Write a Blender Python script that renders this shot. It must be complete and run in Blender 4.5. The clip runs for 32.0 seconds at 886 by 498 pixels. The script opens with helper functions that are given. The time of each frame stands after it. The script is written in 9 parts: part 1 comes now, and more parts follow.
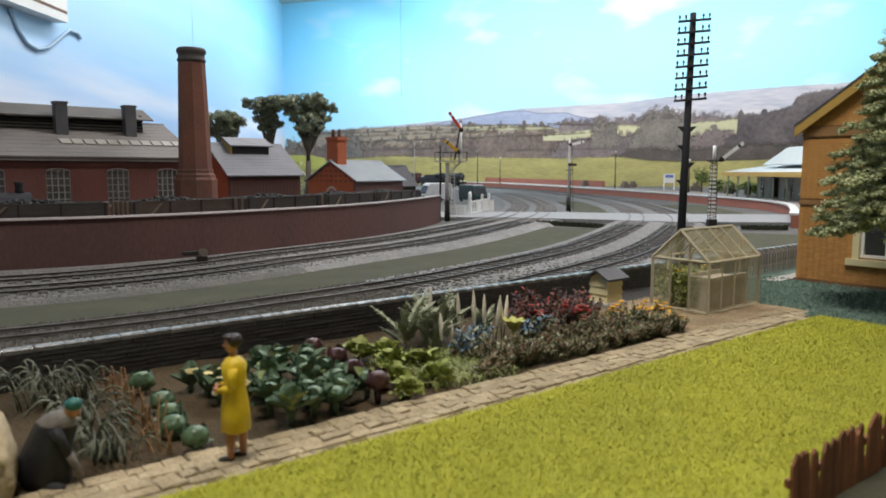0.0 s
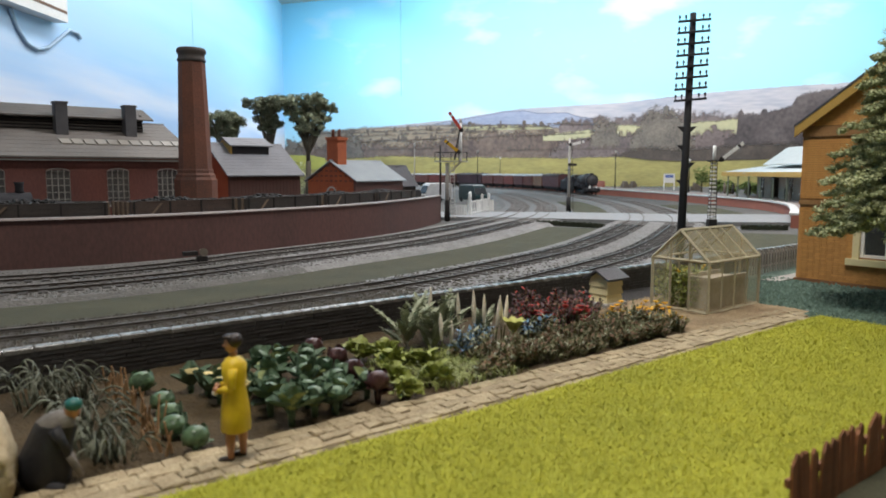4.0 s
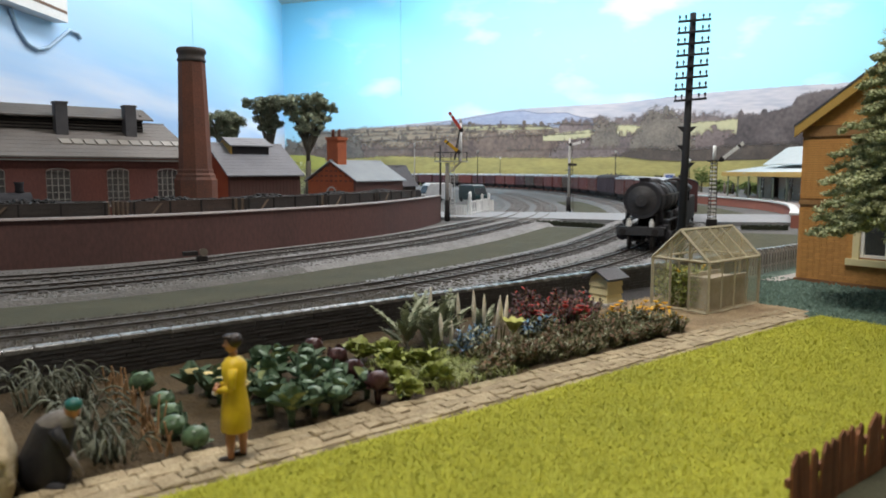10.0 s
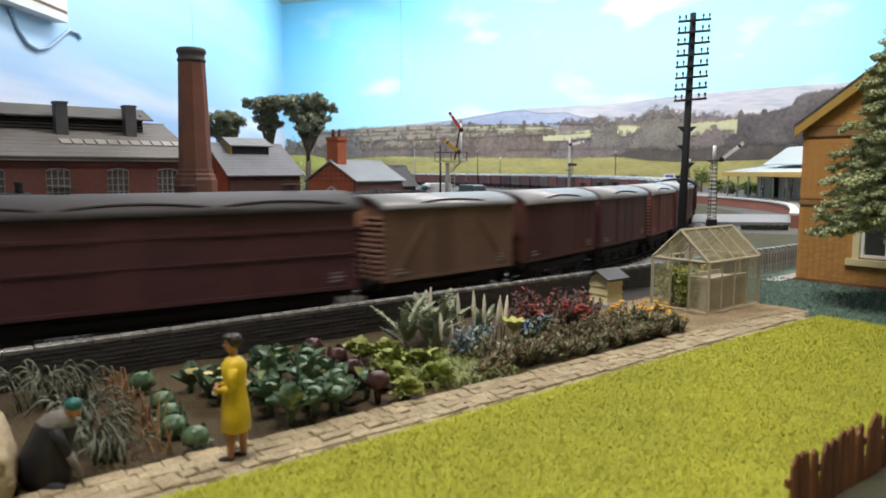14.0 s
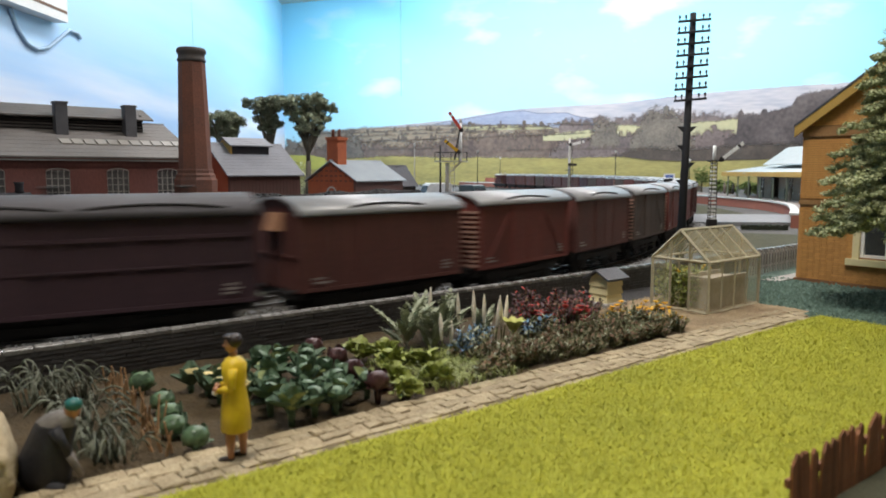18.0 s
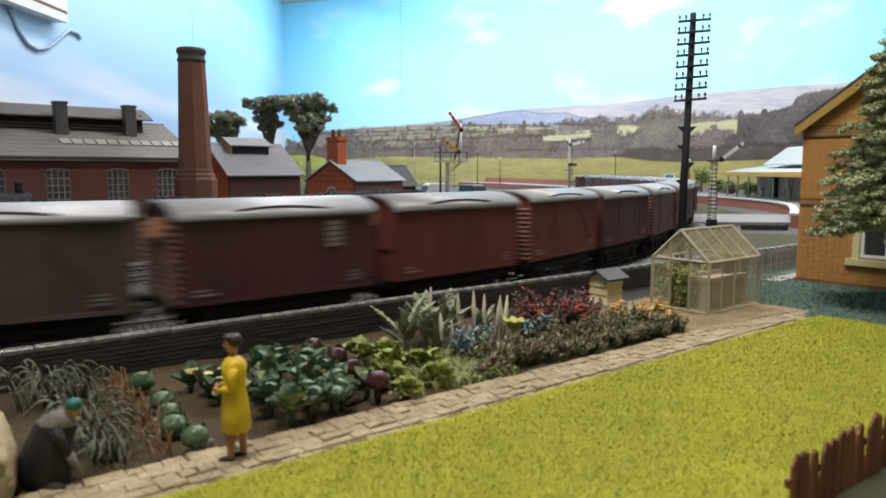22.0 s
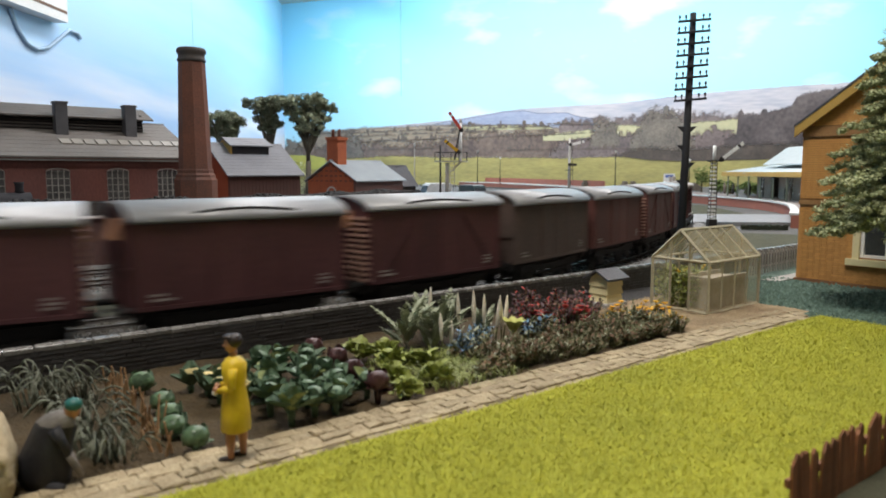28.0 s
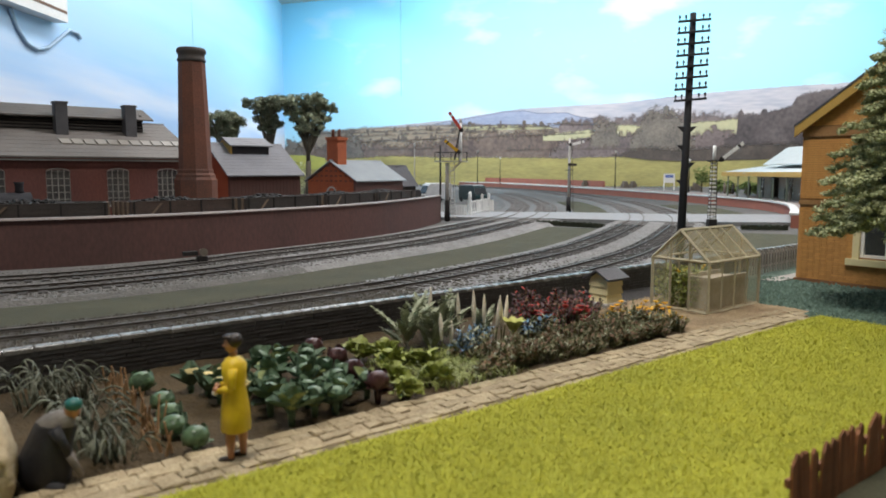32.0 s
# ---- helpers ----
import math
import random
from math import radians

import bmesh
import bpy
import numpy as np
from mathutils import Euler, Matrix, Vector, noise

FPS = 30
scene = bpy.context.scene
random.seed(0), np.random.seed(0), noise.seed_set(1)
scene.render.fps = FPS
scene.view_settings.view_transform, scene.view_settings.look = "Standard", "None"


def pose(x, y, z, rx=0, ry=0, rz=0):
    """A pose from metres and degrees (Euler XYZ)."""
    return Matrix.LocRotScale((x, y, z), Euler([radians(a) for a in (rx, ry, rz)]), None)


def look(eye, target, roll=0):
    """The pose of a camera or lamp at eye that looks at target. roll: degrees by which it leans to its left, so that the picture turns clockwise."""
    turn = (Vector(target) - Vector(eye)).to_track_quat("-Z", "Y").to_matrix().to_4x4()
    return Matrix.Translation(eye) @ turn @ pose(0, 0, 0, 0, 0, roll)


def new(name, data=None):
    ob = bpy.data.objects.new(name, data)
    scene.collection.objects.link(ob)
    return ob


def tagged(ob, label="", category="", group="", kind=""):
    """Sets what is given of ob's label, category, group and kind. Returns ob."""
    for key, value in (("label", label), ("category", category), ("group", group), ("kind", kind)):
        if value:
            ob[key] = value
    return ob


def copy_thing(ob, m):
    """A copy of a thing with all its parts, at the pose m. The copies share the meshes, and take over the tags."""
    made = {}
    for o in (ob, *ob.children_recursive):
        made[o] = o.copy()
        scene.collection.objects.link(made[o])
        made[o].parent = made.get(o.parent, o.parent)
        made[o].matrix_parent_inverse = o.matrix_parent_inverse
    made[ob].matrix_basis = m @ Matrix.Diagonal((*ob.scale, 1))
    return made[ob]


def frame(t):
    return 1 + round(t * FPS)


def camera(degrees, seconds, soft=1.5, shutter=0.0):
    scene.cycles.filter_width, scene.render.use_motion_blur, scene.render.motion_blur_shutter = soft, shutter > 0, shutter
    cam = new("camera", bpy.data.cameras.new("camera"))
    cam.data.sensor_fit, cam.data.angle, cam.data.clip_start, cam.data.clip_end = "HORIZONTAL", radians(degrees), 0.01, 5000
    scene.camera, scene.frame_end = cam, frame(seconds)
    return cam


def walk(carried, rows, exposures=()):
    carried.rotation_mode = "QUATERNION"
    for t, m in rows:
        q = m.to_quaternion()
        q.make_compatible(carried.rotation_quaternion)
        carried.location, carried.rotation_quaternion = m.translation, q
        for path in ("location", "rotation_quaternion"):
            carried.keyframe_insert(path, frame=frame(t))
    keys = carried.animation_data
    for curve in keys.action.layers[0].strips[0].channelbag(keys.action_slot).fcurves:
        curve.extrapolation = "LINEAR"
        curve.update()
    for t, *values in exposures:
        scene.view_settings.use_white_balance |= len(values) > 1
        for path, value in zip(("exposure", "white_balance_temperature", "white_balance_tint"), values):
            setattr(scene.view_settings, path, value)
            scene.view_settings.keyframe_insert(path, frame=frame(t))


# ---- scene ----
# The layout is a 4 mm to the foot model railway: sizes below are those of the full-size
# things in metres, and U brings them to the model's true size.
U = 1.0 / 76.2

EYE = (0.0, 0.0, 4.39)
cam = camera(64.2, 32.0, soft=1.75, shutter=0.9)
cam.data.dof.use_dof, cam.data.dof.focus_distance, cam.data.dof.aperture_fstop = True, 0.42, 44.0
view = look([c * U for c in EYE], [0, 100 * U, (4.39 - 100 * math.tan(radians(6.3))) * U])
walk(cam, [(0.0, view), (32.0, view)], exposures=[(0.0, 0.1), (10.0, 0.11), (12.5, 0.24), (15.0, 0.28), (20.0, 0.22), (29.0, 0.22), (32.0, 0.13)])

# ---- light ----
world = bpy.data.worlds.new("room_air")
scene.world = world
world.use_nodes = True
world.node_tree.nodes["Background"].inputs[0].default_value = (0.8, 0.9, 1.0, 1)
world.node_tree.nodes["Background"].inputs[1].default_value = 0.15


def ceiling_lamp(x, y, z, sx, sy, watts, colour, tilt=(0, 0, 0)):
    lamp = bpy.data.lights.new("tube", "AREA")
    lamp.shape, lamp.size, lamp.size_y = "RECTANGLE", sx * U, sy * U
    lamp.energy, lamp.color = watts, colour
    ob = new("ceiling_lamp_light", lamp)
    ob.matrix_world = pose(x * U, y * U, z * U, *tilt)


ceiling_lamp(45, 185, 62, 150, 10, 17.6, (1.0, 0.97, 0.965), (38, 0, -20))
ceiling_lamp(-28, 160, 62, 10, 150, 10.3, (1.0, 0.97, 0.965), (0, 22, 0))
ceiling_lamp(0, 0, 62, 36, 24, 9.6, (1.0, 0.94, 0.87), (0, -38, 0))
ceiling_lamp(26, 72, 62, 72, 14, 11.0, (1.0, 0.965, 0.965))


# ---- mesh helpers ----
def part(name, bm, material, parent=None, label=""):
    me = bpy.data.meshes.new(name)
    for v in bm.verts:
        v.co *= U
    bm.normal_update()
    bm.to_mesh(me)
    bm.free()
    for m in material if isinstance(material, (list, tuple)) else [material]:
        me.materials.append(m)
    ob = new(name, me)
    if parent is not None:
        ob.parent = parent
    return tagged(ob, label)


def share(ob, x=0, y=0, z=0, rz=0, rx=0, ry=0, parent=None):
    """Another part on the same mesh."""
    o = new(ob.name.split(".")[0], ob.data)
    o.parent = parent or ob.parent
    o.matrix_basis = pose(x * U, y * U, z * U, rx, ry, rz)
    return o


def thing(name, x, y, z, rz, label, category, group="", kind=""):
    ob = new(name)
    ob.empty_display_size = 0.01
    ob.matrix_basis = pose(x * U, y * U, z * U, 0, 0, rz)
    return tagged(ob, label, category, group, kind)


def solo(name, bm, material, x, y, z, rz, label, category, group="", kind=""):
    ob = part(name, bm, material)
    ob.matrix_basis = pose(x * U, y * U, z * U, 0, 0, rz)
    return tagged(ob, label, category, group, kind)


def nb():
    return bmesh.new()


def quad(bm, a, b, c, d, mi=0):
    f = bm.faces.new([bm.verts.new(p) for p in (a, b, c, d)])
    f.material_index = mi
    return f


def hexa(bm, p, mi=0):
    """A six-sided block from its 8 corners: bottom ring, then top ring."""
    v = [bm.verts.new(q) for q in p]
    for ids in ((3, 2, 1, 0), (4, 5, 6, 7), (0, 1, 5, 4), (1, 2, 6, 5), (2, 3, 7, 6), (3, 0, 4, 7)):
        bm.faces.new([v[i] for i in ids]).material_index = mi
    return v


def box(bm, x0, x1, y0, y1, z0, z1, mi=0, b=0.0):
    """A block; b chamfers its upright edges and top."""
    if b <= 0:
        return hexa(bm, [(x0, y0, z0), (x1, y0, z0), (x1, y1, z0), (x0, y1, z0),
                         (x0, y0, z1), (x1, y0, z1), (x1, y1, z1), (x0, y1, z1)], mi)
    ring = [(x0 + b, y0), (x1 - b, y0), (x1, y0 + b), (x1, y1 - b), (x1 - b, y1), (x0 + b, y1), (x0, y1 - b), (x0, y0 + b)]
    cx, cy = (x0 + x1) / 2, (y0 + y1) / 2
    fx, fy = (x1 - x0 - 2 * b) / (x1 - x0), (y1 - y0 - 2 * b) / (y1 - y0)
    top = [(cx + (x - cx) * fx, cy + (y - cy) * fy) for x, y in ring]
    rows = [[bm.verts.new((x, y, z0)) for x, y in ring], [bm.verts.new((x, y, z1 - b)) for x, y in ring],
            [bm.verts.new((x, y, z1)) for x, y in top]]
    for lo, hi in zip(rows, rows[1:]):
        for i in range(8):
            bm.faces.new((lo[i], lo[(i + 1) % 8], hi[(i + 1) % 8], hi[i])).material_index = mi
    bm.faces.new(rows[2]).material_index = mi
    bm.faces.new(rows[0][::-1]).material_index = mi


def lathe(bm, prof, x=0, y=0, z=0, n=16, mi=0, smooth=True, squash=1.0, caps=True):
    """A turned form about the z axis: prof holds (radius, height)."""
    rows = []
    for r, h in prof:
        rows.append([bm.verts.new((x + r * math.cos(2 * math.pi * i / n), y + squash * r * math.sin(2 * math.pi * i / n), z + h)) for i in range(n)])
    for lo, hi in zip(rows, rows[1:]):
        for i in range(n):
            f = bm.faces.new((lo[i], lo[(i + 1) % n], hi[(i + 1) % n], hi[i]))
            f.smooth, f.material_index = smooth, mi
    if caps:
        bm.faces.new(rows[0][::-1]).material_index = mi
        bm.faces.new(rows[-1]).material_index = mi


def rod(bm, a, b, r0, r1=None, n=8, mi=0):
    """A round bar from a to b."""
    a, b = Vector(a), Vector(b)
    r1 = r0 if r1 is None else r1
    d = (b - a).normalized()
    u = d.cross(Vector((0, 0, 1)) if abs(d.z) < 0.9 else Vector((1, 0, 0))).normalized()
    w = d.cross(u)
    lo, hi = [], []
    for i in range(n):
        c = u * math.cos(2 * math.pi * i / n) + w * math.sin(2 * math.pi * i / n)
        lo.append(bm.verts.new(a + c * r0))
        hi.append(bm.verts.new(b + c * r1))
    for i in range(n):
        f = bm.faces.new((lo[(i + 1) % n], lo[i], hi[i], hi[(i + 1) % n]))
        f.smooth, f.material_index = n > 5, mi
    bm.faces.new(lo).material_index = mi
    bm.faces.new(hi[::-1]).material_index = mi


def extrude(bm, poly, axis, a, b, mi=0, smooth=False):
    """A prism: poly in the two other axes, in order (x, y, z), drawn from a to b along axis."""
    def put(p, k):
        return {"x": (k, p[0], p[1]), "y": (p[0], k, p[1]), "z": (p[0], p[1], k)}[axis]
    lo, hi = [bm.verts.new(put(p, a)) for p in poly], [bm.verts.new(put(p, b)) for p in poly]
    n = len(poly)
    made = [bm.faces.new(lo[::-1]), bm.faces.new(hi)]
    for i in range(n):
        f = bm.faces.new((lo[i], lo[(i + 1) % n], hi[(i + 1) % n], hi[i]))
        f.smooth = smooth
        made.append(f)
    for f in made:
        f.material_index = mi
    bmesh.ops.recalc_face_normals(bm, faces=made)


def ico_points(sub):
    bm = bmesh.new()
    bmesh.ops.create_icosphere(bm, subdivisions=sub, radius=1.0)
    bm.verts.index_update()
    out = [v.co.copy() for v in bm.verts], [[v.index for v in f.verts] for f in bm.faces]
    bm.free()
    return out


ICO = {k: ico_points(k) for k in (1, 2, 3, 4)}


def ball(bm, c, r, mi=0, sub=1, squash=(1, 1, 1), rough=0.0):
    """A rounded lump, rough or smooth."""
    pts, tris = ICO[sub]
    made = []
    for p in pts:
        k = r * (1 + rough * random.uniform(-1, 1))
        made.append(bm.verts.new((c[0] + p.x * k * squash[0], c[1] + p.y * k * squash[1], c[2] + p.z * k * squash[2])))
    for t in tris:
        f = bm.faces.new([made[i] for i in t])
        f.material_index, f.smooth = mi, True


# ---- materials ----
def mat(name, col, col2=None, rough=0.7, metal=0.0, scale=1.5, fine=14.0, var=0.35, bump=0.25, each=0.15, spec=0.4, stretch=(1, 1, 1)):
    """A surface with coarse stains and fine grain; lengths are full-size metres."""
    m = bpy.data.materials.new(name)
    m.use_nodes = True
    n, link = m.node_tree.nodes, m.node_tree.links
    bsdf = n["Principled BSDF"]
    col2 = col2 or tuple(c * (1 - var) for c in col)
    tc, mp = n.new("ShaderNodeTexCoord"), n.new("ShaderNodeMapping")
    mp.inputs["Scale"].default_value = [s / U for s in stretch]
    link.new(tc.outputs["Object"], mp.inputs["Vector"])
    big, small = n.new("ShaderNodeTexNoise"), n.new("ShaderNodeTexNoise")
    for t, s, d in ((big, scale, 4), (small, fine, 3)):
        t.inputs["Scale"].default_value, t.inputs["Detail"].default_value = s, d
        link.new(mp.outputs[0], t.inputs["Vector"])
    info, wide = n.new("ShaderNodeObjectInfo"), n.new("ShaderNodeMath")
    wide.operation = "MULTIPLY_ADD"
    wide.inputs[1].default_value, wide.inputs[2].default_value = each * 2, 1 - each
    link.new(info.outputs["Random"], wide.inputs[0])
    both = n.new("ShaderNodeMath")
    both.operation = "MULTIPLY_ADD"
    both.inputs[1].default_value = 0.55
    half = n.new("ShaderNodeMath")
    half.operation = "MULTIPLY"
    half.inputs[1].default_value = 0.45
    link.new(small.outputs["Fac"], half.inputs[0])
    link.new(big.outputs["Fac"], both.inputs[0])
    link.new(half.outputs[0], both.inputs[2])
    ramp = n.new("ShaderNodeValToRGB")
    ramp.color_ramp.elements[0].position, ramp.color_ramp.elements[1].position = 0.32, 0.68
    ramp.color_ramp.elements[0].color, ramp.color_ramp.elements[1].color = (*col2, 1), (*col, 1)
    link.new(both.outputs[0], ramp.inputs[0])
    tint = n.new("ShaderNodeVectorMath")
    tint.operation = "SCALE"
    link.new(ramp.outputs[0], tint.inputs[0])
    link.new(wide.outputs[0], tint.inputs["Scale"])
    link.new(tint.outputs[0], bsdf.inputs["Base Color"])
    rr = n.new("ShaderNodeMapRange")
    rr.inputs["To Min"].default_value, rr.inputs["To Max"].default_value = max(0.03, rough - 0.12), min(1, rough + 0.12)
    link.new(big.outputs["Fac"], rr.inputs["Value"])
    link.new(rr.outputs[0], bsdf.inputs["Roughness"])
    bsdf.inputs["Metallic"].default_value = metal
    bsdf.inputs["Specular IOR Level"].default_value = spec
    if bump:
        bp = n.new("ShaderNodeBump")
        bp.inputs["Strength"].default_value, bp.inputs["Distance"].default_value = bump, 0.06 * U
        link.new(small.outputs["Fac"], bp.inputs["Height"])
        link.new(bp.outputs[0], bsdf.inputs["Normal"])
    return m


M = {}
M["baseboard"] = mat("trackside_grit", (0.13, 0.125, 0.12), (0.07, 0.07, 0.065), rough=0.95, scale=0.25, fine=6, bump=0.8)
M["ballast"] = mat("grey_ballast", (0.26, 0.256, 0.252), (0.13, 0.128, 0.126), rough=0.95, scale=0.6, fine=9, bump=1.0)
M["stone_chips"] = mat("ballast_chips", (0.34, 0.335, 0.33), (0.16, 0.157, 0.155), rough=0.75, fine=5, each=0.3)
# olive-brown stone whose colour also carries the weaker light at the near end
M["dimmed_chips"] = mat("oil_darkened_chips", (0.085, 0.076, 0.06), (0.035, 0.032, 0.025), rough=0.7, fine=5, each=0.3)
M["far_ballast"] = mat("dull_far_ballast", (0.17, 0.168, 0.166), (0.1, 0.1, 0.098), rough=0.95, scale=0.3, fine=6, bump=0.8)
# the far tracks' near end: weaker light put into a darker stone colour
M["dull_ballast"] = mat("dull_near_ballast", (0.175, 0.168, 0.16), (0.085, 0.082, 0.078), rough=0.95, scale=0.6, fine=9, bump=1.0)
M["half_dimmed_chips"] = mat("dull_ballast_chips", (0.22, 0.213, 0.205), (0.1, 0.096, 0.09), rough=0.8, fine=5, each=0.3)
M["dimmed_bed"] = mat("oil_darkened_ballast", (0.08, 0.072, 0.055), (0.034, 0.031, 0.024), rough=0.9, scale=0.6, fine=9, bump=1.0)
M["sleeper"] = mat("dark_sleeper", (0.06, 0.053, 0.048), (0.03, 0.026, 0.024), rough=0.85)
M["rail"] = mat("rusty_rail_side", (0.05, 0.041, 0.035), (0.028, 0.023, 0.02), rough=0.7, bump=0.1)
M["rail_head"] = mat("worn_rail_head", (0.2, 0.185, 0.17), (0.06, 0.055, 0.05), rough=0.42, metal=0.5, scale=0.1, bump=0.02)
M["dusty_sleeper"] = mat("ballast_dusted_sleeper", (0.19, 0.18, 0.172), (0.12, 0.114, 0.11), rough=0.95)
M["dusty_rail"] = mat("ballast_dusted_rail", (0.12, 0.11, 0.1), (0.07, 0.063, 0.058), rough=0.8)
M["verge"] = mat("trackside_grass", (0.085, 0.083, 0.05), (0.042, 0.045, 0.027), rough=1.0, scale=0.6, fine=16, bump=0.9)
M["road"] = mat("pale_roadway", (0.34, 0.35, 0.36), (0.23, 0.24, 0.25), rough=0.85)
M["lawn"] = mat("bright_lawn", (0.42, 0.42, 0.04), (0.32, 0.335, 0.03), rough=0.9, scale=0.9, fine=6, bump=0.8)
M["blade"] = mat("grass_fibre", (0.52, 0.51, 0.055), (0.33, 0.345, 0.034), rough=0.8, scale=0.45, fine=6, bump=0)
M["soil"] = mat("garden_soil", (0.078, 0.052, 0.022), (0.03, 0.021, 0.01), rough=1.0, scale=1.2, fine=14, bump=1.0)
M["sand"] = mat("dry_tan_earth", (0.42, 0.32, 0.19), (0.25, 0.175, 0.1), rough=1.0, scale=1.5, fine=12, bump=0.8)
M["slab"] = mat("cream_stone_slab", (0.46, 0.38, 0.245), (0.27, 0.21, 0.125), rough=0.95, scale=2.2, fine=16, each=0.14, bump=0.9)
# dark joints; the same colour paints the shadow along the path's lawn edge
M["joint"] = mat("path_joint", (0.16, 0.12, 0.07), (0.09, 0.066, 0.04), rough=1.0)
M["scree"] = mat("blue_green_flock", (0.15, 0.215, 0.18), (0.03, 0.055, 0.046), rough=1.0, scale=1.5, fine=9, bump=1.0)
M["black_stone"] = mat("black_garden_wall", (0.055, 0.051, 0.05), (0.034, 0.032, 0.032), rough=0.5, fine=9, each=0.12, bump=0.5)
M["wall_cap"] = mat("weathered_wall_cap", (0.3, 0.25, 0.23), (0.2, 0.165, 0.155), rough=0.5, spec=0.6)
M["coping"] = mat("pale_coping", (0.25, 0.24, 0.225), (0.14, 0.134, 0.125), rough=0.31, spec=0.9, each=0.18, scale=1.2, bump=0.15)
M["yard_wall"] = mat("dull_red_brick", (0.165, 0.084, 0.076), (0.092, 0.053, 0.05), rough=0.85, scale=0.22, fine=6, stretch=(1, 1, 0.5))
M["shed_brick"] = mat("dark_red_brick", (0.24, 0.093, 0.078), (0.135, 0.058, 0.052), rough=0.85, scale=0.35, fine=8, stretch=(1, 1, 0.4))
M["orange_brick"] = mat("orange_brick", (0.42, 0.115, 0.045), (0.28, 0.075, 0.035), rough=0.85, scale=0.8, fine=8)
M["grey_boards"] = mat("grey_boards", (0.085, 0.074, 0.068), (0.05, 0.044, 0.042), rough=0.8)
M["brown_boards"] = mat("brown_boards", (0.13, 0.06, 0.05), (0.085, 0.045, 0.04), rough=0.8)
M["chimney_brick"] = mat("weathered_red_brick", (0.2, 0.08, 0.05), (0.085, 0.045, 0.036), rough=0.85, scale=0.35, fine=9)
M["pale_slate"] = mat("pale_blue_slate", (0.28, 0.31, 0.325), (0.2, 0.22, 0.24), rough=0.55, scale=0.6, fine=9)
M["slate"] = mat("grey_slate", (0.2, 0.183, 0.168), (0.115, 0.104, 0.095), rough=0.7, scale=0.3, fine=9, each=0.2)
M["blue_slate"] = mat("blue_grey_slate", (0.19, 0.195, 0.215), (0.12, 0.122, 0.138), rough=0.6, scale=0.6, fine=9)
M["dark_slate"] = mat("dark_slate", (0.1, 0.1, 0.11), rough=0.6)
M["house_brick"] = mat("ochre_brick", (0.55, 0.285, 0.085), (0.43, 0.2, 0.06), rough=0.85, scale=1.2, fine=9, each=0.12)
M["mortar"] = mat("mortar", (0.33, 0.18, 0.075), rough=0.95)
M["cream"] = mat("cream_paint", (0.84, 0.73, 0.42), rough=0.5, bump=0.05, var=0.15)
M["yellow_paint"] = mat("ochre_yellow_paint", (0.6, 0.38, 0.1), rough=0.5, bump=0.05, var=0.2)
M["white"] = mat("white_paint", (0.78, 0.78, 0.76), rough=0.45, bump=0.05, var=0.12)
M["glass_dark"] = mat("dark_window", (0.03, 0.035, 0.04), rough=0.15, bump=0, spec=0.6)
M["louvre"] = mat("dark_louvre", (0.02, 0.02, 0.024), rough=0.8)
M["black"] = mat("sooty_black", (0.026, 0.027, 0.033), (0.016, 0.016, 0.02), rough=0.8, scale=0.8, fine=7, bump=0.1)
M["black_top"] = mat("dusty_black", (0.055, 0.055, 0.06), (0.025, 0.025, 0.029), rough=0.55, scale=0.8, fine=7, bump=0.1)
M["iron"] = mat("dark_iron", (0.03, 0.028, 0.028), rough=0.75, spec=0.3)
M["coal"] = mat("coal", (0.028, 0.027, 0.027), (0.014, 0.014, 0.015), rough=0.75, fine=5, bump=1.0)
M["bauxite"] = mat("bauxite_brown", (0.15, 0.056, 0.046), (0.085, 0.036, 0.032), rough=0.6, scale=0.7, fine=7, bump=0.1)
M["maroon"] = mat("plum_maroon", (0.115, 0.044, 0.046), (0.065, 0.028, 0.03), rough=0.5, scale=0.7, fine=7, bump=0.1)
M["red_van"] = mat("red_oxide", (0.2, 0.053, 0.042), (0.12, 0.036, 0.031), rough=0.6, scale=0.7, fine=7, bump=0.1)
M["tan_van"] = mat("weathered_plywood", (0.22, 0.13, 0.085), (0.14, 0.085, 0.058), rough=0.7, scale=0.7, fine=7, bump=0.15)
M["grey_van"] = mat("grey_brown_van", (0.115, 0.08, 0.066), (0.065, 0.048, 0.042), rough=0.65, scale=0.7, fine=7, bump=0.12)
# pale colour that stands in for the light on the van ends' ribs
M["lit_rib"] = mat("dusty_red_rib", (0.46, 0.29, 0.23), (0.28, 0.15, 0.115), rough=0.8, scale=1.5, fine=7)
M["tan_roof"] = mat("dusty_tan_roof", (0.46, 0.42, 0.385), (0.32, 0.29, 0.265), rough=0.5, scale=0.8, fine=6)
M["plum_black"] = mat("blackened_plum", (0.07, 0.034, 0.043), (0.042, 0.023, 0.03), rough=0.72, scale=0.7, fine=7, bump=0.1)
M["van_roof"] = mat("pale_grey_roof", (0.38, 0.385, 0.4), (0.25, 0.252, 0.26), rough=0.42, scale=0.7, fine=6, bump=0.06, spec=0.6)
M["dark_roof"] = mat("mid_grey_roof", (0.075, 0.07, 0.074), (0.045, 0.042, 0.046), rough=0.72, scale=0.7, fine=6, bump=0.06, spec=0.3)
M["mark"] = mat("white_lettering_bar", (0.36, 0.32, 0.29), rough=0.6, bump=0)
M["bark"] = mat("tree_bark", (0.13, 0.115, 0.085), rough=0.95, fine=9, bump=0.8)
M["leaf"] = mat("tree_leaf", (0.34, 0.365, 0.24), (0.15, 0.175, 0.115), rough=0.85, scale=1.0, fine=5, bump=0)
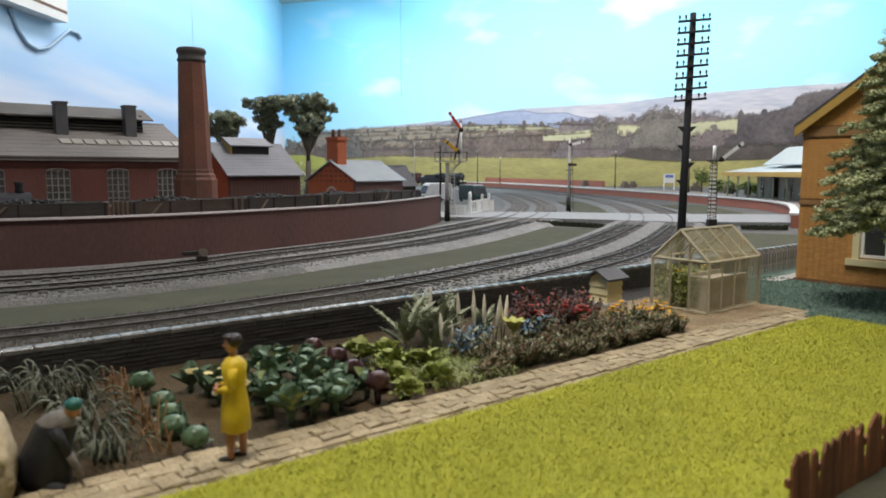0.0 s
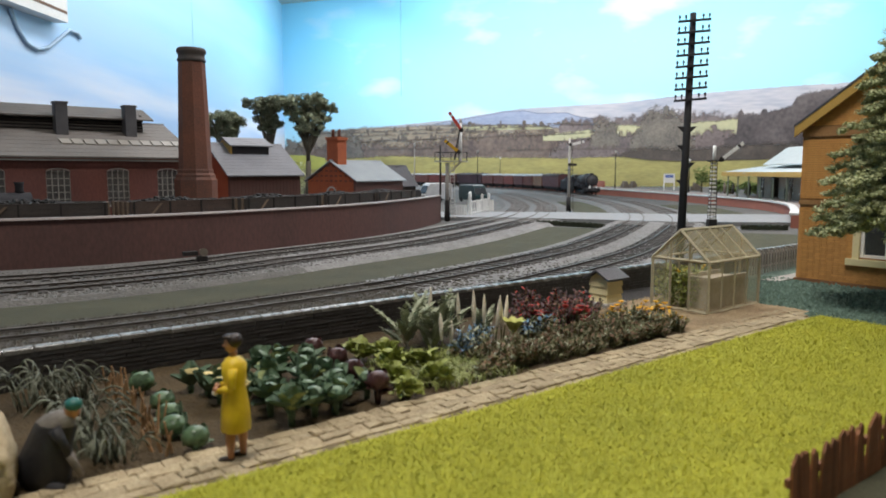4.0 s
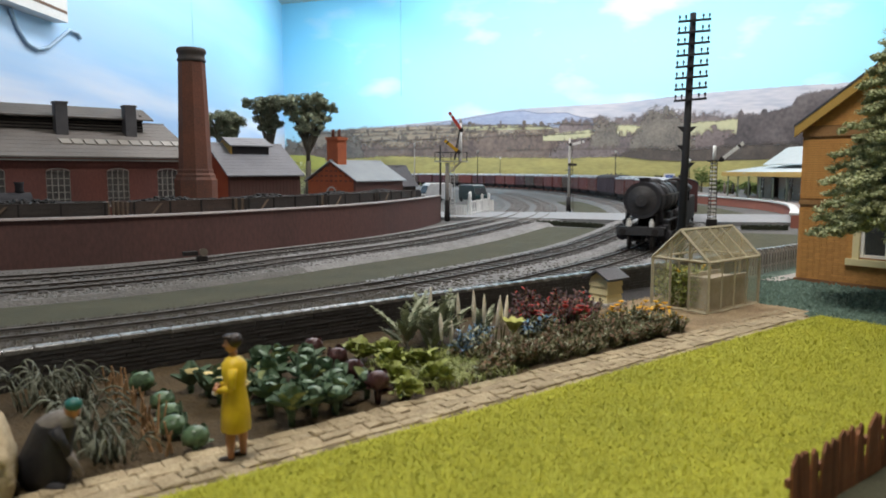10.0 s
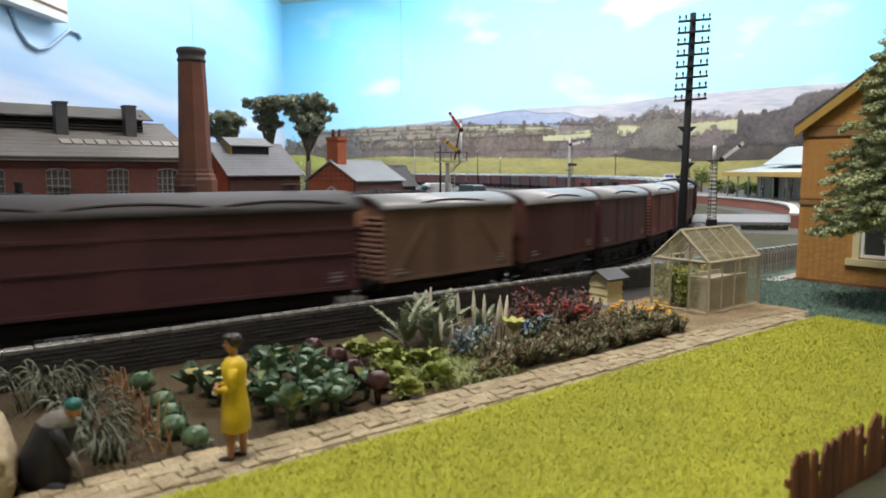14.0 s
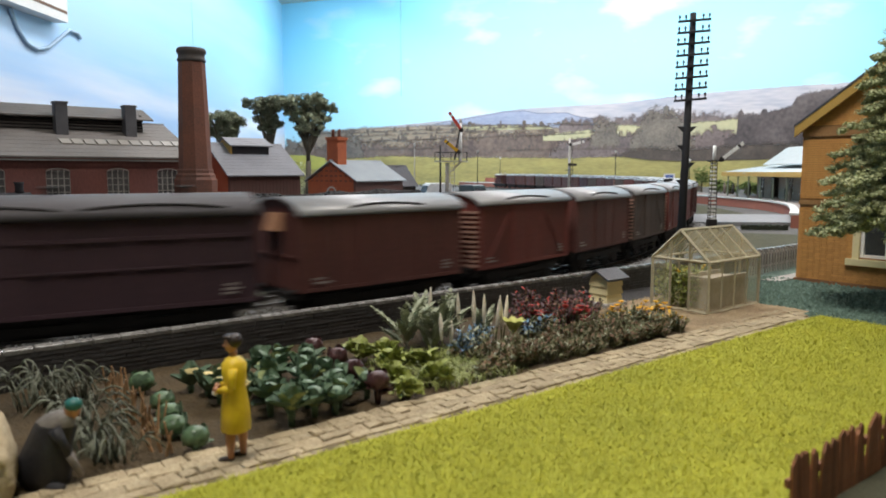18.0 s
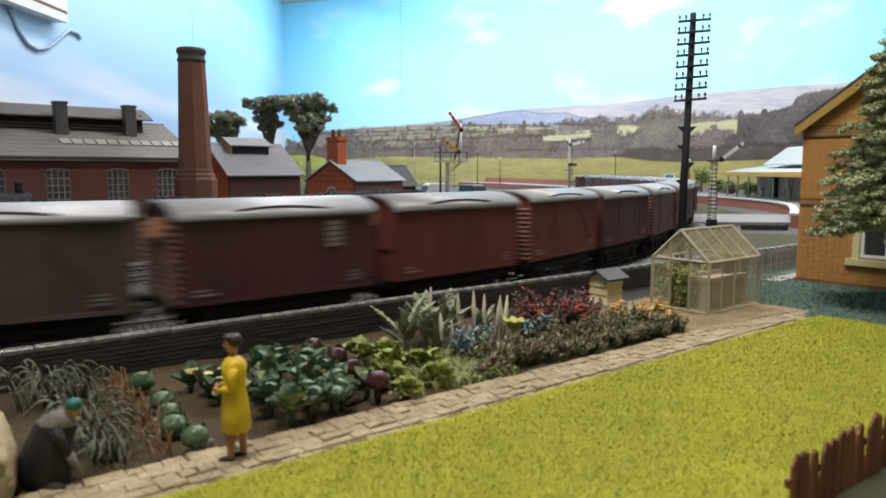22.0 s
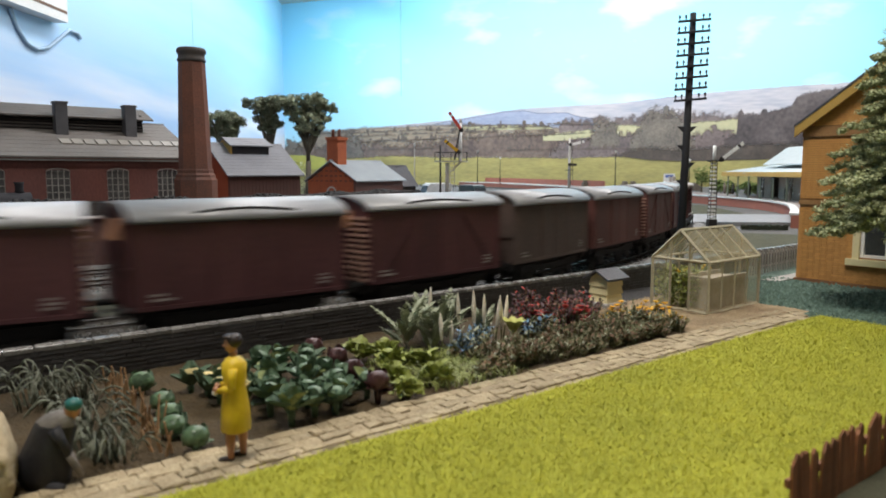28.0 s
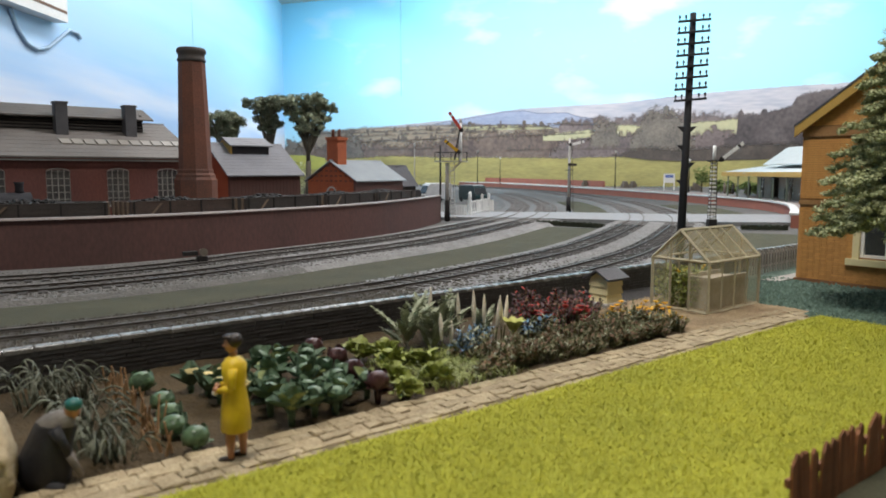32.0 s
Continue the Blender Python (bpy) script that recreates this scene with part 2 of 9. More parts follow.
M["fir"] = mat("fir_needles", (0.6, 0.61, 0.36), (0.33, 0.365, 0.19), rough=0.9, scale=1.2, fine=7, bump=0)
M["plat_brick"] = mat("platform_brick", (0.44, 0.17, 0.12), (0.32, 0.12, 0.09), rough=0.85, scale=0.5)
M["plat_top"] = mat("platform_paving", (0.3, 0.26, 0.24), rough=0.9)
M["yellow_cloth"] = mat("yellow_enamel", (0.8, 0.58, 0.03), (0.68, 0.44, 0.02), rough=0.45, bump=0.05, var=0.15)
M["skin"] = mat("flesh_enamel", (0.55, 0.27, 0.15), rough=0.5, bump=0)
M["hair"] = mat("dark_brown_enamel", (0.035, 0.022, 0.018), rough=0.45, bump=0.05)
M["wood_fence"] = mat("brown_fence_wood", (0.3, 0.125, 0.05), (0.17, 0.068, 0.03), rough=0.7, fine=10, each=0.3)
M["room_wall"] = mat("cream_room_wall", (0.72, 0.66, 0.56), rough=0.9, scale=0.1, bump=0.05)
M["ceiling"] = mat("ceiling_board", (0.78, 0.74, 0.68), rough=0.9, scale=0.1, bump=0.05)
M["timber"] = mat("grey_timber", (0.2, 0.17, 0.14), rough=0.9, fine=8)
M["concrete"] = mat("pale_concrete_post", (0.5, 0.48, 0.45), rough=0.85)

# ---- the running line: centre of the track on which the train comes round ----
LINE = [(-500, 294), (-360, 286), (-200, 276), (-100, 258), (-60, 249), (-30, 237), (-8, 222), (6, 206), (15, 190), (22.3, 166), (25.8, 145),
        (27.2, 125), (27.3, 106), (26.6, 92), (25, 80), (21.8, 65), (15.6, 49), (10.5, 38.5), (5.1, 30.5), (0.9, 25.2),
        (-4.6, 20.3), (-9.2, 17.3), (-16, 14.2), (-30, 10.5), (-60, 6), (-120, 2), (-330, -6), (-560, -14)]


def spline(points, steps=24):
    p, out = np.array(points, float), []
    for i in range(1, len(p) - 2):
        a, b, c, d = p[i - 1:i + 3]
        l0, l1, l2 = np.linalg.norm(b - a), np.linalg.norm(c - b), np.linalg.norm(d - c)
        m0, m1 = (c - a) / (l0 + l1) * l1, (d - b) / (l1 + l2) * l1
        for k in range(steps):
            t = k / steps
            out.append((2 * t**3 - 3 * t**2 + 1) * b + (t**3 - 2 * t**2 + t) * m0 + (-2 * t**3 + 3 * t**2) * c + (t**3 - t**2) * m1)
    q = np.array(out)
    return q, np.r_[0, np.cumsum(np.linalg.norm(np.diff(q, axis=0), axis=1))]


PATH, ALONG = spline(LINE)
ALONG = ALONG - ALONG[24]  # counted from the far side of the room


# towards the near end the tracks draw closer to the garden wall, the far ones most
DRAWN_AT = (412, 416, 420, 424, 428, 440)
DRAWN = ((0, (0, 0, -0.1, -0.3, -0.45, -0.6)), (3.8, (0, 0, -0.2, -0.7, -1.1, -1.3)), (12.6, (0, -0.6, -1.3, -1.7, -2.0, -2.3)),
         (17.2, (0, -0.6, -1.3, -1.7, -2.0, -2.3)), (18.9, (0, 0, 0, 0, 0, 0)))


def on_line(s, off=0.0):
    """The place s metres along the line, off metres to the right of the way that the train goes."""
    if s > 412:
        off += float(np.interp(off, [o for o, _ in DRAWN], [np.interp(s, DRAWN_AT, by) for _, by in DRAWN]))

    def at(v):
        return np.array([np.interp(v, ALONG, PATH[:, 0]), np.interp(v, ALONG, PATH[:, 1])])
    a, b = at(s - 0.8), at(s + 0.8)
    t = (b - a) / np.linalg.norm(b - a)
    p = at(s)
    return p[0] + t[1] * off, p[1] - t[0] * off, math.atan2(t[1], t[0])


def sweep(bm, prof, s0, s1, step, mi=0, closed=True, smooth=False, shift=((0, 0), (1, 0))):
    """Draws a cross-section (offset, height) along the line; shift moves it sideways as (s, by)."""
    n = max(2, int((s1 - s0) / step) + 1)
    rows = []
    for k in range(n):
        s = s0 + (s1 - s0) * k / (n - 1)
        row = []
        for o, z in prof:
            x, y, _ = on_line(s, o + float(np.interp(s, *zip(*shift))))
            row.append(bm.verts.new((x, y, z)))
        rows.append(row)
    m = len(prof)
    for lo, hi in zip(rows, rows[1:]):
        for i in range(m if closed else m - 1):
            f = bm.faces.new((lo[i], lo[(i + 1) % m], hi[(i + 1) % m], hi[i]))
            f.material_index, f.smooth = mi, smooth
    if closed:
        bm.faces.new(rows[0]).material_index = mi
        bm.faces.new(rows[-1][::-1]).material_index = mi
    bmesh.ops.recalc_face_normals(bm, faces=bm.faces[:])


# ---- the room and its painted backscene ----
CORNER = Vector((-58, 262, 0))
E_BACK = Vector((0.94, -0.341, 0)).normalized()
N_BACK = Vector((-0.341, -0.94, 0)).normalized()


def sky_material(name, lo, hi, cloud, cover, stretch, bank):
    """A printed sky: a height gradient with soft clouds, thinning out above the heights in bank."""
    m = bpy.data.materials.new(name)
    m.use_nodes = True
    n, link = m.node_tree.nodes, m.node_tree.links
    bsdf = n["Principled BSDF"]
    bsdf.inputs["Roughness"].default_value = 0.5
    bsdf.inputs["Specular IOR Level"].default_value = 0.25
    geo, sep = n.new("ShaderNodeNewGeometry"), n.new("ShaderNodeSeparateXYZ")
    link.new(geo.outputs["Position"], sep.inputs[0])
    ht = n.new("ShaderNodeMapRange")
    ht.inputs["From Min"].default_value, ht.inputs["From Max"].default_value = 14 * U, 50 * U
    link.new(sep.outputs["Z"], ht.inputs["Value"])
    grad = n.new("ShaderNodeValToRGB")
    grad.color_ramp.elements[0].color, grad.color_ramp.elements[1].color = (*lo, 1), (*hi, 1)
    link.new(ht.outputs[0], grad.inputs[0])
    mp = n.new("ShaderNodeMapping")
    mp.inputs["Scale"].default_value = [v / U for v in stretch]
    link.new(geo.outputs["Position"], mp.inputs["Vector"])
    tex = n.new("ShaderNodeTexNoise")
    tex.inputs["Scale"].default_value, tex.inputs["Detail"].default_value, tex.inputs["Roughness"].default_value = 1.3, 5, 0.45
    link.new(mp.outputs[0], tex.inputs["Vector"])
    cl = n.new("ShaderNodeValToRGB")
    cl.color_ramp.elements[0].position, cl.color_ramp.elements[1].position = cover, cover + 0.24
    link.new(tex.outputs["Fac"], cl.inputs[0])
    mix = n.new("ShaderNodeMix")
    mix.data_type = "RGBA"
    mix.inputs["B"].default_value = (*cloud, 1)
    thin, amount = n.new("ShaderNodeMapRange"), n.new("ShaderNodeMath")
    thin.inputs["From Min"].default_value, thin.inputs["From Max"].default_value = bank[0] * U, bank[1] * U
    thin.inputs["To Min"].default_value, thin.inputs["To Max"].default_value = 1.0, bank[2]
    link.new(sep.outputs["Z"], thin.inputs["Value"])
    amount.operation = "MULTIPLY"
    link.new(cl.outputs[0], amount.inputs[0])
    link.new(thin.outputs[0], amount.inputs[1])
    link.new(amount.outputs[0], mix.inputs["Factor"])
    link.new(grad.outputs[0], mix.inputs["A"])
    link.new(mix.outputs["Result"], bsdf.inputs["Base Color"])
    return m


M["sky_back"] = sky_material("printed_sky", (0.45, 0.77, 0.92), (0.27, 0.69, 0.92), (0.72, 0.85, 0.94), 0.55, (0.03, 0.03, 0.07), (40, 60, 0.8))
M["sky_left"] = sky_material("printed_cloudy_sky", (0.4, 0.58, 0.86), (0.29, 0.69, 0.93), (0.76, 0.8, 0.9), 0.42, (0.01, 0.01, 0.11), (19, 27, 0.12))
M["hill"] = mat("printed_far_hill", (0.6, 0.58, 0.6), (0.3, 0.34, 0.43), rough=0.6, scale=0.05, fine=0.35, stretch=(0.6, 0.6, 4), bump=0, each=0)
M["wood_print"] = mat("printed_woods", (0.23, 0.18, 0.15), (0.075, 0.06, 0.06), rough=0.6, scale=0.16, fine=0.9, bump=0, each=0)
M["slope_print"] = mat("printed_brown_slope", (0.4, 0.34, 0.25), (0.17, 0.145, 0.125), rough=0.6, scale=0.13, fine=0.8, bump=0, each=0, stretch=(0.6, 0.6, 3.5))
M["wood_dark"] = mat("printed_dark_trees", (0.12, 0.1, 0.085), (0.05, 0.044, 0.042), rough=0.6, scale=0.3, fine=1.5, bump=0, each=0)
M["bright_field"] = mat("printed_bright_field", (0.5, 0.5, 0.12), (0.38, 0.4, 0.1), rough=0.6, scale=0.1, fine=0.6, bump=0, each=0)
M["pasture"] = mat("printed_pasture", (0.42, 0.38, 0.14), (0.24, 0.225, 0.09), rough=0.6, scale=0.09, fine=0.5, bump=0, each=0, stretch=(1, 1, 4))
M["pale_field"] = mat("printed_pale_field", (0.55, 0.54, 0.33), (0.4, 0.4, 0.26), rough=0.6, scale=0.06, fine=0.5, bump=0, each=0)
M["keep"] = mat("printed_dark_castle", (0.15, 0.13, 0.13), (0.045, 0.04, 0.045), rough=0.6, scale=0.16, fine=0.9, bump=0, each=0)


def on_back(u, v, lift=0.0):
    p = CORNER + E_BACK * u + N_BACK * lift
    return (p.x, p.y, v)


def outline(points, u, rough, seed):
    us, vs = zip(*points)
    return float(np.interp(u, us, vs)) + rough * (noise.noise((u * 0.25, seed, 0)) + 0.7 * noise.noise((u * 0.9, seed, 3)) + 0.5 * noise.noise((u * 2.6, seed, 5)) + 0.4 * noise.noise((u * 7, seed, 7)))


def soft_edge(m, depth, amount, scale):
    """Breaks up a printed layer's upper edge, so that treetops have no hard outline."""
    n, link = m.node_tree.nodes, m.node_tree.links
    uv, sep = n.new("ShaderNodeUVMap"), n.new("ShaderNodeSeparateXYZ")
    link.new(uv.outputs[0], sep.inputs[0])
    geo, tex = n.new("ShaderNodeNewGeometry"), n.new("ShaderNodeTexNoise")
    tex.inputs["Scale"].default_value, tex.inputs["Detail"].default_value = scale / U, 4
    link.new(geo.outputs["Position"], tex.inputs["Vector"])
    k = n.new("ShaderNodeMath")
    k.operation = "MULTIPLY_ADD"
    k.inputs[1].default_value = amount
    k.inputs[2].default_value = -0.5 * amount
    link.new(tex.outputs["Fac"], k.inputs[0])
    d = n.new("ShaderNodeMath")
    d.operation = "MULTIPLY_ADD"
    d.inputs[1].default_value = 1.0 / depth
    d.use_clamp = True
    link.new(sep.outputs["Y"], d.inputs[0])
    link.new(k.outputs[0], d.inputs[2])
    link.new(d.outputs[0], n["Principled BSDF"].inputs["Alpha"])


soft_edge(M["wood_print"], 3.0, 3.2, 0.5)
soft_edge(M["wood_dark"], 1.6, 1.2, 0.9)
soft_edge(M["keep"], 0.8, 1.6, 1.1)
soft_edge(M["pale_field"], 0.9, 1.8, 0.6)
soft_edge(M["slope_print"], 1.5, 0.8, 0.5)
soft_edge(M["pasture"], 0.5, 0.8, 0.9)


def print_layer(name, top, bottom, u0, u1, material, lift, rough, seed, label):
    """One tone of the printed landscape, as a thin sheet on the wall."""
    bm = nb()
    n = int((u1 - u0) / 0.16)
    prev = None
    uvs = bm.loops.layers.uv.new("UVMap")
    for i in range(n + 1):
        u = u0 + (u1 - u0) * i / n
        t, b = outline(top, u, rough, seed), outline(bottom, u, rough * 0.3, seed + 9)
        cur = (bm.verts.new(on_back(u, max(b, t - 40), lift)), bm.verts.new(on_back(u, max(t, b + 0.05), lift)))
        if prev:
            f = bm.faces.new((prev[0], cur[0], cur[1], prev[1]))
            for lp in f.loops:
                lp[uvs].uv = (u, 0.0 if lp.vert in (cur[1], prev[1]) else (t - b))
        prev = cur
    return tagged(part(name, bm, material), label, "", "", "structure")


def slab_wall(name, a, b, z0, z1, thick, material, label, holes=()):
    """A wall between two plan points, set out with its inner face on the line; holes are (from, to, top)."""
    a, b = Vector((*a, 0)), Vector((*b, 0))
    d = (b - a)
    length = d.length
    d.normalize()
    n = Vector((-d.y, d.x, 0)) * thick
    bm = nb()

    def piece(s0, s1, lo, hi):
        p, q = a + d * s0, a + d * s1
        hexa(bm, [(*(w.xy), lo) for w in (p, q, q + n, p + n)] + [(*(w.xy), hi) for w in (p, q, q + n, p + n)])
    last = 0
    for s0, s1, top in sorted(holes):
        piece(last, s0, z0, z1)
        piece(s0, s1, top, z1)
        last = s1
    piece(last, length, z0, z1)
    bmesh.ops.recalc_face_normals(bm, faces=bm.faces[:])
    return tagged(part(name, bm, material), label, "", "", "structure")


TOP = 64.0
end = CORNER + E_BACK * 250
slab_wall("wall_back", (end.x, end.y), (CORNER.x, CORNER.y), -1, TOP, -2, M["sky_back"], "back wall papered with a bright blue printed sky")
slab_wall("wall_left", (CORNER.x, CORNER.y), (-58, -90), -1, TOP, -2, M["sky_left"], "side wall papered with a cloudy blue printed sky",
          holes=[(6, 30, 7), (244, 276, 7)])
slab_wall("wall_right", (end.x, -90), (end.x, end.y), -1, TOP, -2, M["room_wall"], "plain cream room wall")
slab_wall("wall_rear", (-58, -90), (end.x, -90), -1, TOP, -2, M["room_wall"], "plain cream room wall")
bm = nb()
box(bm, -64, 190, -96, 270, TOP, TOP + 2)
tagged(part("ceiling", bm, M["ceiling"]), "plain pale ceiling over the layout", "", "", "structure")
# dark joints between the printed sheets
M["trim_line"] = mat("sheet_joint", (0.2, 0.5, 0.74), rough=0.6, bump=0)
bm = nb()
quad(bm, (-57.9, 167.8, 20), (-57.9, 168.0, 20), (-57.9, 168.0, 63), (-57.9, 167.8, 63))
tagged(part("trim", bm, M["trim_line"]), "narrow joint between two backscene sheets", "", "", "structure")
for u in (46.4,):
    bm = nb()
    p, q = on_back(u, 30, 0.1), on_back(u + 0.2, 30, 0.1)
    r, w = on_back(u + 0.2, 63, 0.1), on_back(u, 63, 0.1)
    quad(bm, p, q, r, w)
    tagged(part("trim", bm, M["trim_line"]), "narrow joint between two backscene sheets", "", "", "structure")

M["blue_hill"] = mat("printed_blue_hill", (0.36, 0.41, 0.53), (0.22, 0.27, 0.4), rough=0.6, scale=0.06, fine=0.5, bump=0, each=0, stretch=(1, 1, 3))
M["dusk_wood"] = mat("printed_dusky_wood", (0.23, 0.19, 0.185), (0.07, 0.06, 0.065), rough=0.6, scale=0.14, fine=1.2, bump=0, each=0)
M["tree_print"] = mat("printed_grey_trees", (0.25, 0.225, 0.19), (0.08, 0.075, 0.07), rough=0.6, scale=0.22, fine=1.6, bump=0, each=0)
soft_edge(M["blue_hill"], 0.6, 0.5, 0.4)
soft_edge(M["dusk_wood"], 2.4, 3.2, 0.55)
soft_edge(M["tree_print"], 3.4, 4.2, 0.6)
RIDGE = [(0, 12), (22.4, 18.6), (44, 20), (65, 21.5), (79, 23.4), (89, 24.5), (103, 24.8), (120, 25.3), (137, 26.8), (152, 27.8), (167, 28.4), (191, 29), (250, 29)]
FOOT = [(-4, 3), (250, 3)]
print_layer("backdrop_hill", RIDGE, FOOT, 0, 249, M["hill"], 0.12, 0.25, 1.0, "hazy purple moorland ridge on the backscene print")
print_layer("backdrop_blue_hill", [(56, 19.5), (61, 20.9), (69, 21.8), (75, 22.7), (84, 23.9), (89, 24.0), (94, 23.1), (103, 23.1), (108, 21.5), (116, 20.2)], FOOT, 56, 116, M["blue_hill"], 0.15, 0.2, 3.0,
            "blue-grey distant hill on the backscene print")
print_layer("backdrop_slope", [(0, 12), (13, 19.4), (22, 19.3), (33, 20.2), (44, 20), (57, 20.5), (65, 20.6), (79, 19.7), (92, 19.4), (103, 18.6), (120, 19), (140, 19.5), (250, 20)],
            FOOT, 0, 249, M["slope_print"], 0.18, 0.3, 12.0, "tawny brown hillside on the backscene print")
print_layer("backdrop_scrub", [(101, 19.5), (103, 21.4), (110, 21), (113.4, 21.8), (118.6, 21), (124, 22), (129, 23), (134, 23), (142, 22.5), (152, 22), (160, 21)], FOOT, 101, 160, M["dusk_wood"], 0.2, 0.6, 14.0,
            "purple-grey hillside scrub on the backscene print")
print_layer("backdrop_field", [(66, 19.1), (79, 19.6), (92, 19.5), (99, 18.6)], [(66, 18.2), (79, 17.8), (92, 17.7), (99, 17.7)], 66, 99, M["pale_field"], 0.24, 0.25, 4.0, "pale hillside field on the backscene print")
print_layer("backdrop_wood", [(0, 12), (5, 14), (22.3, 15), (31.2, 15.9), (44.2, 14.7), (60.9, 16.3), (68.9, 16.9), (74.8, 17), (78.7, 18.6), (84.4, 18), (88.2, 18.6), (93.8, 17.8), (96.5, 19.5), (100.2, 17.1), (103, 14.5), (117, 15), (250, 16)],
            FOOT, 0, 249, M["wood_print"], 0.3, 0.8, 2.0, "pinkish brown winter woodland on the backscene print")
print_layer("backdrop_field", [(96, 16), (103, 17), (110, 17.4), (114, 16.8)], [(96, 14), (103, 14), (110, 14.8), (114, 15)], 96, 114, M["pale_field"], 0.36, 0.25, 5.0, "pale hillside field on the backscene print")
print_layer("backdrop_field", [(115, 18), (120.3, 18.9), (130, 18.4)], [(115, 15), (130, 15)], 115, 130, M["pale_field"], 0.36, 0.25, 6.0, "pale hillside field on the backscene print")
print_layer("backdrop_field", [(136, 19), (145, 19.3), (156, 20.1)], [(136, 15), (156, 15)], 136, 156, M["pale_field"], 0.36, 0.25, 8.0, "pale hillside field on the backscene print")
print_layer("backdrop_thicket", [(98, 11), (100.3, 13), (103, 15), (106.5, 15.4), (113.5, 15.6), (117, 16.8), (122, 17.2), (128.8, 17.6), (133.7, 17), (139.5, 15.4), (145, 17.4), (148, 18), (151.2, 16.8), (156, 16)],
            FOOT, 98, 156, M["dusk_wood"], 0.42, 0.7, 15.0, "dusky hedgerow thicket on the backscene print")
print_layer("backdrop_trees", [(123, 15), (125.4, 19.5), (127.8, 23), (131, 24.2), (133.5, 24.4), (136.8, 23.3), (139.3, 19.2), (142, 15)], [(123, 9), (142, 9)], 123, 142, M["tree_print"], 0.48, 1.0, 7.0,
            "grey bare hedgerow trees on the backscene print")
print_layer("backdrop_trees", [(111, 17), (113, 20.5), (117, 21), (120, 18)], [(111, 12), (120, 12)], 111, 120, M["tree_print"], 0.48, 0.8, 17.0, "grey bare hedgerow trees on the backscene print")
print_layer("backdrop_trees", [(22.5, 12), (24.6, 17), (26.8, 18.7), (30.1, 17.2), (32.3, 12)], [(22, 9), (33, 9)], 22.5, 32.3, M["tree_print"], 0.48, 0.9, 18.0, "grey bare hedgerow tree on the backscene print")
print_layer("backdrop_trees", [(0, 15.5), (2.6, 17.9), (5, 16.5), (8, 12)], [(0, 7), (8, 7)], 0, 8, M["tree_print"], 0.48, 0.9, 19.0, "grey bare hedgerow tree on the backscene print")
print_layer("backdrop_castle", [(150, 14), (153.3, 15.6), (153.6, 21.6), (154.4, 22.8), (155, 21.4), (159.4, 21.2), (160, 22.4), (161, 22.4), (161.4, 21.6), (165.2, 22.6), (167.4, 23.1), (169, 26), (173, 27.1), (190, 29)],
            [(150, 8), (190, 8)], 150, 190, M["keep"], 0.58, 0.35, 8.0, "dark castle and trees on the backscene print")
print_layer("backdrop_pasture", [(0, 8.6), (13, 8.4), (44, 9.8), (65, 9.1), (84, 9), (103, 8.7), (121, 9), (153, 8.2), (250, 8)], [(0, -0.3), (250, -0.3)],
            0, 249, M["pasture"], 0.7, 0.3, 5.0, "sunlit green pasture on the backscene print")
print_layer("backdrop_field", [(0, 10.2), (12, 9.9), (17, 9)], [(0, 5), (17, 5)], 0, 17, M["bright_field"], 0.76, 0.2, 9.0, "bright yellow-green field on the backscene print")
print_layer("backdrop_hedge", [(117, 9.4), (124, 11.5), (129, 12.3), (137, 11.5), (151, 12.4), (162, 13), (175, 13)], [(117, 9.2), (124, 8.4), (129, 7.7), (137, 7.3), (152, 7.5), (175, 8)],
            117, 175, M["wood_dark"], 0.82, 0.3, 6.0, "dark hedge line on the backscene print")

# hedgerows and single trees printed on the slopes
M["hedge_print"] = mat("printed_hedgerow", (0.17, 0.145, 0.125), (0.08, 0.07, 0.065), rough=0.6, scale=0.3, fine=1.8, bump=0, each=0)


def print_hedgerow(u0, u1, v0, v1, lift, seed):
    """A thin broken hedge line with small trees along it, printed on the backscene."""
    rnd = random.Random(seed)
    bm = nb()
    u = u0
    while u < u1:
        ln = rnd.uniform(0.8, 3.0)
        v = v0 + (v1 - v0) * (u - u0) / (u1 - u0) + 0.25 * noise.noise((u * 0.2, seed, 1))
        a, b, c, d = on_back(u, v, lift), on_back(u + ln, v + rnd.uniform(-0.05, 0.05), lift), on_back(u + ln, v + rnd.uniform(0.15, 0.35), lift), on_back(u, v + rnd.uniform(0.15, 0.35), lift)
        quad(bm, a, b, c, d)
        if rnd.random() < 0.55:
            w, h = rnd.uniform(0.25, 0.9), rnd.uniform(0.5, 1.7)
            cu = u + rnd.uniform(0, ln)
            ring = []
            for k in range(11):
                t = 2 * math.pi * k / 11
                q = rnd.uniform(0.75, 1.15)
                ring.append(bm.verts.new(on_back(cu + w * q * math.cos(t), v + h * 0.55 + h * 0.55 * q * math.sin(t), lift + 0.02)))
            bm.faces.new(ring)
        u += ln + (rnd.uniform(0.2, 1.2) if rnd.random() < 0.4 else 0)
    return tagged(part("backdrop_hedgerow", bm, M["hedge_print"]), "broken hedgerow with small trees on the backscene print", "", "", "structure")


for k, (u0, u1, v0, v1) in enumerate(((14, 62, 17.6, 18.4), (20, 80, 16.4, 17.4), (30, 98, 14.6, 16.0), (66, 98, 18.2, 18.6), (64, 118, 19.4, 19.0), (96, 116, 15.8, 16.4), (84, 140, 11.2, 11.0), (8, 70, 11.6, 12.2))):
    print_hedgerow(u0, u1, v0, v1, 0.5, 60 + k)

# ---- ground ----
bm = nb()
quad(bm, (-600, -120, -0.4), (260, -120, -0.4), (260, 310, -0.4), (-600, 310, -0.4))
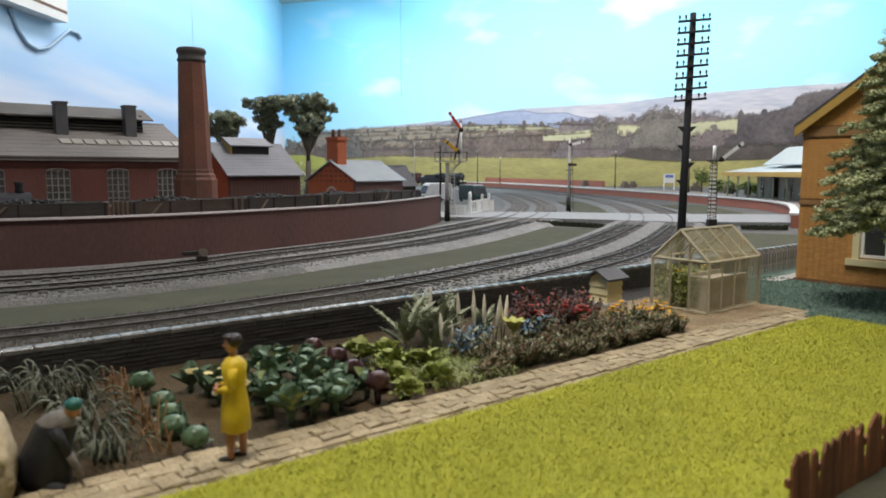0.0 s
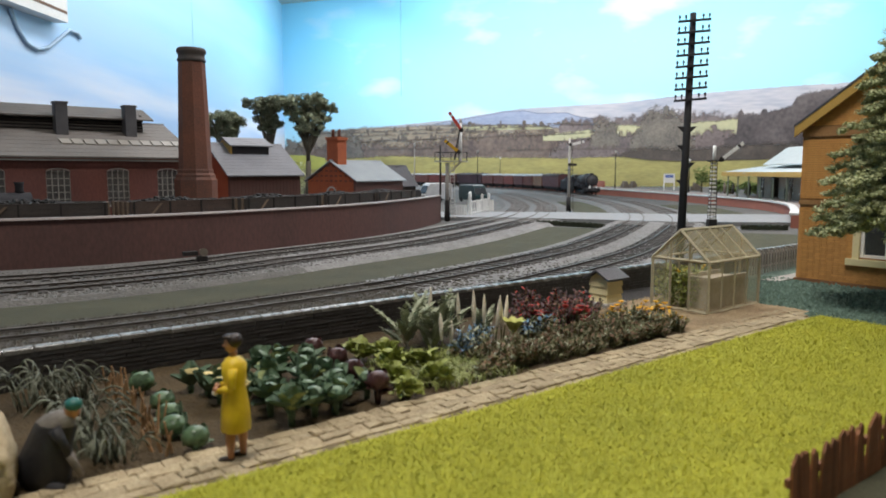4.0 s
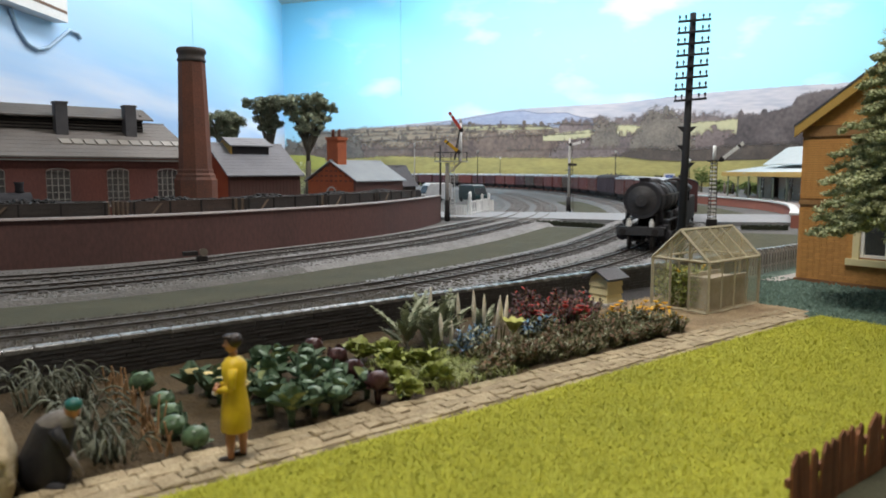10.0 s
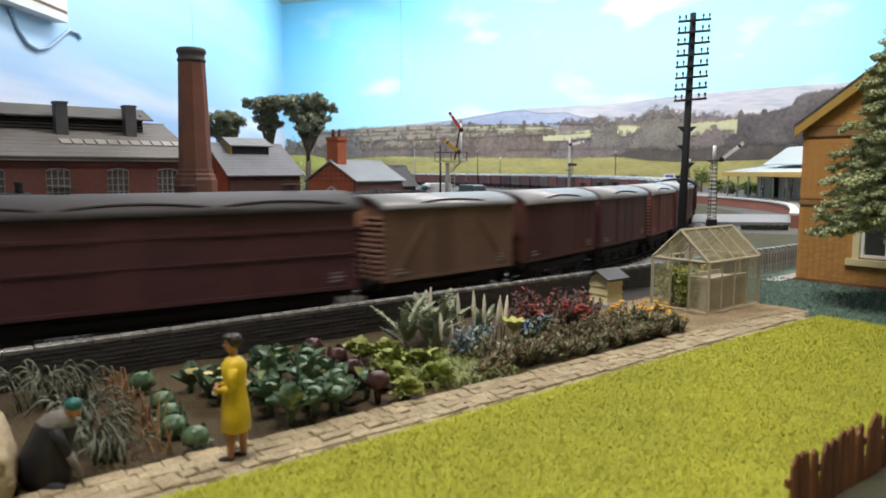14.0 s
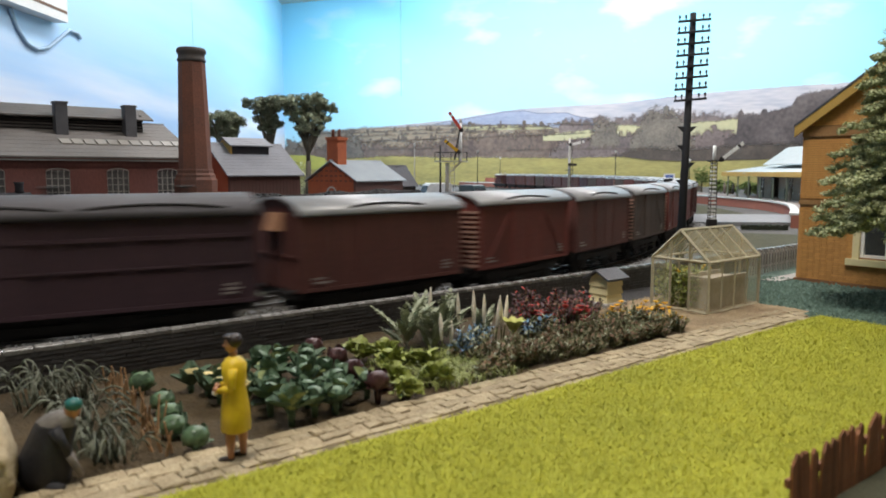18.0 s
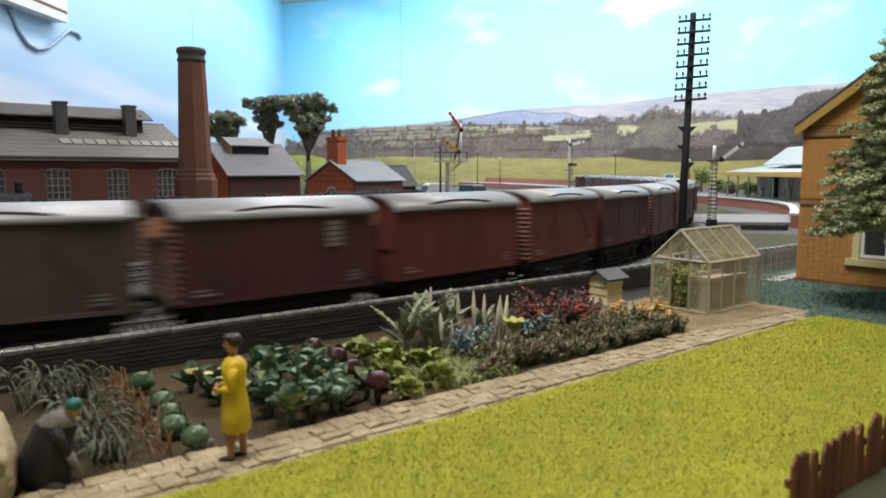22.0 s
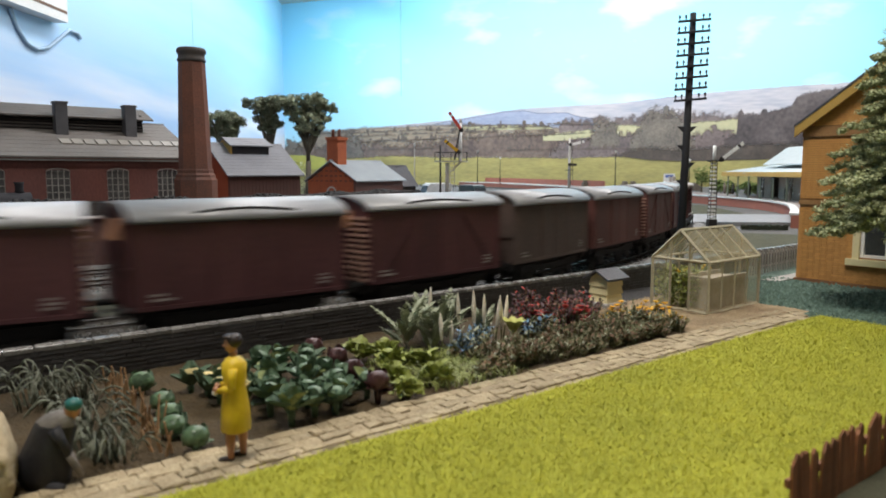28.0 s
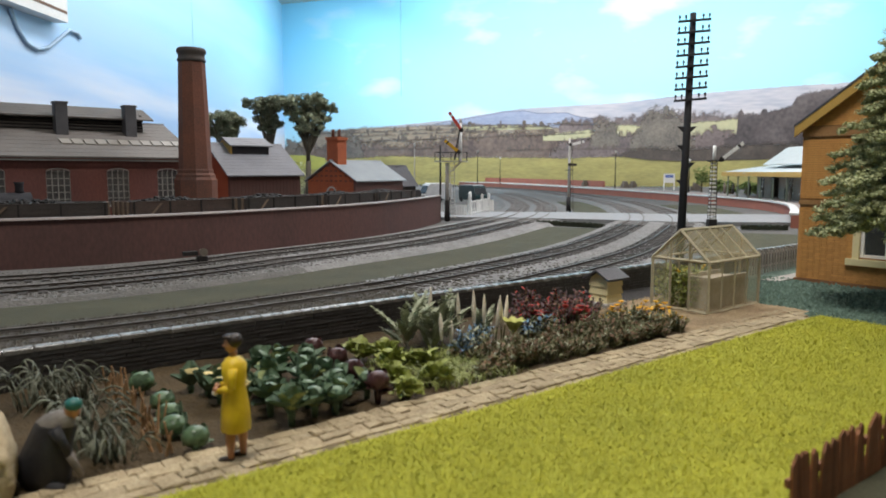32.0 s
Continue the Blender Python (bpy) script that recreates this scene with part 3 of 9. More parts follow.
tagged(part("ground", bm, M["baseboard"]), "grey-brown gritted layout ground", "", "", "structure")

# beds past 413 are coloured darker in place of the light's fall-off
for lo, hi, s0, s1, stone in ((-2.3, 6.1, 200, 372, "far_ballast"), (-2.3, 6.1, 372, 414, "ballast"), (-2.3, 6.1, 414, 470, "dimmed_bed"), (10.2, 18.94, 200, 372, "far_ballast"), (10.2, 18.94, 372, 413, "ballast"), (10.2, 18.94, 413, 470, "dull_ballast")):
    bm = nb()
    sweep(bm, [(lo, -0.39), (lo + 0.5, -0.115), (hi - 0.5, -0.115), (hi, -0.39)], s0, s1, 1.5)
    tagged(part("ballast_bed", bm, M[stone]), "grey stone ballast bed under two tracks" if stone != "dimmed_bed" else "olive-brown ballast bed by the garden wall, coloured for the weaker light there", "", "", "structure")
bm = nb()
sweep(bm, [(5.7, -0.39), (5.9, -0.26), (10.2, -0.26), (10.4, -0.39)], 379, 470, 1.5)
tagged(part("grass_verge", bm, M["verge"]), "dull green grass strip between the tracks", "", "", "structure")
bm = nb()
sweep(bm, [(6.2, -0.39), (6.4, -0.26), (9.8, -0.26), (10, -0.39)], 325, 357, 1.5)
tagged(part("grass_verge", bm, M["verge"]), "dull green grass patch beyond the crossing", "", "", "structure")
bm = nb()
sweep(bm, [(-8.5, -0.39), (-8.3, -0.26), (-3.2, -0.26), (-3, -0.39)], 335, 360, 1.5)
tagged(part("grass_verge", bm, M["verge"]), "dull green grass patch beside the platform line", "", "", "structure")
bm = nb()
sweep(bm, [(-9.5, -0.39), (-9.3, -0.26), (-3.4, -0.26), (-3.2, -0.39)], 379, 396, 1.5)
tagged(part("grass_verge", bm, M["verge"]), "dull green grass patch behind the greenhouse", "", "", "structure")

# ---- tracks ----
GAUGE = 0.63
bm = nb()
box(bm, -0.15, 0.15, -1.2, 1.2, -0.16, -0.07)
SLEEPER = part("sleeper", bm, M["sleeper"])
SLEEPER_MESH = SLEEPER.data
bpy.data.objects.remove(SLEEPER)
for off, s0, s1, near in ((0.0, 150, 536, (385, 425)), (3.8, 210, 500, (385, 440)), (13.2, 290, 480, (385, 445)), (16.5, 290, 480, (390, 440))):
    x, y, h = on_line(400, off)
    track = thing("track", 0, 0, 0, 0, "model railway track with steel rails on dark sleepers", "track", "running tracks", "structure")
    for side in (-GAUGE, GAUGE):
        c = off + side
        for a, b, iron in ((s0, 376, "dusty_rail"), (376, 415, "rail"), (415, s1, "dusty_rail")) if off < 10 else ((s0, 376, "dusty_rail"), (376, s1, "rail")):
            bm = nb()
            sweep(bm, [(c - 0.07, -0.1), (c - 0.07, -0.075), (c - 0.03, -0.06), (c - 0.045, -0.025), (c - 0.045, 0), (c + 0.045, 0), (c + 0.045, -0.025),
                       (c + 0.03, -0.06), (c + 0.07, -0.075), (c + 0.07, -0.1)], a, b, 1.2)
            rail = part("rail", bm, M[iron], track)
        bm = nb()
        sweep(bm, [(c - 0.036, 0.001), (c - 0.03, 0.012), (c + 0.03, 0.012), (c + 0.036, 0.001)], 376, s1, 1.2)
        part("rail_head", bm, M["rail_head"], rail, "bright worn rail head")
    rest, far = nb(), nb()
    for k in range(int((s1 - s0) / 0.72)):
        s = s0 + k * 0.72
        x, y, h = on_line(s, off)
        if near[0] <= s <= near[1]:
            o = new("sleeper", SLEEPER_MESH)
            o.parent = track
            o.matrix_basis = pose(x * U, y * U, (random.uniform(-0.01, 0.01) - (0.03 if off < 10 and s > 414 else 0)) * U, 0, 0, math.degrees(h) + random.uniform(-1, 1))
        elif s < 470:
            c, d = math.cos(h), math.sin(h)
            p = [(x + c * i - d * j, y + d * i + c * j) for i, j in ((-0.15, -1.2), (0.15, -1.2), (0.15, 1.2), (-0.15, 1.2))]
            hexa(rest if s > 376 else far, [(*q, -0.16) for q in p] + [(*q, -0.07) for q in p])
    tagged(part("sleepers", rest, M["sleeper"], track), kind="stuff")
    tagged(part("dusted_sleepers", far, M["dusty_sleeper"], track, "sleepers dusted with ballast"), kind="stuff")

# loose ballast chips along the nearer tracks
bm, dimmed, dull = nb(), nb(), nb()
chips = random.Random(5)
for lo, hi, s0, s1, count in ((-2.2, 6.0, 366, 445, 17000), (-2.2, 6.0, 414, 440, 9000), (10.3, 18.6, 372, 445, 22000)):
    for _ in range(count):
        s, o = chips.uniform(s0, s1), chips.uniform(lo, hi)
        x, y, h = on_line(s, o)
        r = chips.uniform(0.05, 0.115)
        if min(abs(o - c) for c in (-0.63, 0.63, 3.17, 4.43, 12.57, 13.83, 15.87, 17.13)) < 0.14:
            continue
        z = -0.12 if lo + 0.5 < o < hi - 0.5 else -0.3
        a = chips.uniform(0, 6.28)
        # chips turn to the darker colours towards the near end, imitating weaker light
        heap = dimmed if lo < 0 and chips.random() < (s - 398) / 18 else (dull if lo > 0 and chips.random() < (s - 404) / 14 else bm)
        base = [heap.verts.new((x + r * math.cos(a + i * 2.1), y + r * math.sin(a + i * 2.1), z)) for i in range(3)]
        top = heap.verts.new((x + chips.uniform(-r, r) * 0.3, y, z + r * chips.uniform(0.4, 0.75)))
        for i in range(3):
            heap.faces.new((base[i], base[(i + 1) % 3], top))
tagged(part("ballast_stones", bm, M["stone_chips"]), "loose grey ballast chips along the tracks", "ballast", "", "stuff")
tagged(part("ballast_stones", dull, M["half_dimmed_chips"]), "grey ballast chips along the far tracks, darkened for the weaker near-end light", "ballast", "", "stuff")
tagged(part("ballast_stones", dimmed, M["dimmed_chips"]), "olive-brown ballast chips, coloured for the weaker light at the near end", "ballast", "", "stuff")

# ---- level crossing road ----
bm = nb()
for (x0, y0, x1, y1), (x2, y2, x3, y3) in zip([(-6, 69, -6, 78), (5, 68, 6, 77.5), (13, 65.5, 14, 76.5), (20.5, 62, 23, 73.5), (31, 61, 36, 72.5)],
                                              [(5, 68, 6, 77.5), (13, 65.5, 14, 76.5), (20.5, 62, 23, 73.5), (31, 61, 36, 72.5), (60, 58, 62, 70)]):
    hexa(bm, [(x0, y0, -0.39), (x2, y2, -0.39), (x3, y3, -0.39), (x1, y1, -0.39), (x0, y0, -0.04), (x2, y2, -0.04), (x3, y3, -0.04), (x1, y1, -0.04)])
tagged(part("road", bm, M["road"]), "pale grey road over the level crossing", "", "", "structure")

# ---- station platform ----
EDGE = [(-6, 262), (2, 246), (8, 232), (15.5, 214), (22, 187), (28, 160), (31.5, 145), (35.5, 122), (38.2, 102), (39.3, 88), (37.6, 78), (33.5, 68), (28, 57), (22, 46)]
E_PATH, E_ALONG = spline(EDGE)
LINE_PATH, LINE_ALONG = PATH, ALONG


def with_curve(curve):
    global PATH, ALONG
    PATH, ALONG = curve


with_curve((E_PATH, E_ALONG))
total = E_ALONG[-1]
bm = nb()
sweep(bm, [(-0.05, -0.39), (-0.05, 0.7), (-7, 0.7), (-7, -0.39)], 1, total - 2, 2)
tagged(part("platform", bm, M["plat_brick"]), "red brick station platform face", "", "", "structure")
bm = nb()
sweep(bm, [(-0.6, 0.7), (-0.6, 0.86), (-7, 0.86), (-7, 0.7)], 1, total - 2, 2)
tagged(part("platform_paving", bm, M["plat_top"]), "worn grey platform paving", "", "", "structure")
bm = nb()
sweep(bm, [(0.12, 0.7), (0.12, 0.88), (-0.6, 0.88), (-0.6, 0.7)], 1, total - 2, 2)
tagged(part("platform_edge", bm, M["white"]), "white painted platform edge", "", "", "structure")
bm = nb()
sweep(bm, [(-6.7, 0.86), (-6.7, 2.2), (-7, 2.2), (-7, 0.86)], 1, 95, 2)
tagged(part("platform_wall", bm, M["plat_brick"]), "low red brick wall along the back of the platform", "", "", "structure")
with_curve((LINE_PATH, LINE_ALONG))

# ---- goods yard wall ----
WALL_BEND = ((375, 2.3), (383, 1.15), (392, 0.3), (398, 0), (470, 0))
wall_bm = nb()
sweep(wall_bm, [(18.95, -0.39), (18.95, 2.08), (19.35, 2.08), (19.35, -0.39)], 375, 470, 1.5, shift=WALL_BEND)
tagged(part("yard_wall", wall_bm, M["yard_wall"]), "long dull red brick yard wall", "", "", "structure")
bm = nb()
sweep(bm, [(18.85, 2.08), (18.9, 2.17), (19.4, 2.17), (19.45, 2.08)], 375, 470, 1.5, shift=WALL_BEND)
tagged(part("yard_wall_coping", bm, M["wall_cap"]), "pale coping on the yard wall", "", "", "structure")

# ---- garden ----
GA = math.atan2(0.62, 0.785)
GDEG = math.degrees(GA)


def gp(a, n):
    """Garden axes: a along the path, n from the lawn towards the railway."""
    return a * math.cos(GA) - n * math.sin(GA), a * math.sin(GA) + n * math.cos(GA)


GZ = 0.4


def g_slab(name, a0, a1, n0, n1, z0, z1, material, label, cuts=1, relief=0.0):
    bm = nb()
    na, nn = max(1, int((a1 - a0) * cuts)), max(1, int((n1 - n0) * cuts))
    grid = [[bm.verts.new((a0 + (a1 - a0) * i / na, n0 + (n1 - n0) * j / nn,
                           z1 + relief * (noise.noise((i * 0.7, j * 0.7, a0)) + 0.6 * noise.noise((i * 2.3, j * 2.1, n0))))) for j in range(nn + 1)] for i in range(na + 1)]
    for i in range(na):
        for j in range(nn):
            bm.faces.new((grid[i][j], grid[i + 1][j], grid[i + 1][j + 1], grid[i][j + 1])).smooth = True
    for i in range(na):
        for j in (0, nn):
            p, q = grid[i][j].co, grid[i + 1][j].co
            quad(bm, p, q, (q.x, q.y, z0), (p.x, p.y, z0))
    for j in range(nn):
        for i in (0, na):
            p, q = grid[i][j].co, grid[i][j + 1].co
            quad(bm, p, q, (q.x, q.y, z0), (p.x, p.y, z0))
    return solo(name, bm, material, 0, 0, 0, GDEG, label, "", "", "structure")


g_slab("garden_bed", -14, 15.6, 9.75, 14.75, -0.39, GZ - 0.03, M["soil"], "dark brown vegetable bed soil", 3, 0.05)
# added blackish strip on the ground, in place of the wall's shaded base
M["wall_base_dark"] = mat("black_damp_earth", (0.03, 0.028, 0.027), (0.014, 0.013, 0.013), rough=0.9, scale=1.2, fine=12, bump=0.8)
g_slab("wall_foot", 15.6, 20.7, 13.35, 14.75, -0.39, GZ - 0.02, M["wall_base_dark"], "dark ground strip standing in for the garden wall's shaded base", 3, 0.03)
g_slab("garden_earth", 15.6, 20.7, 9.0, 13.35, -0.39, GZ - 0.02, M["sand"], "dry tan earth round the greenhouse", 3, 0.02)
g_slab("lane", -14, 19.9, -6, 3.66, -0.39, GZ - 0.08, M["verge"], "dark grey-green lane in front of the fence", 2, 0.05)
M["paving_grey"] = mat("pale_grey_paving", (0.42, 0.4, 0.36), (0.28, 0.27, 0.25), rough=0.85)
g_slab("lawn", -14, 19.9, 3.66, 8.55, -0.39, GZ + 0.05, M["lawn"], "bright yellow-green static grass lawn", 2, 0.01)
g_slab("house_ground", 20.7, 60, -6, 16, -0.39, GZ - 0.05, M["scree"], "blue-green crumbly ground cover beside the house", 2, 0.06)
g_slab("house_ground", 19.9, 20.7, -6, 9.0, -0.39, GZ - 0.05, M["scree"], "blue-green crumbly ground cover beside the house", 2, 0.06)
g_slab("paved_strip", 25.0, 34, 12.25, 12.85, -0.3, GZ + 0.05, M["paving_grey"], "pale grey paved strip beside the house", 1)
# the strip left bare at 8.55 to 8.68 serves as the edge shadow
g_slab("path_bed", -14, 19.9, 8.55, 9.75, -0.39, GZ - 0.025, M["joint"], "dark joints under the garden path, with its lawn-edge shadow in the colour", 1)


# ---- black garden wall ----
bm = nb()
box(bm, -16, 34, 14.75, 14.95, -0.39, 1.06)
solo("garden_wall", bm, M["black_stone"], 0, 0, 0, GDEG, "black stone retaining wall between garden and railway", "", "", "structure")
coping = thing("wall_coping", 0, 0, 0, GDEG, "pale coping stones along the black garden wall", "coping", "", "structure")
bm = nb()
box(bm, 0.003, 0.497, 14.715, 14.97, 1.06, 1.15, 0, 0.02)
cap = part("coping_stone", bm, M["coping"], coping)
cap.matrix_basis = pose(-16 * U, 0, 0)
lay = random.Random(17)
for k in range(1, 100):
    share(cap, k * 0.5 - 16, lay.uniform(-0.004, 0.004), lay.uniform(-0.003, 0.003), lay.uniform(-0.03, 0.03))


# ---- rolling stock ----
# hood colour made paler than the van to suggest a lit end
M["hood"] = mat("bleached_hood", (0.42, 0.22, 0.12), (0.3, 0.15, 0.085), rough=0.7, bump=0.1)


def arch(half, eave, rise, n=10):
    """The curve of a wagon roof, from one eave to the other."""
    return [(half * math.cos(math.pi * i / n), eave + rise * math.sin(math.pi * i / n)) for i in range(n + 1)]


def wheel_mesh(r):
    bm = nb()
    for y in (-GAUGE, GAUGE):
        rod(bm, (0, y - 0.06, 0), (0, y + 0.06, 0), r, n=16)
    rod(bm, (0, -GAUGE, 0), (0, GAUGE, 0), 0.06, n=6)
    return bm


def buffer_mesh():
    bm = nb()
    rod(bm, (0, 0, 0), (0.3, 0, 0), 0.1, 0.08, n=8)
    rod(bm, (0.3, 0, 0), (0.36, 0, 0), 0.2, 0.19, n=10)
    return bm


def underframe(van, length, wheels):
    h = length / 2
    bm = nb()
    for y in (-1.02, 0.9):
        box(bm, -h, h, y, y + 0.12, 0.82, 1.08)
    for x in (-h, h - 0.14):
        box(bm, x, x + 0.14, -1.15, 1.15, 0.8, 1.1)
    box(bm, -h + 0.14, h - 0.14, -0.9, 0.9, 0.95, 1.06)
    part("underframe", bm, M["iron"], van)
    first = None
    for x in wheels:
        if first is None:
            first = part("wheelset", wheel_mesh(0.47), M["iron"], van)
            first.matrix_basis = pose(x * U, 0, 0.47 * U)
        else:
            share(first, x, 0, 0.47)
    axle = None
    for x in wheels:
        for y in (-1.06, 1.06):
            if axle is None:
                bm = nb()
                box(bm, -0.16, 0.16, -0.08, 0.08, -0.2, 0.16, 0, 0.03)
                hexa(bm, [(-0.5, -0.06, 0.17), (0.5, -0.06, 0.17), (0.5, 0.05, 0.17), (-0.5, 0.05, 0.17), (-0.64, -0.06, 0.42), (0.64, -0.06, 0.42), (0.64, 0.05, 0.42), (-0.64, 0.05, 0.42)])
                hexa(bm, [(-0.22, -0.03, -0.24), (0.22, -0.03, -0.24), (0.22, 0.05, -0.24), (-0.22, 0.05, -0.24), (-0.42, -0.03, 0.3), (0.42, -0.03, 0.3), (0.42, 0.05, 0.3), (-0.42, 0.05, 0.3)])
                axle = part("axlebox", bm, M["iron"], van)
                axle.matrix_basis = pose(x * U, y * U, 0.5 * U)
            else:
                share(axle, x, y, 0.5)
    buf = None
    for x, turn in ((h, 0), (-h, 180)):
        for y in (-0.86, 0.86):
            if buf is None:
                buf = part("buffer", buffer_mesh(), M["iron"], van)
                buf.matrix_basis = pose(x * U, y * U, 1.02 * U, 0, 0, turn)
            else:
                share(buf, x, y, 1.02, turn)
    bm = nb()
    rod(bm, (-h - 0.35, 0, 0.95), (h + 0.35, 0, 0.95), 0.05, n=6)
    part("coupling", bm, M["iron"], van)
    bm = nb()
    box(bm, -h + 0.5, h - 0.5, -1.12, -1.0, 0.66, 0.84)
    box(bm, -1.1, 1.3, -1.14, -1.1, 0.5, 0.56)
    for x in (-0.5, 0.3):
        hexa(bm, [(x - 0.1, -1.1, 0.4), (x + 0.1, -1.1, 0.4), (x + 0.1, -1.0, 0.4), (x - 0.1, -1.0, 0.4), (x - 0.35, -1.1, 0.84), (x + 0.35, -1.1, 0.84), (x + 0.35, -1.0, 0.84), (x - 0.35, -1.0, 0.84)])
    share(part("brake_gear", bm, M["iron"], van), rz=180)
    bm = nb()
    rod(bm, (-0.4, 0.1, 0.5), (-0.4, 0.1, 0.95), 0.3, n=12)
    part("vacuum_cylinder", bm, M["iron"], van)
    bm = nb()
    for y in (-0.42, 0.36):
        box(bm, -h + 0.3, h - 0.3, y, y + 0.06, 0.42, 0.95)
    for x in (-h + 0.6, -h + 1.8, 0.2, h - 1.8, h - 0.6):
        box(bm, x - 0.05, x + 0.05, -0.9, 0.9, 0.55, 0.82)
        rod(bm, (x - 0.3, -0.75, 0.3), (x - 0.3, 0.75, 0.3), 0.05, n=5)
    part("brake_rigging", bm, M["iron"], van)


def box_van(length, body, roof, ends="ribbed", vents=0, low=False, long=False, boards=0, panel=False):
    """A covered goods van that runs towards +x."""
    van = thing("goods_van", 0, 0, 0, 0, "", "goods van", "train of covered vans")
    h, half = length / 2, 1.29
    eave, rise = (3.2, 0.47) if not low else (3.27, 0.4)
    if long:
        eave, rise, half = 3.31, 0.52, 1.33
    bm = nb()
    ring = [(-half, 1.06), (half, 1.06)] + arch(half, eave, rise - 0.05)
    extrude(bm, ring, "x", -h, h)
    part("body", bm, body, van)
    # framing, doors and end ribs: one side and one end, then the other
    bm = nb()
    posts = [-h + 0.06, -0.95, 0.95, h - 0.06] if not long else [-h + 0.06 + i * (length - 0.12) / 8 for i in range(9)]
    if boards:
        posts += [-h + i * length / boards for i in range(1, boards)]
    y = -half - 0.045
    for x in posts:
        box(bm, x - 0.05, x + 0.05, y, y + 0.045, 1.16, eave - 0.04)
    box(bm, -h, h, y, y + 0.04, 1.06, 1.16)
    if long:
        box(bm, -h, h, y, y + 0.035, 2.05, 2.1)
        box(bm, -h, h, y, y + 0.05, 2.75, 2.84)
    if low:
        for s in (-1, 1):
            hexa(bm, [(s * (h - 0.3), y, 1.1), (s * (h - 0.18), y, 1.1), (s * (h - 0.18), y + 0.04, 1.1), (s * (h - 0.3), y + 0.04, 1.1),
                      (s * 1.0, y, 2.95), (s * 1.12, y, 2.95), (s * 1.12, y + 0.04, 2.95), (s * 1.0, y + 0.04, 2.95)])
    tagged(share(tagged(part("side_framing", bm, body, van), kind="stuff"), rz=180), kind="stuff")
    bm = nb()
    box(bm, 0.02, 0.9, -half - 0.03, -half, 1.12, eave - 0.08)
    door = part("door", bm, body, van)
    for x, rz in ((-0.92, 0), (0, 180), (0.92, 180)):
        share(door, x, rz=rz)
    if ends == "ribbed":
        rib = None
        for k in range(12):
            z = 1.15 + k * 0.165
            for rz in (0, 180):
                if rib is None:
                    bm = nb()
                    box(bm, h, h + 0.09, -half + 0.05, half - 0.05, 0, 0.075)
                    rib = part("end_rib", bm, M["lit_rib"], van, "corrugation rib painted pale as if lit")
                    rib.matrix_basis = pose(0, 0, z * U)
                else:
                    share(rib, 0, 0, z, rz)
    else:
        bm = nb()
        for y in (-1.24, -0.5, 0.4, 1.14):
            box(bm, h, h + 0.07, y, y + 0.1, 1.06, eave)
        box(bm, h, h + 0.05, -half, half, 2.0, 2.05)
        tagged(share(tagged(part("end_framing", bm, body, van), kind="stuff"), rz=180), kind="stuff")
    if not long:
        bm = nb()
        hexa(bm, [(h, -0.42, 2.72), (h + 0.24, -0.42, 2.72), (h + 0.24, 0.42, 2.72), (h, 0.42, 2.72),
                  (h, -0.42, 3.22), (h + 0.08, -0.42, 3.22), (h + 0.08, 0.42, 3.22), (h, 0.42, 3.22)])
        share(part("end_ventilator", bm, M["hood"], van, "end ventilator hood painted pale as if lit"), rz=180)
    bm = nb()
    outer = arch(half + 0.1, eave, rise)
    inner = arch(half + 0.04, eave - 0.06, rise)[::-1]
    extrude(bm, outer + inner, "x", -h - 0.1, h + 0.1, 0, True)
    part("roof", bm, roof, van, "pale grey arched roof" if roof is M["van_roof"] else "grey arched roof")
    bm = nb()
    for sy in (-1,):
        pts = []
        for k in range(9):
            x = (-1 + k / 4) * (1.35 if not long else 1.6)
            a = 0.36 + 0.2 * (1 - (k / 4 - 1) ** 2)
            pts.append((x, sy * (half + 0.11) * math.cos(a), eave + (rise + 0.015) * math.sin(a)))
        for shift in ((0,) if not long else (-3.7, 0, 3.7)):
            for p, q in zip(pts, pts[1:]):
                rod(bm, (p[0] + shift, p[1], p[2]), (q[0] + shift, q[1], q[2]), 0.035, n=5)
    tagged(share(tagged(part("rain_strip", bm, M["iron"], van), kind="stuff"), rz=180), kind="stuff")
    pod = None
    for k in range(vents):
        x = (k + 0.5) / vents * length - h
        if pod is None:
            bm = nb()
            rod(bm, (0, 0, -0.1), (0, 0, 0.12), 0.1, n=8)
            rod(bm, (0, 0, 0.12), (0, 0, 0.2), 0.2, 0.14, n=8)
            pod = part("roof_ventilator", bm, M["iron"], van)
            pod.matrix_basis = pose(x * U, 0, (eave + rise) * U)
        else:
            share(pod, x, 0, eave + rise)
    bm = nb()
    for y in (-half - 0.052,):
        for x, w, z in ((-h + 0.35, 0.55, 1.28), (-h + 0.35, 0.32, 1.4), (h - 0.8, 0.25, 1.3), (h - 0.8, 0.34, 1.41), (h - 0.76, 0.2, 1.52)):
            box(bm, x, x + w, y, y + 0.012, z, z + 0.06)
        if panel:
            for z in (2.3, 2.45, 2.6, 2.75, 2.9):
                box(bm, 1.3, 1.75, y, y + 0.012, z, z + 0.11)
    share(tagged(part("number_bars", bm, M["mark"], van, "small white lettering bars"), kind="stuff"), rz=180)["kind"] = "stuff"
    underframe(van, length, (-h + 1.2, h - 1.2) if not long else (-h + 1.1, -h + 3.2, h - 3.2, h - 1.1))
    return van


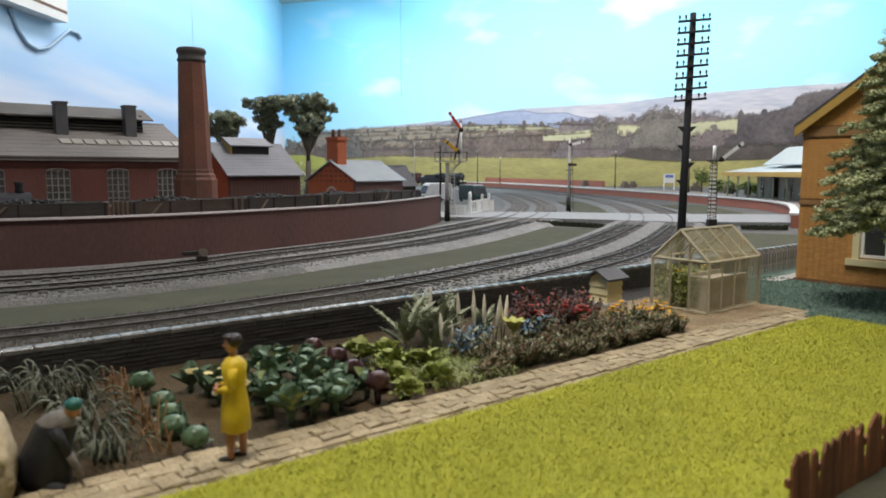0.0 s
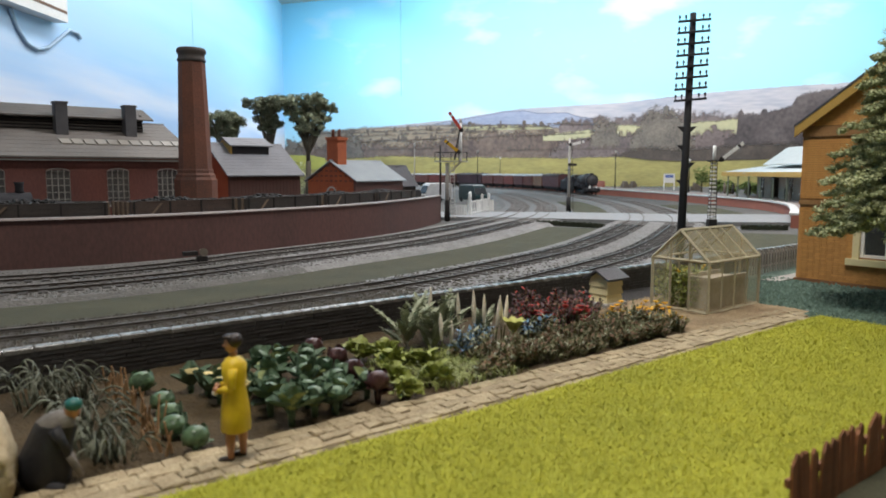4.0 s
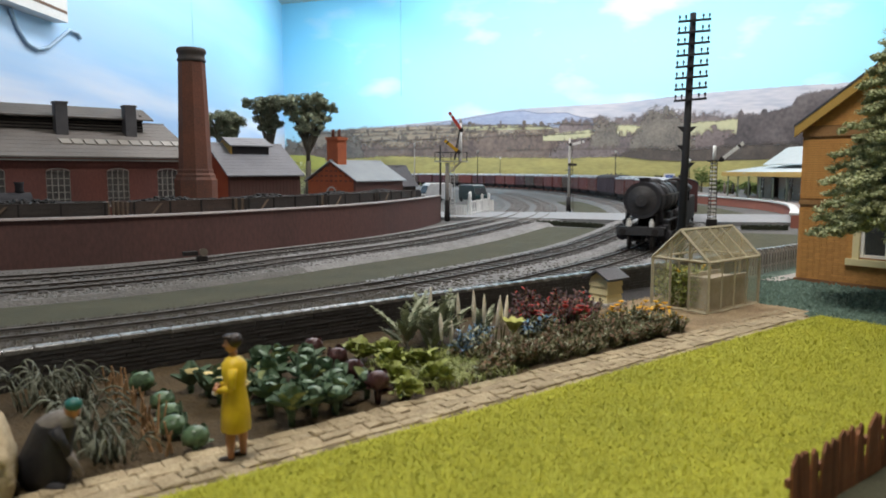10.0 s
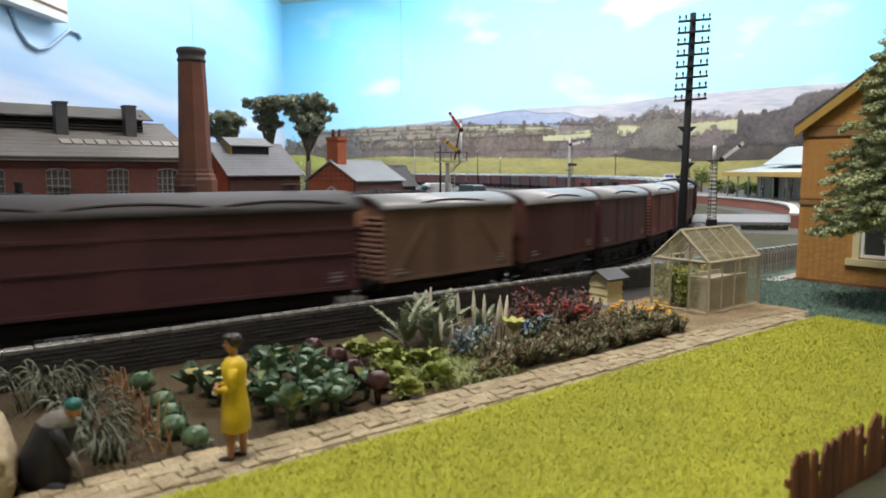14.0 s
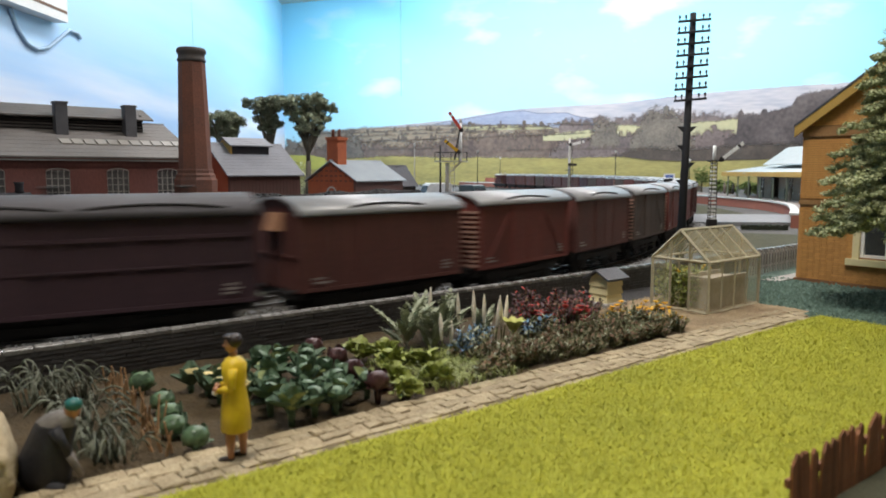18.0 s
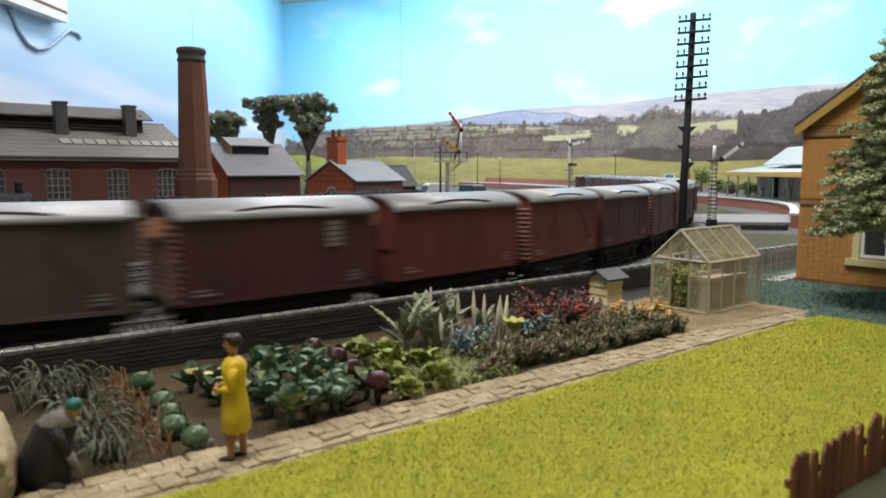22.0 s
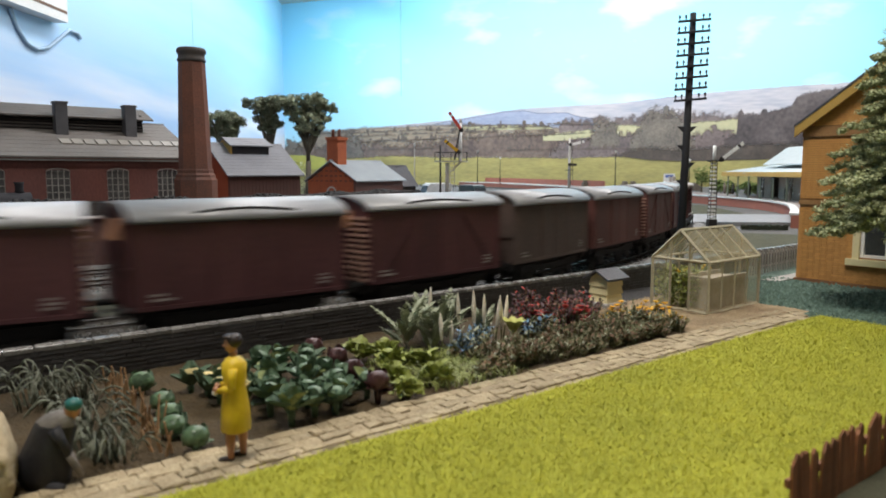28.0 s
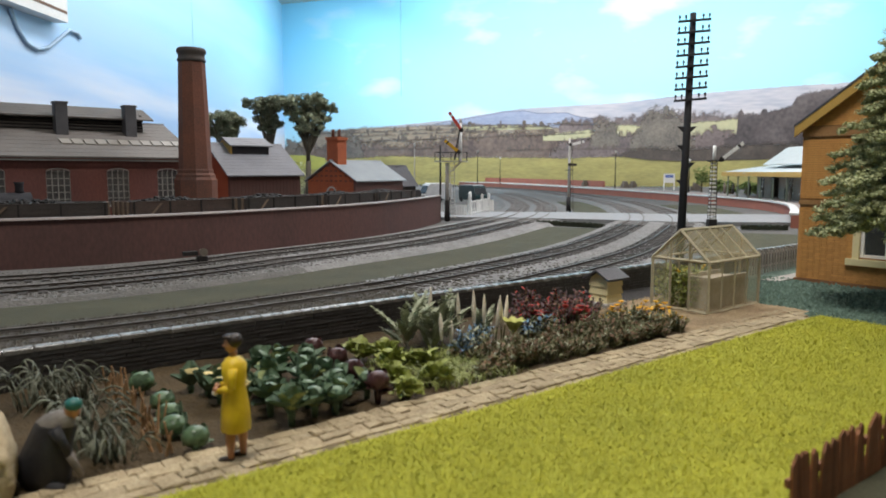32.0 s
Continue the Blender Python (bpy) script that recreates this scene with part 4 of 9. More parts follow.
def brake_van():
    van = thing("brake_van", 0, 0, 0, 0, "dark plum goods brake van with open verandas and tan roof", "brake van")
    h, half = 3.8, 1.22
    bm = nb()
    box(bm, -1.75, 1.25, -half, half, 1.1, 3.33)
    part("cabin", bm, M["maroon"], van)
    for x in (-1, 1):
        bm = nb()
        e = -1.8 if x < 0 else 1.26
        box(bm, e, e + 0.04, -half + 0.02, half - 0.02, 1.15, 3.2)
        cabin_end = part("cabin_end", bm, M["bauxite"], van, "brown cabin end wall")
        bm = nb()
        box(bm, e + x * 0.04, e + 0.04 + x * 0.04, -0.2, 0.5, 1.15, 2.95)
        part("cabin_door", bm, M["maroon"], cabin_end)
        bm = nb()
        box(bm, e + x * 0.04, e + 0.04 + x * 0.04, -half + 0.06, -half + 0.36, 1.15, 2.3)
        part("draught_board", bm, M["tan_van"], cabin_end, "bare tan board")
        bm = nb()
        box(bm, min(x * 2.55, x * 2.63), max(x * 2.55, x * 2.63), -half, half, 1.1, 2.05)
        box(bm, min(x * 2.53, x * 2.65), max(x * 2.53, x * 2.65), -half, -half + 0.14, 2.05, 3.33)
        box(bm, min(x * 2.53, x * 2.65), max(x * 2.53, x * 2.65), half - 0.14, half, 2.05, 3.33)
        box(bm, min(x * 2.55, x * 2.63), max(x * 2.55, x * 2.63), -half, half, 3.0, 3.33)
        part("veranda_end", bm, M["maroon"], van)
        for y in (-half, half - 0.06) if x < 0 else ():
            bm = nb()
            box(bm, -2.55, -1.75, y, y + 0.06, 1.1, 2.05)
            part("veranda_side", bm, M["maroon"], van)
    bm = nb()
    ring = arch(half + 0.12, 3.33, 0.32) + arch(half + 0.06, 3.28, 0.3)[::-1]
    extrude(bm, ring, "x", -2.72, 2.72, 0, True)
    part("roof", bm, M["tan_roof"], van, "dusty tan arched roof")
    bm = nb()
    for y in (-half - 0.03, half):
        for k in range(12):
            box(bm, -1.75 + k * 0.27, -1.73 + k * 0.27, y, y + 0.03, 1.1, 3.1)
        box(bm, -1.75, 1.25, y, y + 0.025, 2.0, 2.06)
    tagged(part("planking", bm, M["maroon"], van), kind="stuff")
    for y in (-half - 0.1, half + 0.06):
        bm = nb()
        box(bm, -2.6, 1.2, y, y + 0.04, 1.3, 1.35)
        part("handrail", bm, M["mark"], van, "long pale handrail")
        for x in (-1.1, 0.1):
            bm = nb()
            box(bm, x, x + 0.5, y, y + 0.04, 2.2, 2.25)
            part("grab_rail", bm, M["mark"], van)
    pipe = None
    for x in (-1.2, 1.3):
        if pipe is None:
            bm = nb()
            rod(bm, (0, 0, 0), (0, 0, 0.35), 0.1, n=8)
            rod(bm, (0, 0, 0.35), (0, 0, 0.42), 0.16, n=8)
            pipe = part("stove_pipe", bm, M["tan_roof"], van)
            pipe.matrix_basis = pose(x * U, 0, 3.56 * U)
        else:
            share(pipe, x, 0, 3.56)
    bm = nb()
    box(bm, -h, h, -half - 0.1, half + 0.1, 0.78, 1.1)
    part("floor", bm, M["black"], van)
    bm = nb()
    for y in (-1.45, 1.2):
        box(bm, -3.4, 3.4, y, y + 0.25, 0.4, 0.46)
        for x in (-2.5, 0, 2.4):
            box(bm, x, x + 0.06, y + 0.1, y + 0.16, 0.46, 1.0)
    part("footboard", bm, M["iron"], van)
    underframe(van, 2 * h, (-2.44, 2.44))
    return van


def locomotive():
    loco = thing("steam_locomotive", 0, 0, 0, 0, "sooty black eight-coupled steam locomotive with two lamps", "locomotive")
    # x runs forward; the buffer beam is at +5.4
    bm = nb()
    rod(bm, (-2.6, 0, 2.76), (3.3, 0, 2.76), 0.96, 0.96, n=28)
    part("boiler", bm, M["black_top"], loco)
    bm = nb()
    rod(bm, (3.3, 0, 2.76), (5.0, 0, 2.76), 1.02, 1.02, n=28)
    smokebox = part("smokebox", bm, M["black"], loco)
    bm = nb()
    prof = [(0.0, 0.16), (0.32, 0.15), (0.66, 0.09), (0.82, 0.0)]
    n = 24
    rows = [[bm.verts.new((5.0 + d, r * math.cos(2 * math.pi * i / n), 2.76 + r * math.sin(2 * math.pi * i / n))) for i in range(n)] for r, d in prof[1:]]
    for lo, hi in zip(rows, rows[1:]):
        for i in range(n):
            bm.faces.new((lo[i], lo[(i + 1) % n], hi[(i + 1) % n], hi[i])).smooth = True
    bm.faces.new(rows[0])
    rod(bm, (5.14, 0, 2.72), (5.26, 0, 2.72), 0.06, n=8)
    part("smokebox_door", bm, M["black_top"], smokebox)
    for x in (-2.4, -0.9, 0.7, 2.2, 3.25):
        bm = nb()
        rod(bm, (x - 0.03, 0, 2.76), (x + 0.03, 0, 2.76), 0.985 if x < 3 else 1.035, n=28)
        part("boiler_band", bm, M["black"], loco)
    bm = nb()
    lathe(bm, [(0.36, 0), (0.3, 0.1), (0.28, 0.28), (0.34, 0.34), (0.34, 0.4)], 4.3, 0, 3.62, n=14)
    part("chimney", bm, M["black"], loco)
    bm = nb()
    lathe(bm, [(0.5, 0), (0.44, 0.12), (0.42, 0.26), (0.3, 0.36), (0.05, 0.38)], 1.2, 0, 3.58, n=14)
    part("dome", bm, M["black_top"], loco)
    bm = nb()
    for y in (-0.16, 0.16):
        rod(bm, (-1.9, y, 3.45), (-1.9, y, 3.8), 0.09, n=8)
    part("safety_valves", bm, M["iron"], loco)
    bm = nb()
    hexa(bm, [(-4.6, -0.86, 1.6), (-2.3, -0.86, 1.6), (-2.3, 0.86, 1.6), (-4.6, 0.86, 1.6), (-4.6, -0.78, 3.55), (-2.3, -0.78, 3.62), (-2.3, 0.78, 3.62), (-4.6, 0.78, 3.55)])
    part("firebox", bm, M["black"], loco)
    bm = nb()
    for y in (-1.32, 1.24):
        box(bm, -5.7, -3.9, y, y + 0.08, 1.25, 2.35)
        box(bm, -4.2, -3.9, y, y + 0.08, 2.35, 3.2)
        box(bm, -5.1, -4.9, y, y + 0.08, 2.35, 3.2)
        box(bm, -5.7, -3.9, y, y + 0.08, 3.02, 3.24)
    box(bm, -3.95, -3.88, -1.24, 1.24, 1.25, 3.3)
    part("cab", bm, M["black"], loco)
    bm = nb()
    ring = arch(1.38, 3.22, 0.52) + arch(1.32, 3.16, 0.5)[::-1]
    extrude(bm, ring, "x", -6.0, -3.75, 0, True)
    part("cab_roof", bm, M["black_top"], loco)
    bm = nb()
    for y in (-1.3, 0.86):
        box(bm, -4.0, 3.6, y, y + 0.44, 1.52, 1.6)
        box(bm, 3.55, 3.65, y, y + 0.44, 1.2, 1.6)
        box(bm, 3.6, 5.3, y, y + 0.44, 1.2, 1.28)
    box(bm, 4.2, 5.3, -0.9, 0.9, 1.2, 1.28)
    part("running_plate", bm, M["black"], loco)
    bm = nb()
    for y in (-0.5, 0.42):
        box(bm, -5.8, 5.2, y, y + 0.08, 0.5, 1.35)
        box(bm, -4.4, 3.4, y, y + 0.08, 1.35, 2.1)
    part("frames", bm, M["black"], loco)
    for y in (-1.3, 1.22):
        bm = nb()
        box(bm, -5.7, -3.6, y, y + 0.08, 0.75, 1.3)
        part("cab_steps", bm, M["black"], loco)
    for y in (-1.2, 0.9):
        bm = nb()
        box(bm, -3.3, -1.5, y, y + 0.3, 1.6, 2.15, 0, 0.06)
        rod(bm, (-1.3, y + 0.15, 1.85), (0.5, y + 0.15, 1.85), 0.22, n=12)
        part("air_reservoir", bm, M["black"], loco)
    bm = nb()
    box(bm, 5.25, 5.4, -1.3, 1.3, 0.85, 1.32, 0, 0.02)
    part("buffer_beam", bm, M["black_top"], loco)
    buf = None
    for y in (-0.87, 0.87):
        if buf is None:
            buf = part("buffer", buffer_mesh(), M["iron"], loco)
            buf.matrix_basis = pose(5.4 * U, y * U, 1.05 * U)
        else:
            share(buf, 5.4, y, 1.05)
    lampm = None
    for y in (-0.62, 0.62):
        if lampm is None:
            bm = nb()
            box(bm, -0.12, 0.12, -0.12, 0.12, 0, 0.32, 0, 0.03)
            rod(bm, (0, 0, 0.32), (0, 0, 0.44), 0.07, n=8)
            rod(bm, (0.1, 0, 0.17), (0.17, 0, 0.17), 0.08, n=8)
            lampm = part("headlamp", bm, M["white"], loco, "white headcode lamp")
            lampm.matrix_basis = pose(5.28 * U, y * U, 1.32 * U)
        else:
            tagged(share(lampm, 5.28, y, 1.32), "white headcode lamp")
    cyl = None
    for y in (-1.12, 1.12):
        if cyl is None:
            bm = nb()
            rod(bm, (-0.55, 0, 0), (0.55, 0, 0), 0.36, n=14)
            box(bm, -0.5, 0.5, -0.25, 0.25, 0.1, 0.55)
            rod(bm, (0.55, 0, 0), (0.66, 0, 0), 0.2, n=10)
            cyl = part("cylinder", bm, M["black"], loco)
            cyl.matrix_basis = pose(4.0 * U, y * U, 0.82 * U)
        else:
            share(cyl, 4.0, y, 0.82)
    wheel = None
    for x in (2.4, 0.65, -1.1, -2.85):
        for y in (-GAUGE, GAUGE):
            if wheel is None:
                bm = nb()
                n = 20
                rod(bm, (0, -0.06, 0), (0, 0.06, 0), 0.12, n=8)
                for k in range(10):
                    a = math.pi * 2 * k / 10
                    rod(bm, (0, 0, 0), (0.6 * math.cos(a), 0, 0.6 * math.sin(a)), 0.04, n=4)
                rows = []
                for r, yy in ((0.6, -0.06), (0.71, -0.06), (0.71, 0.06), (0.6, 0.06)):
                    rows.append([bm.verts.new((r * math.cos(2 * math.pi * i / n), yy, r * math.sin(2 * math.pi * i / n))) for i in range(n)])
                for k in range(4):
                    lo, hi = rows[k], rows[(k + 1) % 4]
                    for i in range(n):
                        bm.faces.new((lo[i], lo[(i + 1) % n], hi[(i + 1) % n], hi[i]))
                hexa(bm, [(-0.3, -0.05, -0.55), (0.3, -0.05, -0.55), (0.3, 0.05, -0.55), (-0.3, 0.05, -0.55), (-0.45, -0.05, -0.25), (0.45, -0.05, -0.25), (0.45, 0.05, -0.25), (-0.45, 0.05, -0.25)])
                wheel = part("driving_wheel", bm, M["iron"], loco)
                wheel.matrix_basis = pose(x * U, y * U, 0.71 * U)
            else:
                share(wheel, x, y, 0.71)
    pony = part("pony_wheel", wheel_mesh(0.48), M["iron"], loco)
    pony.matrix_basis = pose(4.9 * U, 0, 0.48 * U)
    bm = nb()
    for y in (-0.85, 0.8):
        box(bm, -3.0, 2.55, y, y + 0.05, 0.5, 0.62)
        hexa(bm, [(-1.2, y - 0.06, 0.5), (3.4, y - 0.06, 0.74), (3.4, y - 0.01, 0.74), (-1.2, y - 0.01, 0.5), (-1.2, y - 0.06, 0.62), (3.4, y - 0.06, 0.86), (3.4, y - 0.01, 0.86), (-1.2, y - 0.01, 0.62)])
        box(bm, 1.3, 2.9, y - 0.05, y, 1.15, 1.3)
    part("coupling_rod", bm, M["rail"], loco)
    bm = nb()
    for y in (-1.03, 1.03):
        rod(bm, (-3.9, y, 3.02), (4.6, y, 3.04), 0.035, n=6)
    part("handrail", bm, M["rail_head"], loco, "bright boiler handrail")
    for y in (-1.0, 1.0):
        bm = nb()
        rod(bm, (4.2, y * 0.85, 2.3), (4.1, y, 1.25), 0.13, n=8)
        part("steam_pipe", bm, M["black"], loco)
        bm = nb()
        box(bm, 0.9, 2.0, y - 0.12, y + 0.12, 1.6, 2.0)
        part("lubricator", bm, M["black"], loco)
    # drawn out to the engine's full length behind the front buffers
    for o in loco.children_recursive:
        if o.matrix_basis.translation.length > 0:
            o.matrix_basis.translation.x = (5.4 - (5.4 - o.matrix_basis.translation.x / U) * 1.05) * U
        else:
            for v in o.data.vertices:
                v.co.x = (5.4 - (5.4 - v.co.x / U) * 1.05) * U
    return loco


def loco_tender():
    tender = thing("tender", 0, 0, 0, 0, "black eight-wheeled locomotive tender heaped with coal", "tender")
    h = 3.75
    bm = nb()
    box(bm, -h, h, -1.28, 1.28, 1.15, 2.55, 0, 0.06)
    part("tank", bm, M["black"], tender)
    bm = nb()
    for y in (-1.0, 0.95):
        box(bm, -1.6, 3.6, y, y + 0.05, 2.55, 3.2)
    box(bm, -1.6, -1.55, -1.0, 1.0, 2.55, 3.1)
    box(bm, 3.55, 3.62, -1.1, 1.1, 2.55, 3.3)
    part("coal_bunker", bm, M["black"], tender)
    bm = nb()
    heap = random.Random(3)
    for _ in range(160):
        x, y = heap.uniform(-1.45, 3.4), heap.uniform(-0.85, 0.85)
        ball(bm, (x, y, 2.85 + 0.3 * (1 - abs(y)) + heap.uniform(-0.1, 0.1)), heap.uniform(0.12, 0.24), 0, 1, (1, 1, 0.8), 0.25)
    part("coal_load", bm, M["coal"], tender)
    bm = nb()
    lathe(bm, [(0.35, 0), (0.35, 0.25), (0.28, 0.3)], -2.7, 0, 2.55, n=12)
    box(bm, -3.5, -1.9, -0.9, 0.9, 2.55, 2.62)
    part("filler", bm, M["van_roof"], tender, "pale dusty filler deck")
    bm = nb()
    for y in (-1.2, 1.1):
        box(bm, -h, h, y, y + 0.1, 0.75, 1.15)
    part("frames", bm, M["black"], tender)
    first = None
    for x in (-2.7, -1.0, 0.9, 2.6):
        if first is None:
            first = part("wheelset", wheel_mesh(0.5), M["iron"], tender)
            first.matrix_basis = pose(x * U, 0, 0.5 * U)
        else:
            share(first, x, 0, 0.5)
    bm = nb()
    rod(bm, (-h - 0.3, 0, 0.95), (h + 0.6, 0, 0.95), 0.06, n=6)
    part("coupling", bm, M["iron"], tender)
    return tender


# the train's make-up: (metres behind the front buffers, length, colour, roof, style)
loco, tender = locomotive(), loco_tender()
TRAIN = [(loco, 6.8, 3.4, -3.4), (tender, 13.05 + 3.75, 2.6, -2.6)]
KINDS = {}


def van_of(key):
    """A van of this kind: built once, then copied."""
    if key not in KINDS:
        length, body, roof, ends, vents, low, long, boards, panel = key
        KINDS[key] = box_van(length, M[body], M[roof], ends, vents, low, long, boards, panel)
        return KINDS[key]
    return copy_thing(KINDS[key], Matrix.Identity(4))


WORDS = {"plum_black": "blackened plum", "bauxite": "bauxite brown", "maroon": "dark plum", "red_van": "red oxide", "tan_van": "weathered tan plywood", "grey_van": "faded grey-brown"}
CONSIST = [(21.95, 11.35, "maroon", "dark_roof", "framed", 4, False, True, 0), (34.3, 5.6, "tan_van", "van_roof", "ribbed", 1, True, False, 0),
           (40.8, 5.6, "bauxite", "van_roof", "framed", 0, False, False, 10), (47.2, 5.6, "maroon", "van_roof", "strap", 3, False, False, 0),
           (53.7, 5.5, "red_van", "van_roof", "ribbed", 0, False, False, 0), (60.1, 5.5, "bauxite", "van_roof", "ribbed", 0, True, False, 0),
           (66.5, 5.6, "bauxite", "van_roof", "framed", 0, False, False, 0), (72.9, 11.9, "plum_black", "dark_roof", "framed", 4, False, True, 0),
           (86.0, 5.7, "bauxite", "van_roof", "framed", 0, False, False, 10), (92.6, 5.6, "red_van", "van_roof", "ribbed", 0, True, False, 0),
           (99.2, 5.5, "bauxite", "van_roof", "framed", 0, False, False, 0), (105.5, 5.3, "grey_van", "van_roof", "ribbed", 0, True, False, 0),
           (111.9, 5.5, "red_van", "van_roof", "ribbed", 0, True, False, 0), (118.6, 5.4, "red_van", "van_roof", "framed", 3, False, False, 0),
           (125.0, 5.5, "bauxite", "van_roof", "framed", 0, False, False, 10)]
# the rear vans are coupled at an even pitch
REAR = [("grey_van", "framed"), ("maroon", "ribbed"), ("red_van", "framed"), ("red_van", "ribbed"), ("maroon", "framed"), ("maroon", "ribbed"), ("red_van", "framed"), ("grey_van", "ribbed"),
        ("maroon", "ribbed"), ("maroon", "framed"), ("grey_van", "framed"), ("plum_black", "framed"), ("bauxite", "framed"), ("maroon", "ribbed"), ("maroon", "framed"), ("maroon", "ribbed"),
        ("grey_van", "framed"), ("bauxite", "framed"), ("bauxite", "ribbed"), ("maroon", "ribbed")]
for k, (body, ends) in enumerate(REAR):
    CONSIST.append((131.5 + k * 6.39, 5.42, body, "van_roof", ends, 0, k % 3 == 0, False, 10 if k == 4 else 0))
for start, length, body, roof, ends, vents, low, long, boards in CONSIST:
    van = van_of((length + 0.2, body, roof, ends, vents, low, long, boards, abs(start - 137.9) < 0.1))
    tagged(van, f"{WORDS[body]} {'long bogie' if long else 'covered goods'} van with {'ribbed ends' if ends == 'ribbed' else 'framed ends'} and grey roof",
           "goods van", "train of covered vans")
    grip = length / 2 - 1.2
    TRAIN.append((van, start + length / 2, grip, -grip))
TRAIN.append((brake_van(), 259.3 + 4.0, 2.44, -2.44))


def train_front(t):
    """Metres along the line of the front buffers at t seconds."""
    return float(np.interp(t, (0, 1.5, 2.5, 3.5, 4.75, 6, 7, 8, 9, 10, 10.7, 21.2, 22, 23, 24, 25, 30, 40),
                           (224, 254, 275, 297, 320.5, 341, 355, 369.5, 384, 398, 407.9, 550.7, 562.3, 577.1, 591.7, 605.9, 673.3, 809.3)))


def train_rows(back, fore, aft):
    rows = []
    for k in range(81):
        t = 32.0 * k / 80
        s = train_front(t) - back
        x0, y0, _ = on_line(s + fore)
        x1, y1, _ = on_line(s + aft)
        m = fore / (fore - aft)
        rows.append((t, pose((x0 + (x1 - x0) * m) * U, (y0 + (y1 - y0) * m) * U, 0, 0, 0, math.degrees(math.atan2(y0 - y1, x0 - x1)))))
    return rows


# ---- buildings ----
def wall_open(bm, x0, x1, y0, y1, z0, z1, holes, mi=0):
    """A straight wall along x with openings (x from, x to, z from, z to) through it."""
    xs = sorted({x0, x1, *[v for h in holes for v in h[:2]]})
    zs = sorted({z0, z1, *[v for h in holes for v in h[2:]]})
    for a, b in zip(xs, xs[1:]):
        for c, d in zip(zs, zs[1:]):
            mx, mz = (a + b) / 2, (c + d) / 2
            if not any(h[0] < mx < h[1] and h[2] < mz < h[3] for h in holes):
                box(bm, a, b, y0, y1, c, d, mi)
    # weld the blocks into one wall and drop the faces between them
    bmesh.ops.remove_doubles(bm, verts=bm.verts[:], dist=0.0005)
    seen = {}
    bm.verts.index_update()
    for f in bm.faces:
        seen.setdefault(frozenset(v.index for v in f.verts), []).append(f)
    bmesh.ops.delete(bm, geom=[f for fs in seen.values() if len(fs) > 1 for f in fs], context="FACES")


def roof_slope(name, parent, x0, x1, ye, ze, yr, zr, material, courses=10, thick=0.1, over=0.0):
    """One side of a pitched roof, laid in overlapping courses from eave to ridge."""
    bm = nb()
    prof = []
    for k in range(courses):
        f0, f1 = k / courses, (k + 1) / courses
        prof.append((ye + (yr - ye) * f0, ze + (zr - ze) * f0 + thick * 1.12))
        prof.append((ye + (yr - ye) * f1, ze + (zr - ze) * f1 + thick))
    prof += [(yr, zr), (ye, ze)]
    extrude(bm, prof, "x", x0, x1)
    return part(name, bm, material, parent)


def barred_window(parent, x0, x1, y, z0, z1, cols, rows, material, arched=True):
    """A window in a wall along x: pane, frame with glazing bars, sill."""
    bm = nb()
    box(bm, x0, x1, y + 0.12, y + 0.16, z0, z1)
    pane = part("window", bm, M["grimy_glass"], parent, "dark glass window with pale glazing bars")
    bm = nb()
    t = 0.06
    for k in range(cols + 1):
        x = x0 + (x1 - x0) * k / cols
        box(bm, x - t / 2, x + t / 2, y + 0.02, y + 0.12, z0, z1)
    for k in range(rows + 1):
        z = z0 + (z1 - z0) * k / rows
        box(bm, x0, x1, y + 0.03, y + 0.11, z - t / 2, z + t / 2)
    part("window_frame", bm, material, pane)
    bm = nb()
    box(bm, x0 - 0.12, x1 + 0.12, y - 0.1, y + 0.1, z0 - 0.16, z0 - 0.03)
    part("window_sill", bm, material, pane)
    return pane


def gable_house(name, x, y, rz, length, width, eave, ridge, wall, roof, label, holes=(), z=0.0, over=0.3, front=None):
    """A plain building with its ridge along local x and its front on y = 0."""
    b = thing(name, x, y, z, rz, label, "building")
    bm = nb()
    wall_open(bm, 0, length, 0, 0.3, -0.4, eave, holes)
    part("front_wall", bm, front or wall, b)
    bm = nb()
    box(bm, 0, length, width - 0.3, width, -0.4, eave)
    part("back_wall", bm, wall, b)
    for x0, x1 in ((0, 0.3), (length - 0.3, length)):
        bm = nb()
        extrude(bm, [(0.3, -0.4), (width - 0.3, -0.4), (width - 0.3, eave), (width / 2, ridge - 0.05), (0.3, eave)], "x", x0, x1)
        part("gable_wall", bm, wall, b)
    slope = (ridge - eave) / (width / 2)
    roof_slope("roof_slope", b, -over, length + over, -over, eave - over * slope, width / 2, ridge, roof)
    roof_slope("roof_slope", b, -over, length + over, width + over, eave - over * slope, width / 2, ridge, roof)
    bm = nb()
    extrude(bm, [(width / 2 - 0.16, ridge + 0.02), (width / 2, ridge + 0.2), (width / 2 + 0.16, ridge + 0.02)], "x", -over, length + over)
    part("ridge_tiles", bm, roof, b)
    return b


